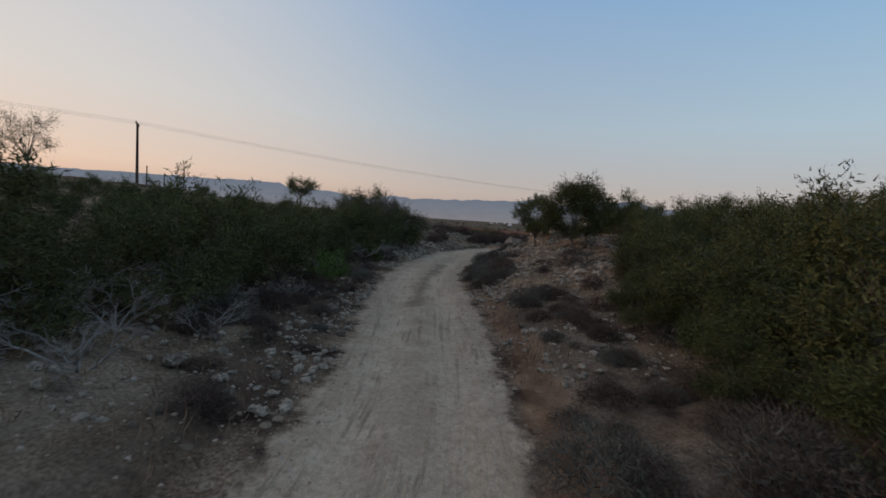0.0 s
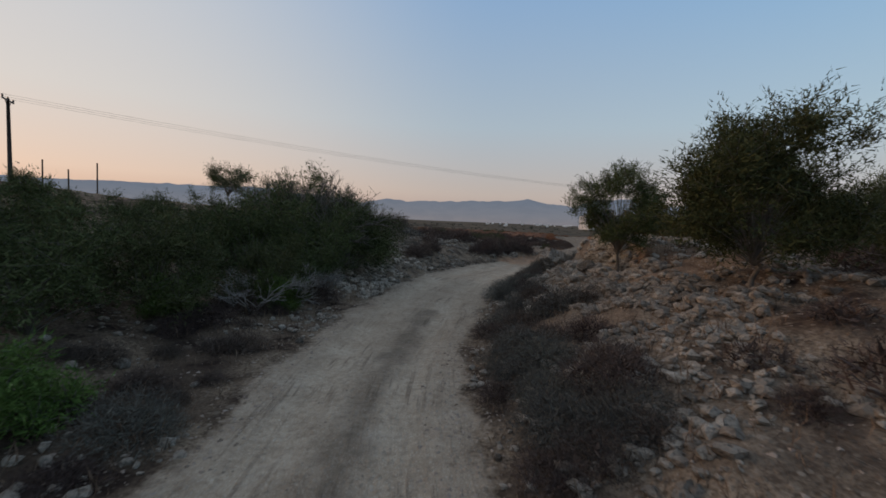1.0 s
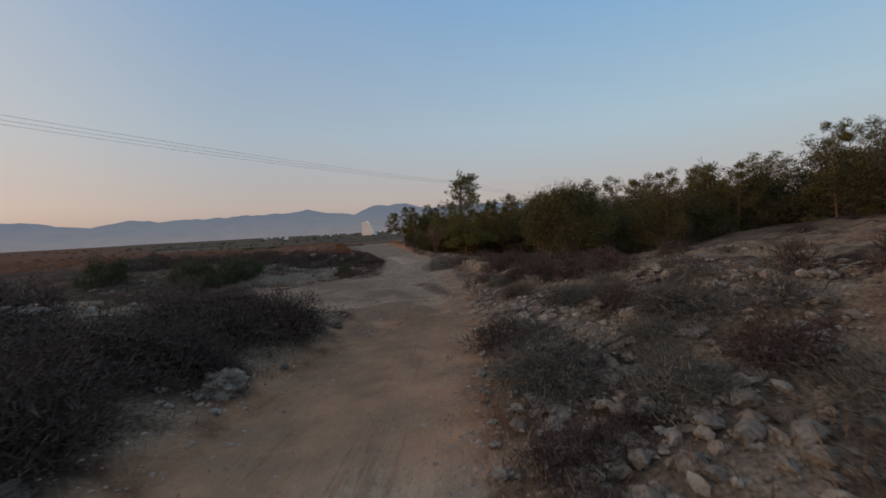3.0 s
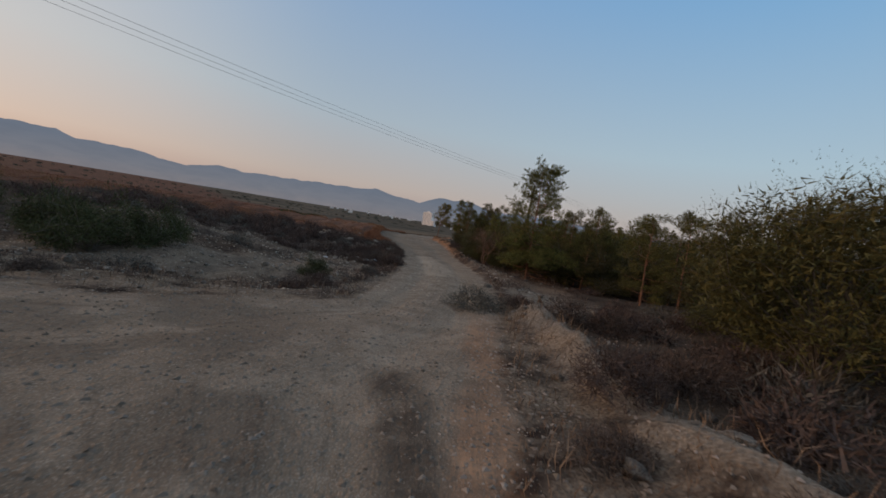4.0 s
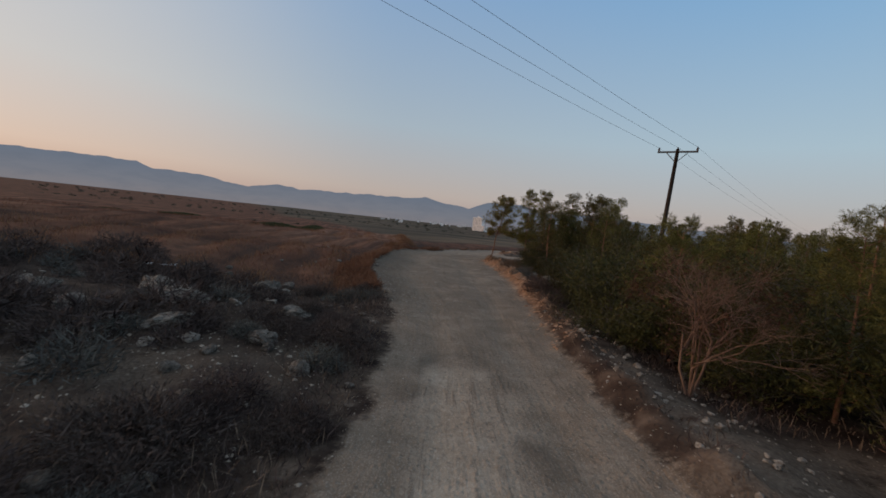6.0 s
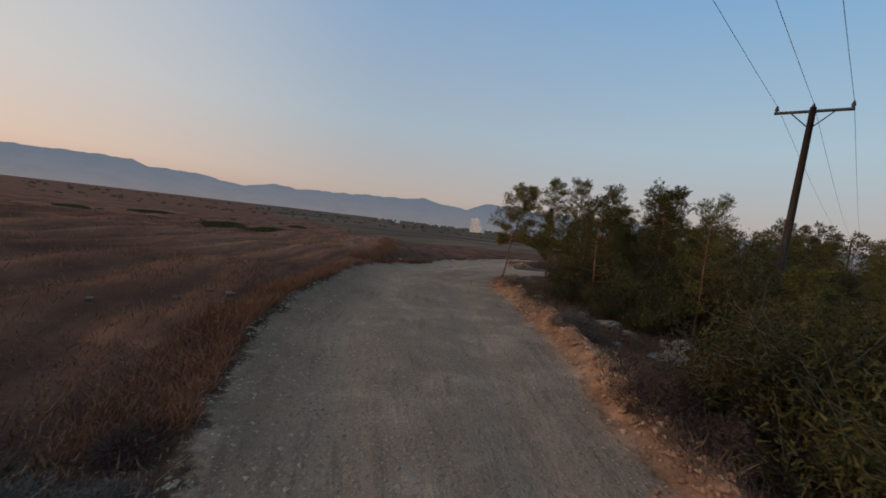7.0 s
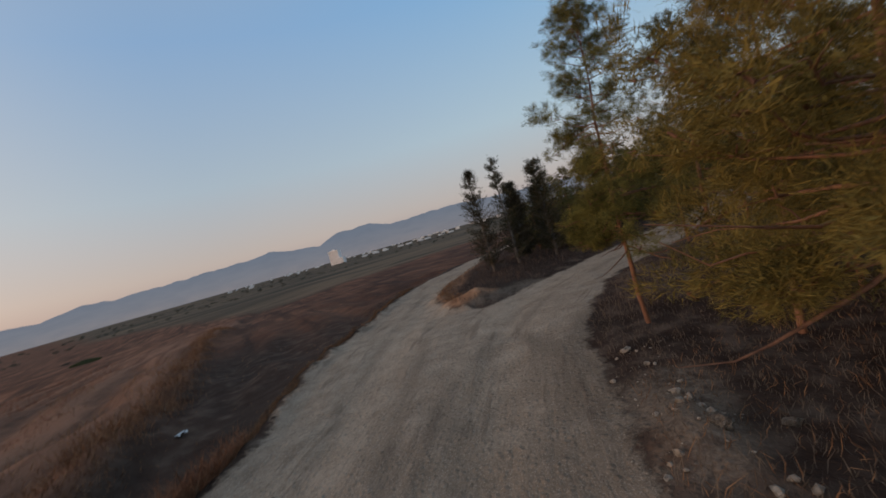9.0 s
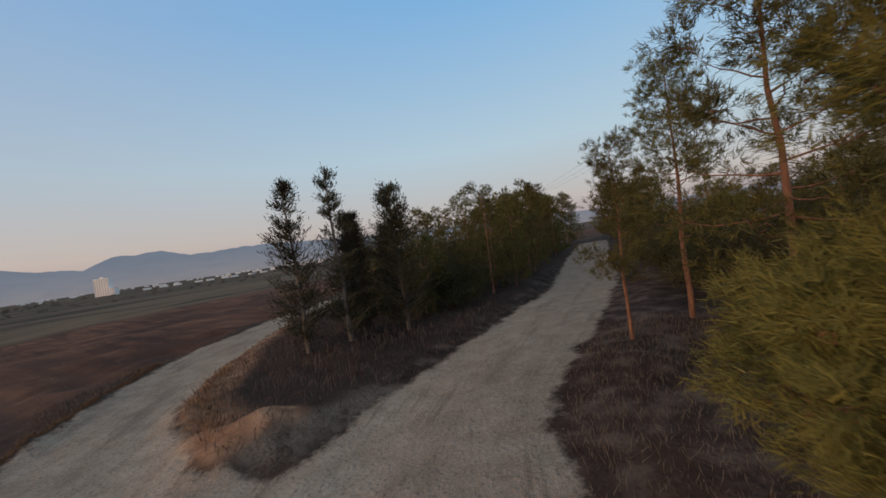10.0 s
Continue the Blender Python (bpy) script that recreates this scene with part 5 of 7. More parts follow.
# broad-leaved understorey along the wood's edge
under = [bush_meshes(71 + k, 1.9, 1.4, 7600, (0.085, 0.012), M_UNDER) for k in range(2)]
proto_u = [plant("olive_shrub", under[0], 20.0, 62.6, "dense olive-green shrub at the wood's edge", "shrub", "understorey shrubs", 0, 1.15, parts=("branchwork", "foliage")),
           plant("olive_shrub", under[1], 21.3, 66.0, "dense olive-green shrub at the wood's edge", "shrub", "understorey shrubs", 80, 1.1, parts=("branchwork", "foliage"))]
for x, y, s in [(21.0, 63.6, 1.35), (24.6, 67.6, 1.1), (24.4, 73.0, 0.9), (24.6, 75.2, 1.0), (24.6, 74.0, 1.0), (23.4, 74.9, 0.75), (24.1, 76.3, 0.8), (23.2, 72.8, 0.65), (24.3, 72.0, 0.85), (25.4, 77.2, 0.7), (26.4, 71.8, 1.0), (26.0, 68.4, 1.2), (20.3, 61.2, 0.95), (21.0, 60.2, 1.35), (21.4, 65.4, 1.3), (21.4, 58.0, 1.1), (21.6, 55.6, 1.2), (20.6, 59.4, 0.9),
                (21.2, 43.8, 1.6), (20.6, 39.6, 1.6), (22.4, 41.4, 1.5), (20.4, 36.2, 1.3), (22.6, 37.8, 1.5), (22.4, 34.4, 1.4), (20.6, 42.8, 1.3), (23.0, 45.2, 1.4), (25.0, 46.4, 1.5), (19.0, 38.4, 1.1),
                (24.6, 38.8, 1.7), (24.4, 35.4, 1.6), (19.4, 32.0, 1.3), (21.6, 31.4, 1.4), (16.5, 40.6, 0.85), (17.5, 42.2, 1.0), (16.8, 38.2, 0.9), (18.6, 40.4, 1.1), (15.9, 36.6, 0.8), (17.8, 36.8, 1.0), (18.8, 43.6, 1.1),
                (22.4, 52.6, 1.25), (24.2, 51.8, 1.4), (26.2, 51.2, 1.5), (23.4, 54.8, 1.5), (25.6, 53.8, 1.5), (28.2, 50.2, 1.5), (28.4, 53.0, 1.6), (24.4, 57.4, 1.5), (30.0, 47.6, 1.6), (31.6, 50.2, 1.6), (29.8, 52.4, 1.7),
                (25.8, 73.2, 1.2), (26.8, 75.8, 1.2), (22.0, 60.6, 1.3), (26.0, 70.2, 1.4), (25.0, 66.4, 1.4), (27.4, 72.2, 1.5), (28.6, 75.0, 1.4), (23.8, 63.2, 1.4),
                (35.2, 89.0, 0.9), (36.8, 90.4, 1.1), (38.6, 91.0, 1.2), (40.6, 92.6, 1.3), (42.8, 92.2, 1.4), (45.2, 94.2, 1.5), (36.0, 92.4, 1.1), (34.4, 90.2, 0.8), (37.8, 94.6, 1.2), (41.0, 95.6, 1.3), (47.6, 94.4, 1.5), (50.2, 95.2, 1.6),
                (33.4, 80.6, 1.0), (35.6, 81.6, 1.0), (37.8, 82.6, 1.1), (40.4, 82.4, 1.3), (43.2, 83.4, 1.4), (46.4, 83.6, 1.5), (49.6, 84.8, 1.6), (31.0, 78.6, 1.1), (34.2, 78.0, 1.4), (38.6, 79.6, 1.5)]:
    clone(proto_u[rng.randint(0, 2)], x, y, rng.uniform(0, 360), s)
russet = bush_meshes(75, 2.4, 1.7, 6000, (0.07, 0.012), M_RUSSET, M_BARK, clear=0.25, clumps=30, trunk=0.12, ball=True, core=20)
withered = [bare_meshes(77, 2.7, 0.75, M_WITHERED, 6, 4, 0.7), bush_meshes(78, 2.4, 1.5, 6500, (0.05, 0.007), M_RUSSET, M_WITHERED, clear=0.25, clumps=36, trunk=0.22, ball=True, core=4)[1]]
plant("withered_tree", withered, 18.95, 59.1, "withered russet tree with pale forked stems", "tree", "", 0, 0.95, parts=("branchwork", "foliage"))
stemmed = bush_meshes(76, 2.9, 1.75, 60000, (0.042, 0.0085), M_OLIVE, M_BARK, clear=0.16, clumps=80, trunk=0.12, ball=True, core=90)
plant("stemmed_tree", stemmed, 14.6, 39.3, "airy olive-green tree with many reddish stems", "tree", "", 0, 1.0, parts=("branchwork", "crown"))

plant("withered_bush", russet, -7.7, 42.4, "withered russet bush on the skyline", "bush", "", 0, 0.42, parts=("branchwork", "foliage"))

# -- cypresses in the fork --
CYP = "cypresses in the fork"
cy = [cypress_meshes(81, 3.95, 0.85, 1.0), cypress_meshes(82, 4.1, 0.66, 0.6), cypress_meshes(83, 3.75, 0.95, 1.8)]
for k, x, y, s in [(0, 29.9, 89.8, 1.0), (1, 30.7, 89.2, 1.02), (2, 32.1, 88.6, 1.0), (2, 31.2, 89.3, 0.82), (2, 31.8, 90.1, 0.85), (2, 32.9, 89.7, 0.76)]:
    plant("cypress_tree", cy[k], x, y, ("thin-crowned dark cypress in the fork of the track", "thin-crowned dark cypress in the fork of the track", "dense dark columnar cypress in the fork of the track")[k], "cypress", CYP, 50 * k + 9 * s * 40, s)

# -- dwarf scrub cushions --
cushions = [scrub_mesh(91, 0.46, 0.40, 4000, M_SCRUB), scrub_mesh(92, 0.42, 0.30, 3300, M_SCRUB), scrub_mesh(93, 0.50, 0.40, 4400, M_GREYSCRUB), scrub_mesh(94, 0.30, 0.24, 2000, M_GREYSCRUB)]
LABELS = ["rounded cushion of dark dry thorny scrub", "low cushion of dark dry thorny scrub", "rounded cushion of grey dry scrub", "small tuft of grey dry scrub"]


CUSHIONS = []


def cushion(x, y, k, s):
    if pale_hollow(np.array([x]), np.array([y]))[0] > 0.45 or (15.2 < y < 20.2 and x > 2.7 and int(x * 97) % 10 < 7):
        return
    CUSHIONS.append((float(x), float(y), int(k), s, rng.uniform(0, 360), rng.uniform(0.8, 1.1)))


def set_cushions(keep):
    """The nearest to the track become things; the rest are joined, by kind of scrub."""
    P = np.array([c[:2] for c in CUSHIONS])
    off, _, _, _, _, land = plan(P[:, 0], P[:, 1])
    rank = np.argsort(off)
    rest_ = {M_SCRUB: [], M_GREYSCRUB: []}
    for n_, i in enumerate(rank):
        x, y, k, s, turn, squash = CUSHIONS[i]
        m = pose(x, y, float(land[i]) - 0.05, 0, 0, turn) @ Matrix.Diagonal((s, s, s * squash, 1))
        if n_ < keep:
            ob = tagged(new("dwarf_scrub", cushions[k]), LABELS[k], "scrub", "dwarf scrub cushions")
            ob.matrix_basis = m
            continue
        me = cushions[k]
        co = np.empty(len(me.vertices) * 3, np.float32)
        me.vertices.foreach_get("co", co)
        M = np.array(m)
        tris = co.reshape(-1, 3, 3)[(n_ % 6)::6]
        mid = tris.mean(1, keepdims=True)
        V = (mid + (tris - mid) * 2.0).reshape(-1, 3) @ M[:3, :3].T + M[:3, 3]
        rest_[M_SCRUB if k < 2 else M_GREYSCRUB].append((V, np.arange(len(V)).reshape(-1, 3)))
    for material, name, label in ((M_SCRUB, "dark_scrub_patches", "scattered cushions of dark dry thorny scrub"), (M_GREYSCRUB, "grey_scrub_patches", "scattered cushions of grey dry scrub")):
        if rest_[material]:
            tagged(new(name, quick_mesh(name, *joined(rest_[material]), material)), label, "scrub", kind="stuff")


spots = []
while len(spots) < 290:
    y = rng.uniform(1, 72)
    x = rng.uniform(-9, 34)
    spots.append((x, y)) if -9 + 0.25 * y < x < 9 + 0.28 * y else None
sx, sy = np.array(spots).T
sd_a, _, dl_a, dr_a, w_a, _ = plan(sx, sy)
for x, y, d_, l_, r_ in zip(sx, sy, sd_a, dl_a, dr_a):
    if d_ < 0.35 or (l_ < r_ and y > 66) or (r_ < l_ and y > 52 and d_ > 1.5):
        continue
    dens = 1.0 if d_ < 2.2 else 0.75
    if r_ < l_ and 20.5 < y < 24 or l_ < r_ and 24 < y < 30 and d_ < 4.5:
        dens *= 0.4
    if rng.rand() < dens:
        cushion(x, y, rng.randint(0, 4), rng.uniform(0.7, 1.5))
# the thick dark fringe on the inside of the first bend and the dark verge beside the middle stretch
for k in range(56):
    f = (k / 55) ** 1.25
    y = 13.5 + 14 * f
    cushion(np.interp(y, [p[1] for p in RIGHT[:12]], [p[0] for p in RIGHT[:12]]) + rng.uniform(0.4, 1.4), y, rng.choice([0, 2, 1, 2, 3]), rng.uniform(0.65, 1.2))
for k in range(22):
    y = rng.uniform(2, 11)
    cushion(np.interp(y, [p[1] for p in RIGHT[:12]], [p[0] for p in RIGHT[:12]]) + rng.uniform(0.6, 2.6), y, rng.choice([0, 1, 1, 3]), rng.uniform(0.5, 0.95))
for k in range(18):
    y = rng.uniform(10.5, 18.5)
    cushion(np.interp(y, [p[1] for p in RIGHT[:12]], [p[0] for p in RIGHT[:12]]) + rng.uniform(1.3, 4.6), y, rng.choice([0, 1, 0, 1, 2]), rng.uniform(0.7, 1.4))
for k in range(34):
    y = rng.uniform(34.5, 47)
    cushion(np.interp(y, [p[1] for p in RIGHT[10:18]], [p[0] for p in RIGHT[10:18]]) + rng.uniform(1.6, 6.5), y, rng.choice([0, 1, 0, 1, 3]), rng.uniform(0.7, 1.5))
for k in range(44):
    y = rng.uniform(26.5, 38)
    x = np.interp(y, [p[1] for p in LEFT[:13]], [p[0] for p in LEFT[:13]]) - rng.uniform(1.2, 11)
    cushion(x, y, rng.choice([0, 1, 0, 2]), rng.uniform(0.9, 1.9))
for k in range(44):
    y = rng.uniform(53, 66)
    cushion(np.interp(y, [44.6, 51.5, 57, 61, 65], [9.3, 12, 13.6, 14.5, 14.9]) - rng.uniform(0.4, 2.6), y, rng.choice([0, 1, 0, 1, 3]), rng.uniform(0.6, 1.2))

# grey domes over the bank past the bend, dark mats beside the road
R_Y, R_X = [p[1] for p in RIGHT[:18]], [p[0] for p in RIGHT[:18]]
for k in range(40):
    y = rng.uniform(24.5, 34)
    o = 0.5 + 4.6 * rng.rand() ** 0.8
    cushion(np.interp(y, R_Y, R_X) + o, y, rng.choice([0, 1, 1]) if o < 1.6 else rng.choice([2, 2, 0, 3]), rng.uniform(0.6, 1.1))
for k in range(18):
    y = rng.uniform(31.0, 36.2)
    cushion(np.interp(y, [p[1] for p in LEFT[9:14]], [p[0] for p in LEFT[9:14]]) - rng.uniform(0.5, 2.4), y, rng.choice([0, 1]), rng.uniform(1.0, 1.7))
for k in range(46):
    y = rng.uniform(1.5, 12)
    cushion(np.interp(y, R_Y, R_X) + rng.uniform(1.1, 4.2), y, rng.choice([0, 1, 1, 3]), rng.uniform(0.45, 0.95))
for k in range(40):
    y = rng.uniform(3.6, 19)
    cushion(np.interp(y, [p[1] for p in LEFT[:8]], [p[0] for p in LEFT[:8]]) - rng.uniform(0.5, 2.4), y, rng.choice([0, 1, 1, 0]), rng.uniform(0.5, 1.0))
for k in range(70):
    x, y = rng.uniform(2.5, 12.4), rng.uniform(53, 66)
    if pale_hollow(np.array([x]), np.array([y]))[0] < 0.3:
        cushion(x, y, rng.choice([0, 1, 0, 1, 3]), rng.uniform(0.8, 1.5))
for k in range(34):
    x, y = rng.uniform(12.2, 19.5), rng.uniform(36.5, 45)
    if to_line(x, y, BERM) > 0.7:
        cushion(x, y, rng.choice([0, 1, 0, 2]), rng.uniform(0.8, 1.6))

for k in range(95):
    x, y = rng.uniform(-3, 12.5), rng.uniform(55.2, 69)
    if x < 13.5 - 0.25 * (y - 55):
        cushion(x, y, rng.choice([0, 1, 0, 1, 3]), rng.uniform(1.0, 1.9))

set_cushions(300)

# ---- stones ----
def stone_mesh(seed, material, flat=0.7):
    r = np.random.RandomState(seed)
    bm = bmesh.new()
    bmesh.ops.create_icosphere(bm, subdivisions=4 if seed < 10 else 2, radius=0.5)
    planes = [(Vector(unit(r, 1)[0]), r.uniform(0.30, 0.46)) for _ in range(9)]
    for v in bm.verts:
        for n, d in planes:
            k = v.co.dot(n) - d
            if k > 0:
                v.co -= n * k * 0.85
        v.co += v.co.normalized() * (0.12 * noise.noise(v.co * 4 + Vector((seed, 0, 0))) + 0.09 * noise.noise(v.co * 9) + 0.05 * noise.noise(v.co * 19))
        v.co.z *= flat
    me = bpy.data.meshes.new("stone")
    bm.to_mesh(me)
    bm.free()
    me.materials.append(material)
    return me


def pebble_mesh(seed, material):
    r = np.random.RandomState(seed)
    bm = bmesh.new()
    bmesh.ops.create_icosphere(bm, subdivisions=1, radius=0.5)
    for v in bm.verts:
        v.co *= r.uniform(0.72, 1.15)
        v.co.z *= 0.65
    me = bpy.data.meshes.new("stone")
    bm.to_mesh(me)
    bm.free()
    me.materials.append(material)
    return me


boulders = [stone_mesh(k, M_ROCK, f) for k, f in ((3, 0.75), (4, 0.6), (5, 0.7), (6, 0.5))]


def rest(name, me, x, y, s, label, category, group, sink=0.3, squash=1.0):
    ob = tagged(new(name, me), label, category, group)
    ob.matrix_basis = pose(x, y, ground_z(x, y) + s * (0.33 - sink) * squash, rng.uniform(-12, 12), rng.uniform(-12, 12), rng.uniform(0, 360)) @ Matrix.Diagonal((s, s * rng.uniform(0.75, 1.0), s * squash, 1))
    return ob


BEND = [(3.8, 24.35, 1.2, 0.95), (3.75, 25.25, 0.55, 0.9), (4.3, 25.5, 0.3, 1.0), (2.75, 22.05, 0.42, 0.9), (2.35, 22.35, 0.42, 1.0), (2.8, 21.7, 0.42, 0.9), (5.75, 25.7, 0.6, 0.9), (5.1, 25.75, 0.32, 1.0), (5.15, 26.5, 0.3, 1.0), (6.6, 25.9, 0.55, 0.8),
        (6.0, 27.0, 0.4, 0.9), (7.3, 28.6, 0.5, 0.8), (3.6, 32.9, 0.55, 0.9), (1.3, 35.0, 1.0, 0.6), (0.4, 33.4, 0.5, 0.9), (2.4, 31.3, 0.4, 1), (-0.2, 31.2, 0.45, 0.8)]
LOW_BANK = [(-3.0, 25.3, 0.6, 0.9), (-3.5, 26.0, 0.4, 0.9), (-2.7, 26.6, 0.32, 0.9), (-2.6, 27.6, 0.4, 0.8), (-1.6, 28.3, 0.35, 0.8), (-2.1, 29.2, 0.38, 0.7), (-1.2, 29.4, 0.3, 0.9), (-4.6, 28.2, 0.8, 0.6), (-5.4, 29.0, 0.9, 0.5),
            (-2.9, 30.4, 0.45, 0.7), (-1.7, 26.4, 0.25, 1.0), (-4.1, 26.4, 0.4, 0.8)]
CORNER = [(3.35, 22.45, 0.6, 1.0), (3.95, 22.05, 0.5, 1.0), (2.75, 22.6, 0.5, 1.0), (4.7, 22.9, 0.5, 0.9), (4.5, 21.3, 0.45, 0.9)]
HOLLOW = [(12.75, 61.9, 0.8, 0.95), (11.7, 65.2, 0.9, 0.9), (12.0, 66.6, 0.6, 0.9), (9.9, 63.2, 1.1, 0.8), (11.0, 60.9, 1.0, 0.6), (12.5, 60.6, 0.6, 0.7), (10.8, 62.2, 1.2, 0.6), (13.15, 59.5, 0.5, 0.9), (11.9, 60.0, 0.35, 0.9), (11.6, 59.5, 0.3, 1.0), (12.2, 61.0, 0.35, 1.0), (9.4, 61.4, 0.7, 0.7), (8.4, 62.4, 0.8, 0.8), (11.3, 57.0, 0.3, 0.9), (11.6, 57.3, 0.35, 0.9), (12.6, 60.3, 0.3, 1.0), (12.1, 58.6, 0.4, 0.8)]
STRAY = [(-3.0, 5.2, 0.4, 0.7), (-2.2, 9.2, 0.4, 0.7), (2.95, 6.9, 0.7, 0.4), (12.55, 40.9, 0.26, 0.9), (13.1, 38.9, 0.3, 0.9), (11.6, 38.2, 0.34, 0.8), (11.7, 37.1, 0.42, 0.7), (13.5, 38.7, 0.26, 0.9), (12.2, 39.3, 0.2, 0.9), (4.05, 43.4, 0.3, 0.8), (13.0, 44.0, 0.22, 0.9), (14.6, 44.6, 0.5, 0.8), (22.7, 71.7, 0.8, 0.6), (23.1, 71.2, 0.5, 0.8), (23.5, 70.1, 0.9, 0.75), (23.0, 69.6, 0.7, 0.7), (24.0, 69.4, 0.8, 0.8), (23.4, 69.0, 0.8, 0.6), (22.5, 69.4, 0.6, 0.6), (23.7, 70.6, 0.5, 0.8), (22.3, 72.2, 0.4, 0.8), (22.0, 74.3, 0.4, 0.6), (22.9, 78.4, 0.18, 1.0), (23.3, 78.1, 0.14, 1.0), (14.5, 49.0, 0.3, 1)]
STONY_BANK = [(2.9, 17.6, 0.43, 0.9), (3.5, 18.2, 0.50, 0.8), (3.3, 17.0, 0.31, 0.9), (4.1, 17.8, 0.37, 0.7), (2.7, 18.6, 0.31, 0.9), (3.9, 16.6, 0.28, 0.8), (4.6, 18.4, 0.25, 0.8), (3.0, 19.4, 0.25, 0.9), (5.6, 18.8, 0.31, 0.8), (2.4, 16.4, 0.22, 0.9), (3.4, 13.8, 0.25, 0.8), (4.4, 13.2, 0.28, 0.7), (4.9, 14.6, 0.25, 0.8)]
for k, (x, y, s, q) in enumerate(BEND + [(x, y, 0.78 * s, q) for x, y, s, q in HOLLOW] + STRAY + STONY_BANK + [(x + 0.5, y - 1.8, s, q) for x, y, s, q in LOW_BANK] + [(x - 0.1, y - 1.1, s, q) for x, y, s, q in CORNER]):
    rest("boulder", boulders[k % 4], x, y, s, "pale weathered limestone boulder half sunk in earth", "boulder", "limestone boulders", 0.22, q)
def layered(nt, bsdf):
    p = pos(nt)
    beds = fnoise(nt, node(nt, "Mapping", {"Vector": p, "Rotation": (0.25, 0.15, 0), "Scale": (2.2, 2.2, 7.0)}).outputs[0], 1.6, 5, 0.7)
    joints = fnoise(nt, node(nt, "Mapping", {"Vector": p, "Scale": (9.0, 9.0, 2.5)}).outputs[0], 1.0, 4, 0.6)
    f = fnoise(nt, p, 20, 4, 0.7)
    col = ramp(nt, beds, [(0.30, (0.11, 0.074, 0.050)), (0.43, (0.38, 0.275, 0.185)), (0.55, (0.56, 0.445, 0.325)), (0.70, (0.68, 0.585, 0.465))])
    col = mix(nt, ramp(nt, joints, [(0.30, 0.8), (0.40, 0.0)]), col, (0.075, 0.052, 0.036))
    col = mix(nt, ramp(nt, f, [(0.36, 0.6), (0.5, 0.0)]), col, (0.12, 0.085, 0.058))
    nt.links.new(col, bsdf.inputs["Base Color"])
    h = calc(nt, "ADD", calc(nt, "MULTIPLY", beds, 2.0), calc(nt, "ADD", joints, calc(nt, "MULTIPLY", f, 0.6)))
    nt.links.new(node(nt, "Bump", {"Height": h, "Strength": 1.0, "Distance": 0.12}).outputs[0], bsdf.inputs["Normal"])


M_CLIFF = mat("layered_limestone", layered)


def rock_face(foot, crown, layers, label):
    """A sloping face of stepped limestone beds between a foot line and a crown line on the land."""
    m, rows = 200, layers * 5
    s = np.linspace(0, 1, m)
    ends = np.linspace(0, 1, len(foot))
    A = np.stack([np.interp(s, ends, [p[j] for p in foot]) for j in (0, 1)], -1)
    B = np.stack([np.interp(s, ends, [p[j] for p in crown]) for j in (0, 1)], -1)
    za, zb = plan(*A.T)[5] - 0.12, np.maximum(plan(*B.T)[5], 1.45) + 0.02
    fade = np.minimum(1, np.minimum(s, 1 - s) * 7)
    V = []
    for i in range(rows + 1):
        v = i / rows
        bed = v * layers + 0.9 * vnoise(s * 6, s * 0 + 3, 1.0) + 0.8 * vnoise(s * 23, s * 0 + 5, 1.0, 1)
        whole, f = np.floor(bed), bed - np.floor(bed)
        shelf = (whole + step(0.25, 0.75, f)) / layers
        jog = 0.16 * vnoise(s * 7, whole * 1.7, 1.0, 1) + 0.22 * np.sign(vnoise(s * 38, whole * 2.3, 1.0, 2)) * np.abs(vnoise(s * 38, whole * 2.3, 1.0, 2)) ** 0.5 + 0.14 * vnoise(s * 85, bed * 2.7, 1.0) + 0.08 * vnoise(s * 120, bed * 2, 1.0, 3)
        u = np.clip(v + 0.25 * (v - shelf) + jog * 0.85, -0.1, 1.05)
        xy = A * (1 - u)[:, None] + B * u[:, None]
        z = za + (zb - za) * v
        land = plan(*xy.T)[5]
        z = np.maximum(z, plan(*xy.T)[5] + 0.08) if 0 < i < rows else z
        V.append(np.column_stack([xy, np.where(fade < 1, land * (1 - fade) + z * fade - 0.1 * (1 - fade), z)]))
    back = B + (B - A) * 0.35
    V.append(np.column_stack([back, plan(*back.T)[5] - 0.1]))
    k = np.arange(m * (rows + 2)).reshape(rows + 2, m)
    F = np.stack([k[:-1, :-1], k[:-1, 1:], k[1:, 1:], k[1:, :-1]], -1).reshape(-1, 4)
    tagged(new("rock_face", quick_mesh("rock_face", np.concatenate(V), F, M_CLIFF)), label, "rock face", "limestone outcrops")


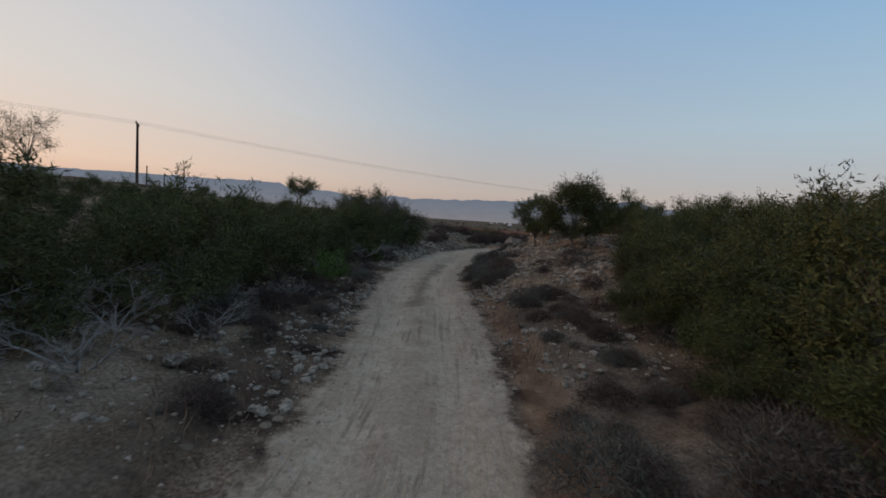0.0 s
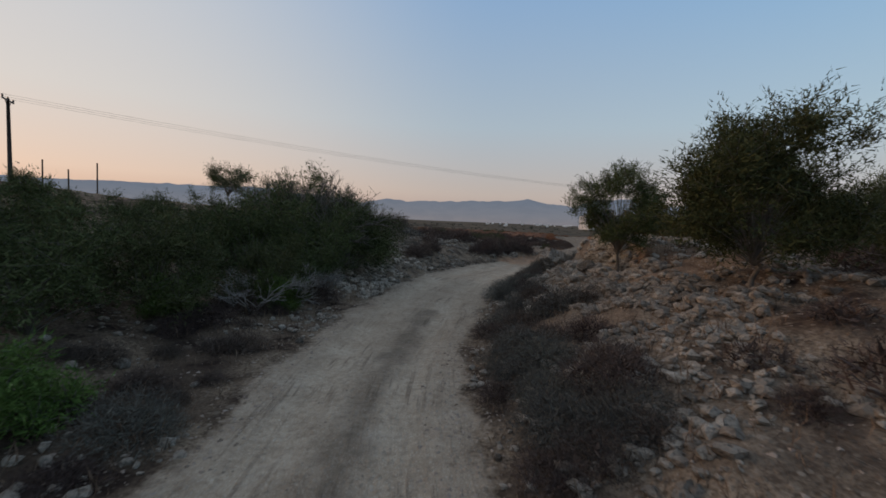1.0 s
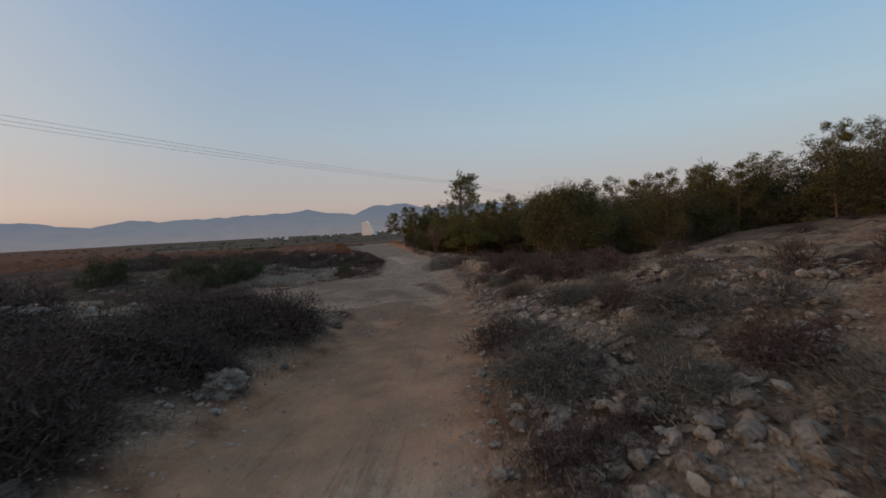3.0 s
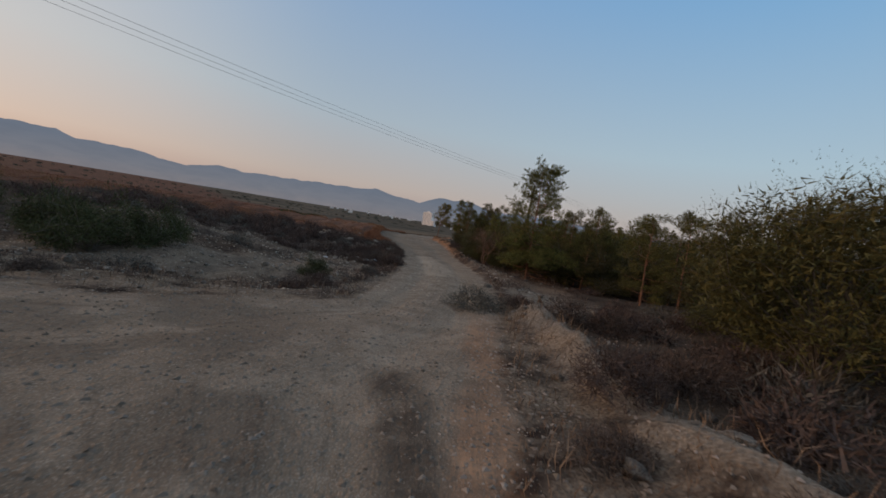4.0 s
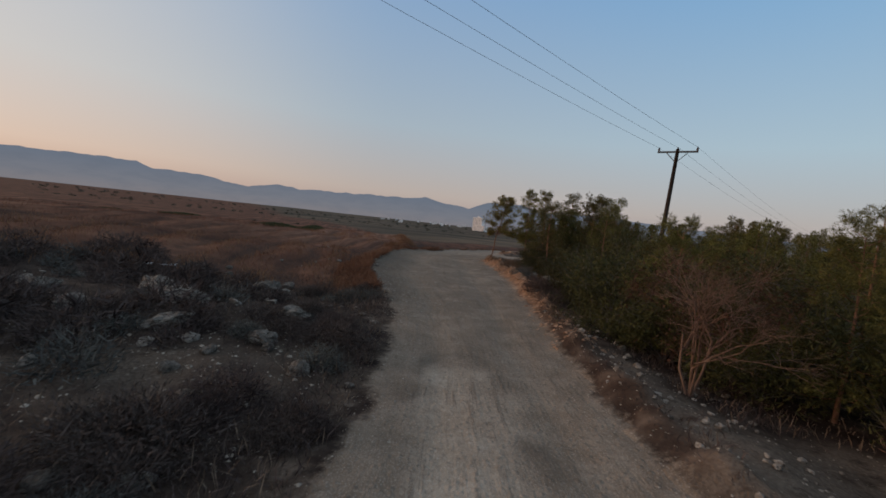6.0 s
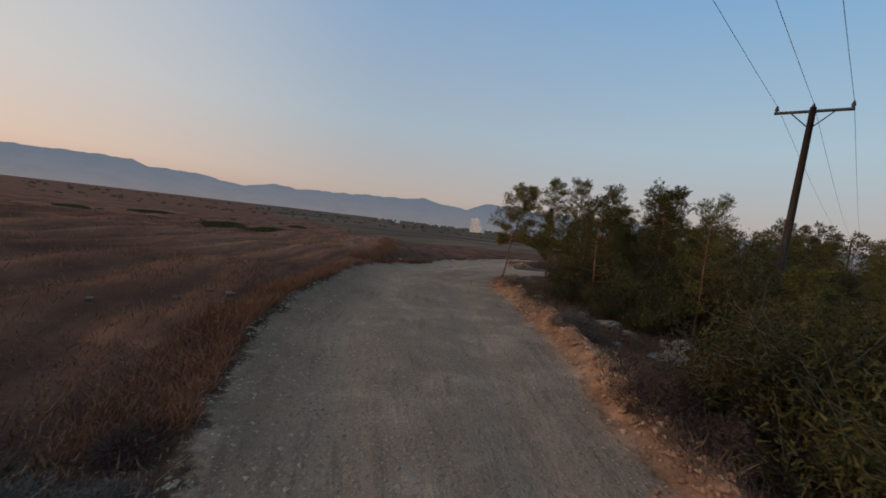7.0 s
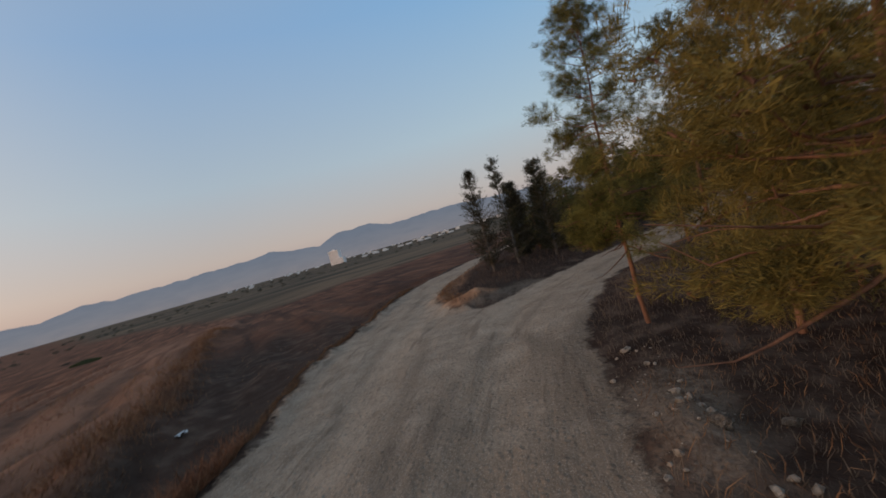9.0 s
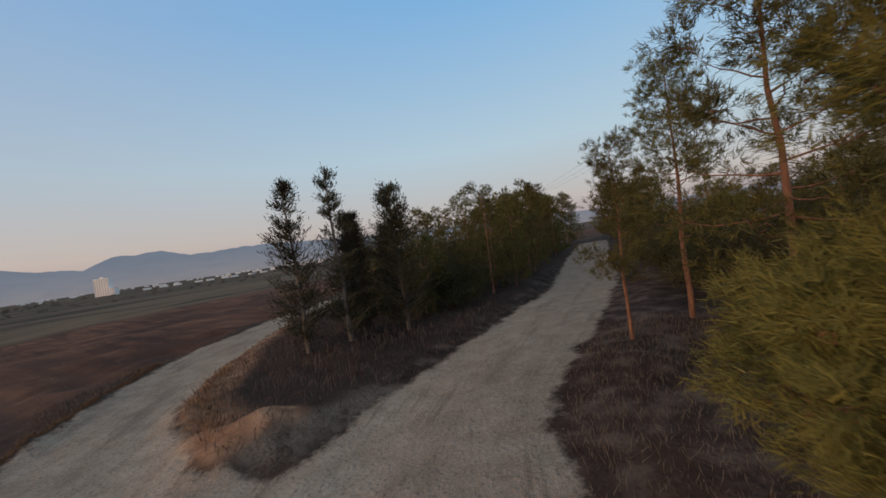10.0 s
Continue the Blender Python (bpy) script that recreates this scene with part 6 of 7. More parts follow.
rock_face([(6.1, 25.3), (5.3, 24.6), (4.6, 23.8), (4.2, 22.8), (4.1, 21.8), (4.15, 20.8), (4.5, 19.7)], [(7.0, 24.3), (6.2, 23.6), (5.6, 23.1), (5.25, 22.5), (5.15, 21.7), (5.2, 20.8), (5.45, 20.0)], 10, "crumbling ochre limestone and clay in the cut bank")
cobbles = [stone_mesh(13, M_ROCK, 0.6), stone_mesh(14, M_ROCK, 0.7), pebble_mesh(15, M_ROCK)]
n = 0
while n < 270:
    y = rng.uniform(1, 76)
    side_ = rng.rand() < 0.5
    line = LEFT if side_ else RIGHT
    k = rng.randint(0, len(line) - 1)
    (ax, ay), (bx, by) = line[k], line[k + 1]
    f, o = rng.rand(), rng.uniform(0.1, 1) ** 1.6 * 5.0
    L = math.hypot(bx - ax, by - ay)
    px, py = ax + (bx - ax) * f, ay + (by - ay) * f
    nx_, ny_ = (-(by - ay) / L, (bx - ax) / L) if side_ else ((by - ay) / L, -(bx - ax) / L)
    x, y = px + nx_ * o, py + ny_ * o
    if py > 78 or py < 1 or px < -8:
        continue
    if float(plan(np.array([x]), np.array([y]))[0][0]) < 0.1:
        continue
    rest("stone", cobbles[n % 3], x, y, rng.uniform(0.08, 0.26), "loose pale limestone stone on the verge", "stone", "loose stones", 0.2)
    n += 1


def scatter(name, N, near, size, label, category, material):
    """Countless small pieces as one joined mesh."""
    r = np.random.RandomState(len(name) * 7 + N)
    x, y = near(r, N)
    sd_, _, _, _, _, z = plan(x, y)
    n = len(x)
    base = np.array([[1, 0, 0], [-0.5, 0.87, 0], [-0.5, -0.87, 0], [0, 0, 0.55], [0.45, 0.45, 0.36]])
    tri = np.array([[0, 4, 3], [0, 1, 4], [4, 1, 3], [1, 2, 3], [2, 0, 3]])
    s = size[0] + (size[1] - size[0]) * r.rand(n) ** 3
    a = r.uniform(0, 6.28, n)
    ca, sa = np.cos(a), np.sin(a)
    B = base[None] * (0.75 + 0.5 * r.rand(n, 5, 1))
    V = np.stack([B[..., 0] * ca[:, None] - B[..., 1] * sa[:, None], B[..., 0] * sa[:, None] + B[..., 1] * ca[:, None], B[..., 2] - 0.15], -1) * s[:, None, None]
    V += np.stack([x, y, z], -1)[:, None]
    F = (np.arange(n)[:, None, None] * 5 + tri[None]).reshape(-1, 3)
    tagged(new(name, quick_mesh(name, V.reshape(-1, 3), F, material)), label, category, kind="stuff")


def along(lo, hi, y0, y1, power=1.6, both=True):
    def near(r, N):
        out = []
        for line in ((LEFT, RIGHT) if both else (RIGHT,)):
            P = np.array(line)
            D = np.diff(P, axis=0)
            L = np.hypot(*D.T)
            keep = (P[:-1, 1] >= y0) & (P[:-1, 1] <= y1) & (P[:-1, 0] > -6)
            k = r.choice(len(D), N // 2, p=L * keep / (L * keep).sum())
            o = (lo + (hi - lo) * r.rand(N // 2) ** power + r.normal(0, 0.16, N // 2))[:, None]
            nrm = np.stack([-D[k, 1], D[k, 0]], -1) / L[k][:, None] * (1 if line is LEFT else -1)
            out.append(P[k] + D[k] * r.rand(N // 2)[:, None] + nrm * o)
        return np.concatenate(out).T
    return near


def patch(x0, x1, y0, y1):
    return lambda r, N: (r.uniform(x0, x1, N), r.uniform(y0, y1, N))


def rocks(name, N, near, size, label, thr=-2.0, material=None, few=3.6):
    """Countless angular stones, half sunk, as one joined mesh."""
    r = np.random.RandomState(N)
    x, y = near(r, N)
    keep = vnoise(x, y, 1.9, 2) + 0.5 * vnoise(x, y, 0.6, 1) > thr
    x, y = x[keep], y[keep]
    sd_, _, _, _, _, z = plan(x, y)
    keep = (sd_ > 0.05) & ~((x > 5.6) & (y > 22.2) & (y < 27) & (r.rand(len(x)) > 0.4))
    x, y, z = x[keep], y[keep], z[keep]
    n = len(x)
    bm = bmesh.new()
    bmesh.ops.create_icosphere(bm, subdivisions=1, radius=0.5)
    bm.verts.ensure_lookup_table()
    base = np.array([v.co[:] for v in bm.verts])
    tri = np.array([[v.index for v in f.verts] for f in bm.faces])
    bm.free()
    B = base[None] * (0.75 + 0.5 * r.rand(n, len(base), 1))
    for _ in range(4):
        nrm = r.normal(size=(n, 1, 3))
        nrm /= np.linalg.norm(nrm, axis=2, keepdims=True)
        over = np.maximum((B * nrm).sum(2, keepdims=True) - r.uniform(0.18, 0.36, (n, 1, 1)), 0)
        B = B - nrm * over
    s = size[0] + (size[1] - size[0]) * r.rand(n) ** few
    a = r.uniform(0, 6.28, n)
    ca, sa = np.cos(a)[:, None], np.sin(a)[:, None]
    V = np.stack([B[..., 0] * ca * 1.25 - B[..., 1] * sa, B[..., 0] * sa * 1.25 + B[..., 1] * ca, B[..., 2] * 0.75 + 0.12], -1) * s[:, None, None]
    V += np.stack([x, y, z], -1)[:, None]
    F = (np.arange(n)[:, None, None] * len(base) + tri[None]).reshape(-1, 3)
    tagged(new(name, quick_mesh(name, V.reshape(-1, 3), F, material or M_ROCK)), label, "stones", kind="stuff")


rocks("bank_stones", 10000, lambda r, N: (np.interp(q_ := r.uniform(11, 34, N), [p[1] for p in RIGHT[:14]], [p[0] for p in RIGHT[:14]]) + 0.6 + 6.5 * r.rand(N) ** 2.0, q_), (0.02, 0.24), "broken limestone strewn over the stony bank", -0.2, None, 3.4)
rocks("verge_stones", 9000, along(0.1, 5.0, -2, 36), (0.025, 0.18), "broken limestone along the track's verges", -0.3, M_PALEROCK, 3.0)
rocks("hollow_rubble", 2600, patch(0, 11, 45.5, 55), (0.02, 0.16), "grey broken stone over the bare ground of the hollow", -0.3, None, 3.0)
rocks("hollow_stones", 1500, patch(-3, 13.5, 46, 66), (0.05, 0.34), "pale stones among the dark brush of the hollow", 0.42)
rocks("left_bank_stones", 6800, patch(-6.5, 1.5, 22, 34), (0.02, 0.22), "broken limestone on the low bank", -0.7, None, 3.2)
rocks("low_bank_rubble", 2600, patch(-5, -0.4, 21, 27), (0.03, 0.27), "pale limestone rubble in bands on the low bank", -0.5, M_PALEROCK, 3.0)
rocks("cut_rubble", 1300, lambda r, N: (np.interp(q_ := r.uniform(19.4, 25.0, N), [19.7, 21.8, 23.8, 25.3], [4.2, 3.8, 4.3, 5.8]) - 0.25 + 0.9 * r.rand(N), q_), (0.03, 0.26), "broken rock fallen from the cut bank", -0.8, M_PALEROCK, 2.8)
rocks("corner_rubble", 1100, patch(1.6, 6.5, 18.5, 23), (0.04, 0.30), "pale limestone rubble between the cushions of scrub", -0.6, M_PALEROCK, 2.8)
rocks("bank_rubble", 2600, lambda r, N: (np.interp(q_ := r.uniform(15.4, 19.6, N), [15, 17, 20], [2.5, 2.6, 2.9]) + 2.0 * r.rand(N) ** 1.3, q_), (0.02, 0.26), "angular limestone rubble tumbled over the stony bank", -0.55, None, 3.2)
rocks("slope_rubble", 1300, patch(2.2, 6.5, 12, 16.5), (0.04, 0.24), "pale limestone rubble low on the stony slope", -0.1, M_PALEROCK, 2.8)
rocks("shoulder_stones", 150, lambda r, N: (np.interp(q_ := r.uniform(75.5, 80.2, N), [75.7, 77.2, 78.8, 81.1], [21.2, 21.7, 22.8, 25.0]) + r.normal(0.15, 0.35, N), q_), (0.02, 0.13), "pale stones in the low shoulder of the track under the pines", -2.0, M_PALEROCK)
rocks("spoil_rocks", 420, along(0.05, 0.75, 62, 76, 1.0, False), (0.04, 0.20), "broken orange clay and stone pushed up beside the track", -2.0, M_CLAYROCK, 2.6)
rocks("shoulder_rubble", 900, along(0.1, 1.7, 49, 63, 1.0, False), (0.02, 0.15), "pale broken stone on the shoulder of the track", -2.0, M_PALEROCK, 3.0)
rocks("wood_edge_stones", 380, along(0.5, 3.5, 40, 70, 1.2, False), (0.04, 0.24), "pale stones between the track and the wood", -0.1)
scatter("verge_rubble", 28000, along(-0.25, 5.0, -2, 43, 2.2), (0.006, 0.045), "pale limestone rubble strewn over the verges", "rubble", M_GRAVEL)
scatter("hollow_gravel", 9000, patch(1, 13.5, 45, 62), (0.008, 0.055), "small broken stone over the bare ground of the hollow", "gravel", M_GRAVEL)
scatter("verge_grit", 14000, along(-0.2, 4.0, 43, 66, 1.8), (0.005, 0.022), "fine pale grit along the track's verges", "gravel", M_GRAVEL)
scatter("junction_gravel", 15000, patch(-1, 11, 34.5, 45), (0.006, 0.05), "loose gravel where the side road joins", "gravel", M_GREYGRAVEL)
scatter("margin_gravel", 7000, lambda r, N: (np.interp(q_ := r.uniform(63, 82, N), [p[1] for p in LEFT[25:36]], [p[0] for p in LEFT[25:36]]) + 2.4 * r.rand(N) ** 1.5 - 0.2, q_), (0.006, 0.045), "coarse grey gravel along the margin of the track", "gravel", M_GREYGRAVEL)
scatter("brown_grit", 9000, along(-1.9, 0.2, 43, 104, 1.0), (0.005, 0.024), "loose brown-grey grit on the far track", "gravel", M_GREYGRAVEL)
scatter("road_grit", 8500, along(-1.9, 0.2, -2, 43, 1.0), (0.005, 0.024), "loose limestone grit on the track", "gravel", M_GRAVEL)
scatter("spoil_lumps", 5000, along(-0.05, 0.85, 60, 76, 1.0, False), (0.012, 0.085), "orange clay lumps pushed up beside the track", "clay lumps", M_CLAYROCK)


def grass(name, N, near, tall, material, label, lean=0.35, width=0.012, rows=False):
    r = np.random.RandomState(N)
    x, y = near(r, N)
    sd_, _, dl_, dr_, w_, z = plan(x, y)
    keep = (sd_ > 0.12) & (pale_hollow(x, y) < r.uniform(0.1, 0.9, len(x)))
    keep &= ~((dr_ < dl_) & (y > 51) & (y < 63) & (sd_ < 1.5) & (r.rand(len(x)) > 0.2))
    x, y, z = x[keep], y[keep], z[keep]
    n = len(x)
    clump = 0.55 + 0.6 * np.clip(vnoise(x, y, 1.1) + 0.4, 0, 1)
    if rows:
        past = from_bank(x, y)
        clump = clump * np.where(past < 0, 0.35 + 0.85 * step(-0.5, 0.4, np.sin(2 * np.pi * furrow(x, y, past + 0.3 * vnoise(x, y, 1.6)))), 0.6)
    V, F = blades(np.stack([x, y, z - 0.02], -1), np.stack([r.normal(0, lean, n), r.normal(0, lean, n), np.ones(n)], -1), (tall[0] + (tall[1] - tall[0]) * r.rand(n)) * clump, width, r, 0.5)
    tagged(new(name, quick_mesh(name, V, F, material)), label, "grass", kind="stuff")


grass("dry_grass", 30000, along(0.15, 4.5, -2, 66), (0.08, 0.32), M_STRAW, "sparse dry straw-coloured grass on the verges")
grass("brush_bank", 32000, patch(-4, 13.5, 45, 67), (0.08, 0.36), M_SCRUB, "matted dark dry brush over the hollow and its bank", 0.7, 0.008)
grass("dark_weeds", 22000, along(0.2, 2.6, 44, 67), (0.06, 0.30), M_SCRUB, "matted dark dead weeds beside the track", 0.6)


def field_edge(r, N):
    """Left of the last stretch, thickest at the track's edge."""
    P = np.array([p for p in LEFT if p[1] >= 64])
    D = np.diff(P, axis=0)
    L = np.hypot(*D.T)
    k = r.choice(len(D), N, p=L / L.sum())
    o = (0.5 + 11 * r.rand(N) ** 2)[:, None]
    x, y = (P[k] + D[k] * r.rand(N)[:, None] + np.stack([-D[k, 1], D[k, 0]], -1) / L[k][:, None] * o).T
    keep = (y < 79) | (x < np.interp(y, [p[1] for p in PLOUGH], [p[0] for p in PLOUGH])) | (r.rand(N) < 0.08)
    return x[keep], y[keep]


grass("field_grass", 60000, field_edge, (0.10, 0.36), M_RUST, "rust-brown dry grass at the edge of the stubble field", rows=True)
L_Y, L_X = [p[1] for p in LEFT[25:41]], [p[0] for p in LEFT[25:41]]


def fringe(lo, hi, wide):
    return lambda r, N: (np.interp(q_ := r.uniform(lo, hi, N), L_Y, L_X) - 0.15 - wide * r.rand(N) ** 1.5, q_)


grass("fringe_grass", 22000, fringe(66, 83.5, 1.2), (0.12, 0.46), M_RUST, "tall rust-brown grass fringing the track beside the field", 0.45, 0.009)
grass("bank_grass", 9000, lambda r, N: (np.interp(q_ := 82 + 40 * r.rand(N) ** 1.5, [p[1] for p in PLOUGH], [p[0] for p in PLOUGH]) - 0.3 + r.normal(0, 0.35, N), q_), (0.12, 0.42), M_RUST, "tall rust-brown grass along the edge of the raised field", 0.4, 0.012)
grass("stubble_tufts", 34000, lambda r, N: (r.uniform(-16, 16, N), r.uniform(66, 112, N)), (0.08, 0.34), M_RUST, "dry tufts scattered over the stubble field", 0.5, 0.014, True)
grass("ridge_grass", 12000, fringe(82, 98, 0.6), (0.05, 0.20), M_RUSSET, "short russet grass on the ridge beside the track", 0.5, 0.008)
grass("wood_floor_grass", 36000, patch(21.5, 33, 70, 84), (0.06, 0.24), M_FLOOR, "dry grass under the pines", 0.35, 0.006)
grass("russet_floor_grass", 30000, patch(20.6, 27.5, 64, 77), (0.06, 0.30), M_RUSSET, "low russet dry grass at the wood's edge", 0.5, 0.006)
grass("rust_floor_grass", 12000, patch(20.8, 27, 63, 79.5), (0.05, 0.26), M_RUST, "rust-coloured dry grass at the foot of the pines", 0.55, 0.006)
grass("fork_side_grass", 1800, lambda r, N: (np.interp(q_ := r.uniform(87.4, 93, N), [87, 88, 90.3, 92.5], [26.1, 26.4, 27.4, 29.4]) + 0.15 + r.normal(0, 0.22, N), q_), (0.06, 0.24), M_RUST, "rust-coloured grass on the side of the fork's bank", 0.5, 0.008)
grass("fork_grass", 9000, patch(26, 36, 86, 96), (0.10, 0.32), M_SCRUB, "dark dry grass in the fork of the track")

# ---- overhead line ----
def rod(a, b, r, sides=8, r2=None):
    return tube(np.array([a, b], float), [r, r if r2 is None else r2], sides)


def capped(V, F):
    """Close the two ends of a tube made of 8-sided rings."""
    n = len(V)
    c = np.array([V[:8].mean(0), V[-8:].mean(0)])
    k = np.arange(8)
    ends = np.concatenate([np.stack([k, (k + 1) % 8, np.full(8, n), np.full(8, n)], -1), np.stack([n - 8 + (k + 1) % 8, n - 8 + k, np.full(8, n + 1), np.full(8, n + 1)], -1)])
    return np.concatenate([V, c]), np.concatenate([F, ends])


LINE = math.atan2(72.5 - 36.9, 29.0 + 28.5)
ARM = (-math.sin(LINE), math.cos(LINE))


def pole(x, y, top, tilt):
    z0 = ground_z(x, y)
    h = top - z0
    ob = thing("utility_pole", "dark wooden power-line pole with a steel crossarm", "utility pole", "power line poles")
    part("post", quick_mesh("post", *capped(*rod((0, 0, -0.3), (0, 0, h), 0.13, 8, 0.085)), M_POLE, True), ob)
    a, c = np.array([ARM[0], ARM[1], 0]), np.array([0, 0, h - 0.12])
    part("crossarm", quick_mesh("crossarm", *capped(*rod(c - a * 0.95, c + a * 0.95, 0.05)), M_STEEL), ob)
    for s in (-1, 1):
        part("brace", quick_mesh("brace", *rod(c + a * 0.55 * s, c - np.array([0, 0, 0.55]), 0.018), M_STEEL), ob)
    for s in (-0.9, 0.0, 0.9):
        b = c + a * s + np.array([0, 0, 0.04])
        part("insulator", quick_mesh("insulator", *capped(*tube(np.stack([b, b + [0, 0, 0.06], b + [0, 0, 0.13], b + [0, 0, 0.2]]), [0.025, 0.06, 0.045, 0.02], 8)), M_CERAMIC, True), ob)
    ob.matrix_basis = pose(x, y, z0, tilt[0], tilt[1], 0)
    return [Vector((x, y, z0)) + ob.matrix_basis.to_3x3() @ Vector(c + a * s + np.array([0, 0, 0.22])) for s in (-0.9, 0.0, 0.9)]


ends = [pole(-66.0, 13.5, 11.0, (0, 0)), pole(-28.3, 36.8, 8.8, (0, 0)), pole(29.0, 72.5, 7.1, (0, 3)), pole(84.0, 107.0, 6.5, (0, 0))]
for p, q in zip(ends, ends[1:]):
    for a, b in zip(p, q):
        s = np.linspace(0, 1, 41)[:, None]
        L = np.array(a) * (1 - s) + np.array(b) * s - np.array([0, 0, 3.2 if q is ends[2] else 2.0]) * s * (1 - s)
        tagged(new("power_line", quick_mesh("power_line", *tube(L, np.full(41, 0.006), 4), M_STEEL)), "thin sagging power line between wooden poles", "power line", "power lines")

for x, y, top in [(-31.4, 42.0, 5.6), (-30.3, 43.0, 5.0), (-29.0, 44.2, 5.7)]:
    z = ground_z(x, y) - 0.2
    V, F = tube(np.array([(x, y, z), (x + 0.03, y, (z + top) / 2), (x + 0.05, y, top)]), [0.06, 0.055, 0.05], 8)
    tagged(new("fence_post", quick_mesh("fence_post", V, F, M_POLE)), "thin dark post standing alone on the rise", "post", "posts on the rise")

# ---- litter ----
def rag(seed, size):
    r = np.random.RandomState(seed)
    n = 9
    u, v = np.meshgrid(np.linspace(-1, 1, n), np.linspace(-1, 1, n))
    V = np.stack([u * size[0] * (1 + 0.2 * r.rand(n, n)), v * size[1] * (1 + 0.25 * r.rand(n, n)), 0.05 * r.rand(n, n) + 0.03], -1).reshape(-1, 3)
    low = V - [0, 0, 0.012]
    i = np.arange(n * n).reshape(n, n)
    F = np.stack([i[:-1, :-1], i[:-1, 1:], i[1:, 1:], i[1:, :-1]], -1).reshape(-1, 4)
    return quick_mesh("sheet", np.concatenate([V, low]), np.concatenate([F, F[:, ::-1] + n * n]), M_LITTER, True)


for k, (x, y, sx_, sy_, t) in enumerate([(11.1, 54.5, 0.13, 0.06, 20), (11.6, 54.9, 0.06, 0.05, 60), (9.3, 53.2, 0.09, 0.06, 100), (8.6, 66.8, 0.35, 0.12, 10), (19.0, 86.6, 0.09, 0.06, 40)]):
    ob = tagged(new("plastic_sheet", rag(k, (sx_, sy_))), "crumpled scrap of white plastic sheet on the ground", "litter", "scraps of litter")
    ob.matrix_basis = pose(x, y, ground_z(x, y) + 0.01, 0, 0, t)

# ---- the far plain: tower block, town, hedgerows ----
def box(bm, x0, x1, y0, y1, z0, z1):
    m_ = bmesh.ops.create_cube(bm, size=1, matrix=Matrix.Translation(((x0 + x1) / 2, (y0 + y1) / 2, (z0 + z1) / 2)) @ Matrix.Diagonal((x1 - x0, y1 - y0, z1 - z0, 1)))
    return m_


def block(name, dims, label, category, group, x, y, turn, windows):
    ob = thing(name, label, category, group)
    z0 = ground_z(x, y) - 1.0
    bm = bmesh.new()
    for d in dims:
        box(bm, *d)
    me = bpy.data.meshes.new("walls")
    bm.to_mesh(me), bm.free()
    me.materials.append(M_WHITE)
    part("walls", me, ob)
    if windows:
        bm = bmesh.new()
        box(bm, -0.6, 0.6, -0.15, 0.15, 0, 1.3)
        pane = bpy.data.meshes.new("window")
        bm.to_mesh(pane), bm.free()
        pane.materials.append(M_PANE)
        for d in dims:
            for i in range(int((d[1] - d[0]) / 3.6)):
                for j in range(int((d[5] - d[4]) / 3.2)):
                    w = part("window", pane, ob)
                    w.location = (d[0] + 1.8 + 3.6 * i, d[2] - 0.02, d[4] + 1.0 + 3.2 * j)
        bm = bmesh.new()
        box(bm, dims[0][0] + 8, dims[0][0] + 12, -2, 2, dims[0][5], dims[0][5] + 2.5)
        me = bpy.data.meshes.new("roof_hut")
        bm.to_mesh(me), bm.free()
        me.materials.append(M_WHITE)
        part("roof_hut", me, ob)
    ob.matrix_basis = pose(x, y, z0, 0, 0, turn)


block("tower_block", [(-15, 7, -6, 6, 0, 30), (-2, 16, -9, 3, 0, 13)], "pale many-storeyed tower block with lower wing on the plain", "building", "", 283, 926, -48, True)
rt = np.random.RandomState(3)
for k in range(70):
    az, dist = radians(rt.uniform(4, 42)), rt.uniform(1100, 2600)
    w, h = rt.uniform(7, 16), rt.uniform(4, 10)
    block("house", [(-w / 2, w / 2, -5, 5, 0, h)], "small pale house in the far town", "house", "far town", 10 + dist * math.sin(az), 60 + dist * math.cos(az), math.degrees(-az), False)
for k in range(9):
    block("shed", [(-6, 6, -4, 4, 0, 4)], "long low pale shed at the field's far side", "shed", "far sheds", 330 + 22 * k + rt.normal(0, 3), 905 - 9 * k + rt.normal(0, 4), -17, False)


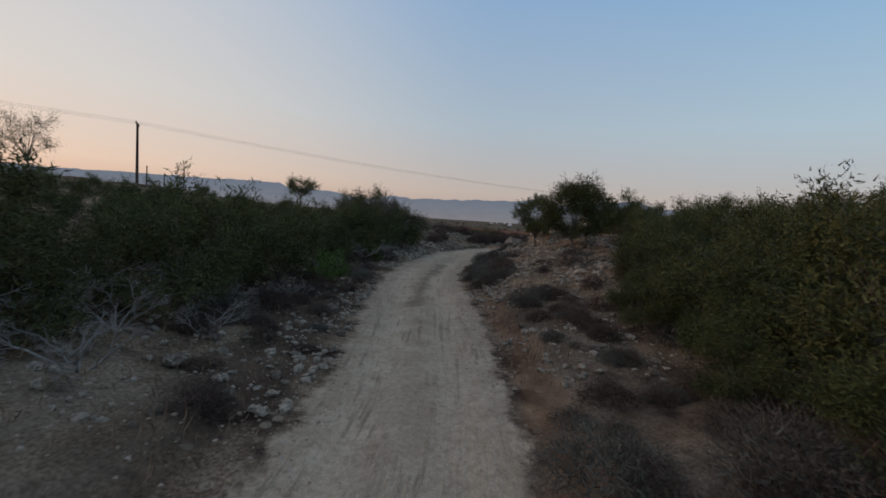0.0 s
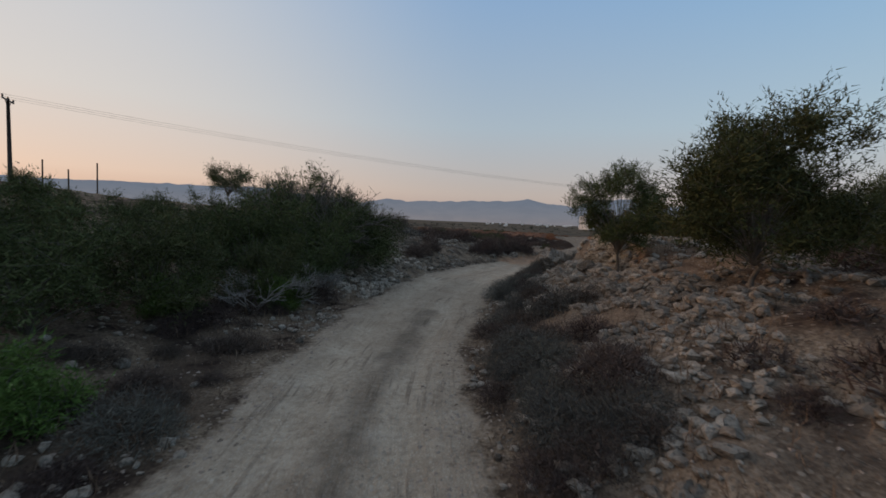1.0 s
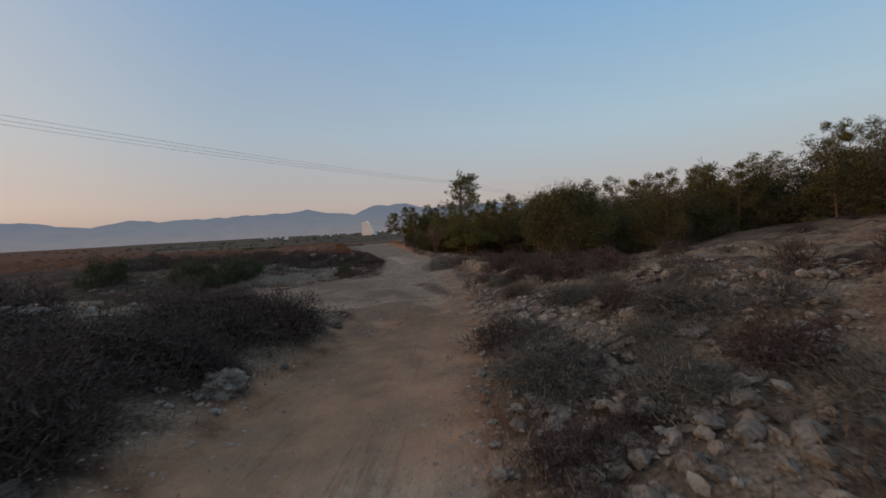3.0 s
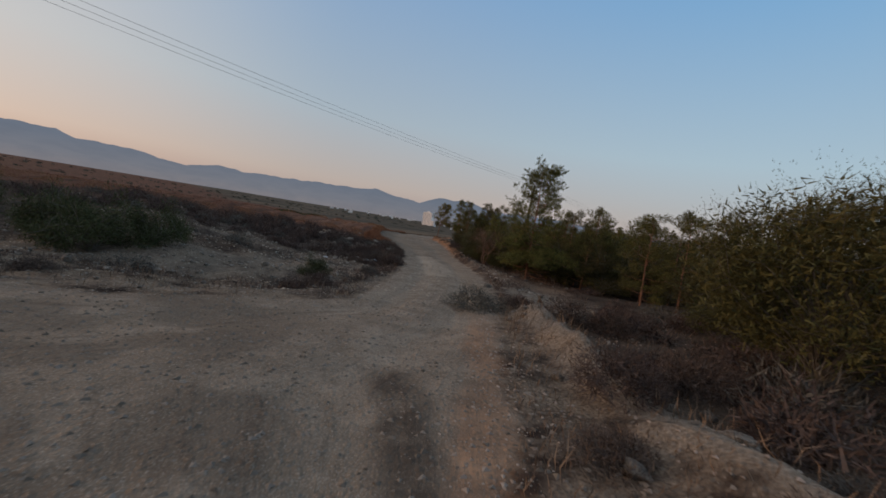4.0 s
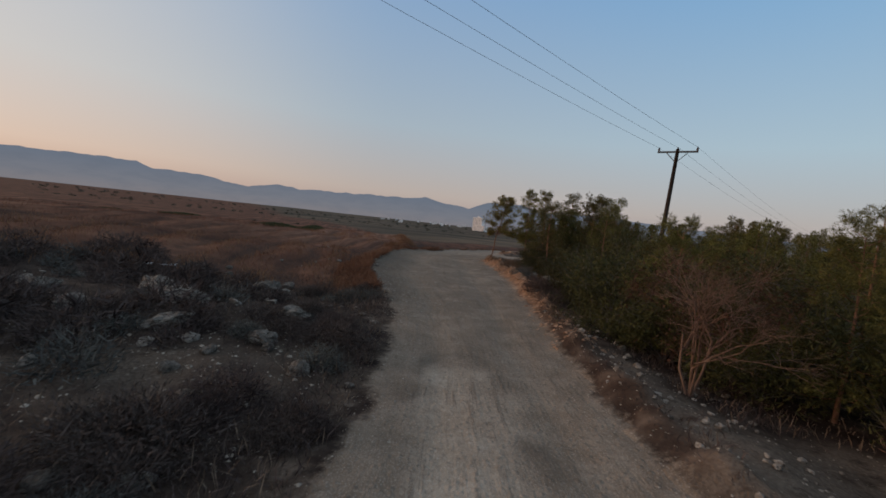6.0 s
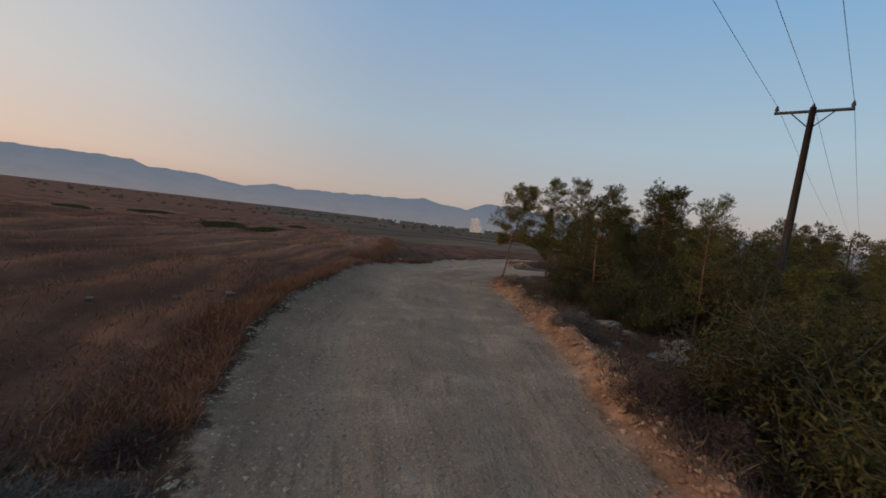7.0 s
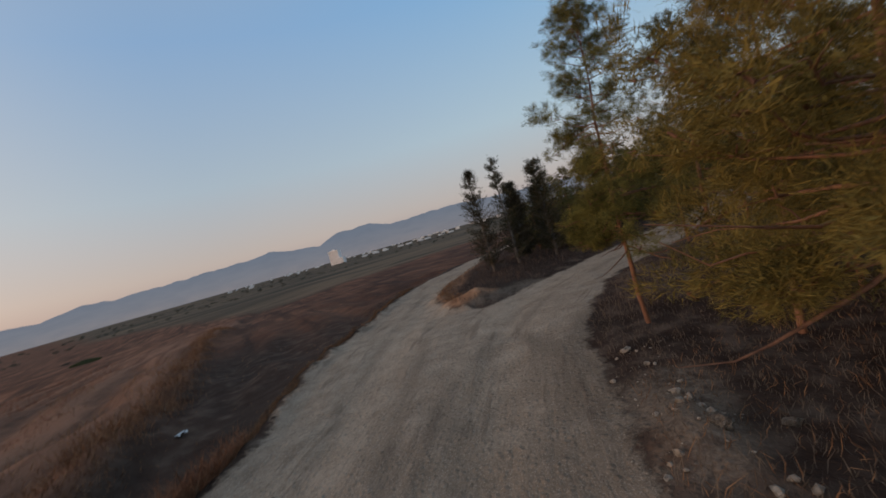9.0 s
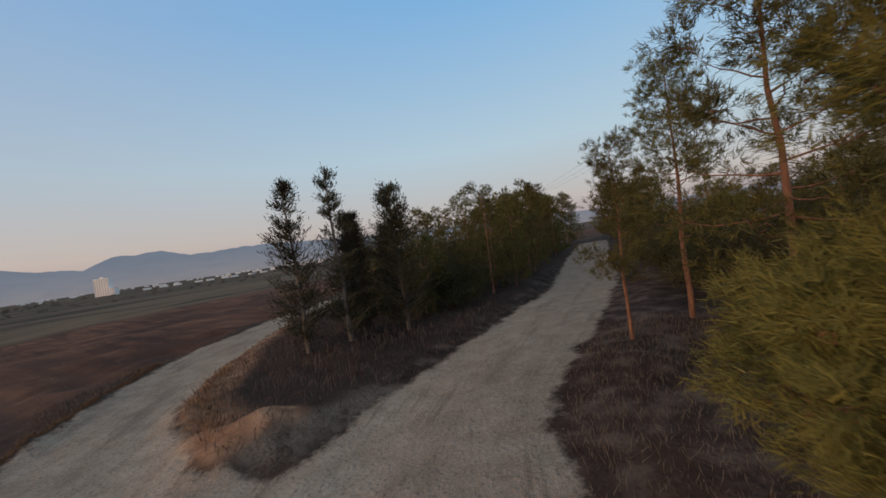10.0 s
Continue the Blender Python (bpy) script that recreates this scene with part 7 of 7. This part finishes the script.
def far_trees(name, N, spots_, label):
    r = np.random.RandomState(N)
    c = np.array([spots_(r) for _ in range(N)])
    z = plan(c[:, 0], c[:, 1])[5]
    s = r.uniform(0.5, 1.4, N) * np.clip(np.hypot(c[:, 0], c[:, 1]) / 420, 0.3, 2.2)
    m = 70
    P = (unit(r, N * m).reshape(N, m, 3) * [1.5, 1.5, 0.55] * r.rand(N, m, 1) ** 0.4 + [0, 0, 0.75]) * s[:, None, None] + np.stack([c[:, 0], c[:, 1], z], -1)[:, None]
    V, F = blades(P.reshape(-1, 3), unit(r, N * m), np.repeat(s, m) * 0.5, np.repeat(s, m) * 0.24, r)
    tagged(new(name, quick_mesh(name, V, F, M_FARWOOD)), label, "trees", kind="stuff")


def rows_of_trees(r):
    k = r.randint(0, 9)
    d = 330 + 90 * k + r.normal(0, 8)
    a = radians(r.uniform(-38, 46))
    return 10 + d * math.sin(a) / max(0.3, math.cos(a)) * 0.8, 60 + d + 0.05 * k * r.rand()


far_trees("hedgerows", 260, rows_of_trees, "dark hedgerows and scattered trees across the far plain")
def low_shrub(seed):
    """A spreading mat of short leafy shoots."""
    r = np.random.RandomState(seed)
    n = 2600
    a, q = r.uniform(0, 6.28, n), r.rand(n) ** 0.5
    P = np.stack([np.cos(a) * q, np.sin(a) * q * 0.6, 0.16 * (1 - q * q) * r.rand(n)], -1)
    V, F = blades(P, unit(r, n) + [0, 0, 0.9], r.uniform(0.05, 0.11, n), 0.045, r, 0.3, True)
    return quick_mesh("low_shrub", V, F, M_FRESH_DULL)


mats_ = [low_shrub(3), low_shrub(8)]
for k, (x, y, s_) in enumerate([(7.0, 95.0, 1.9), (10.2, 95.8, 1.6), (-3.6, 111.0, 2.6), (-1.5, 125.7, 2.4), (2.4, 127.0, 2.8), (-4.2, 142.2, 2.6), (-27.5, 169.3, 4.6), (-20.0, 150.0, 3.2), (6.0, 150.0, 2.6), (-38, 160, 4.0)]):
    ob = tagged(new("low_shrub", mats_[k % 2]), "low spreading dull-green shrub in the stubble field", "shrub", "low shrubs in the field")
    ob.matrix_basis = pose(x, y, ground_z(x, y), 0, 0, 37 * k) @ Matrix.Diagonal((s_, s_, min(s_, 2.4), 1))
far_trees("field_bushes", 22, lambda r: (r.uniform(-60, 5), r.uniform(95, 170)), "low dark bushes dotted over the stubble field")
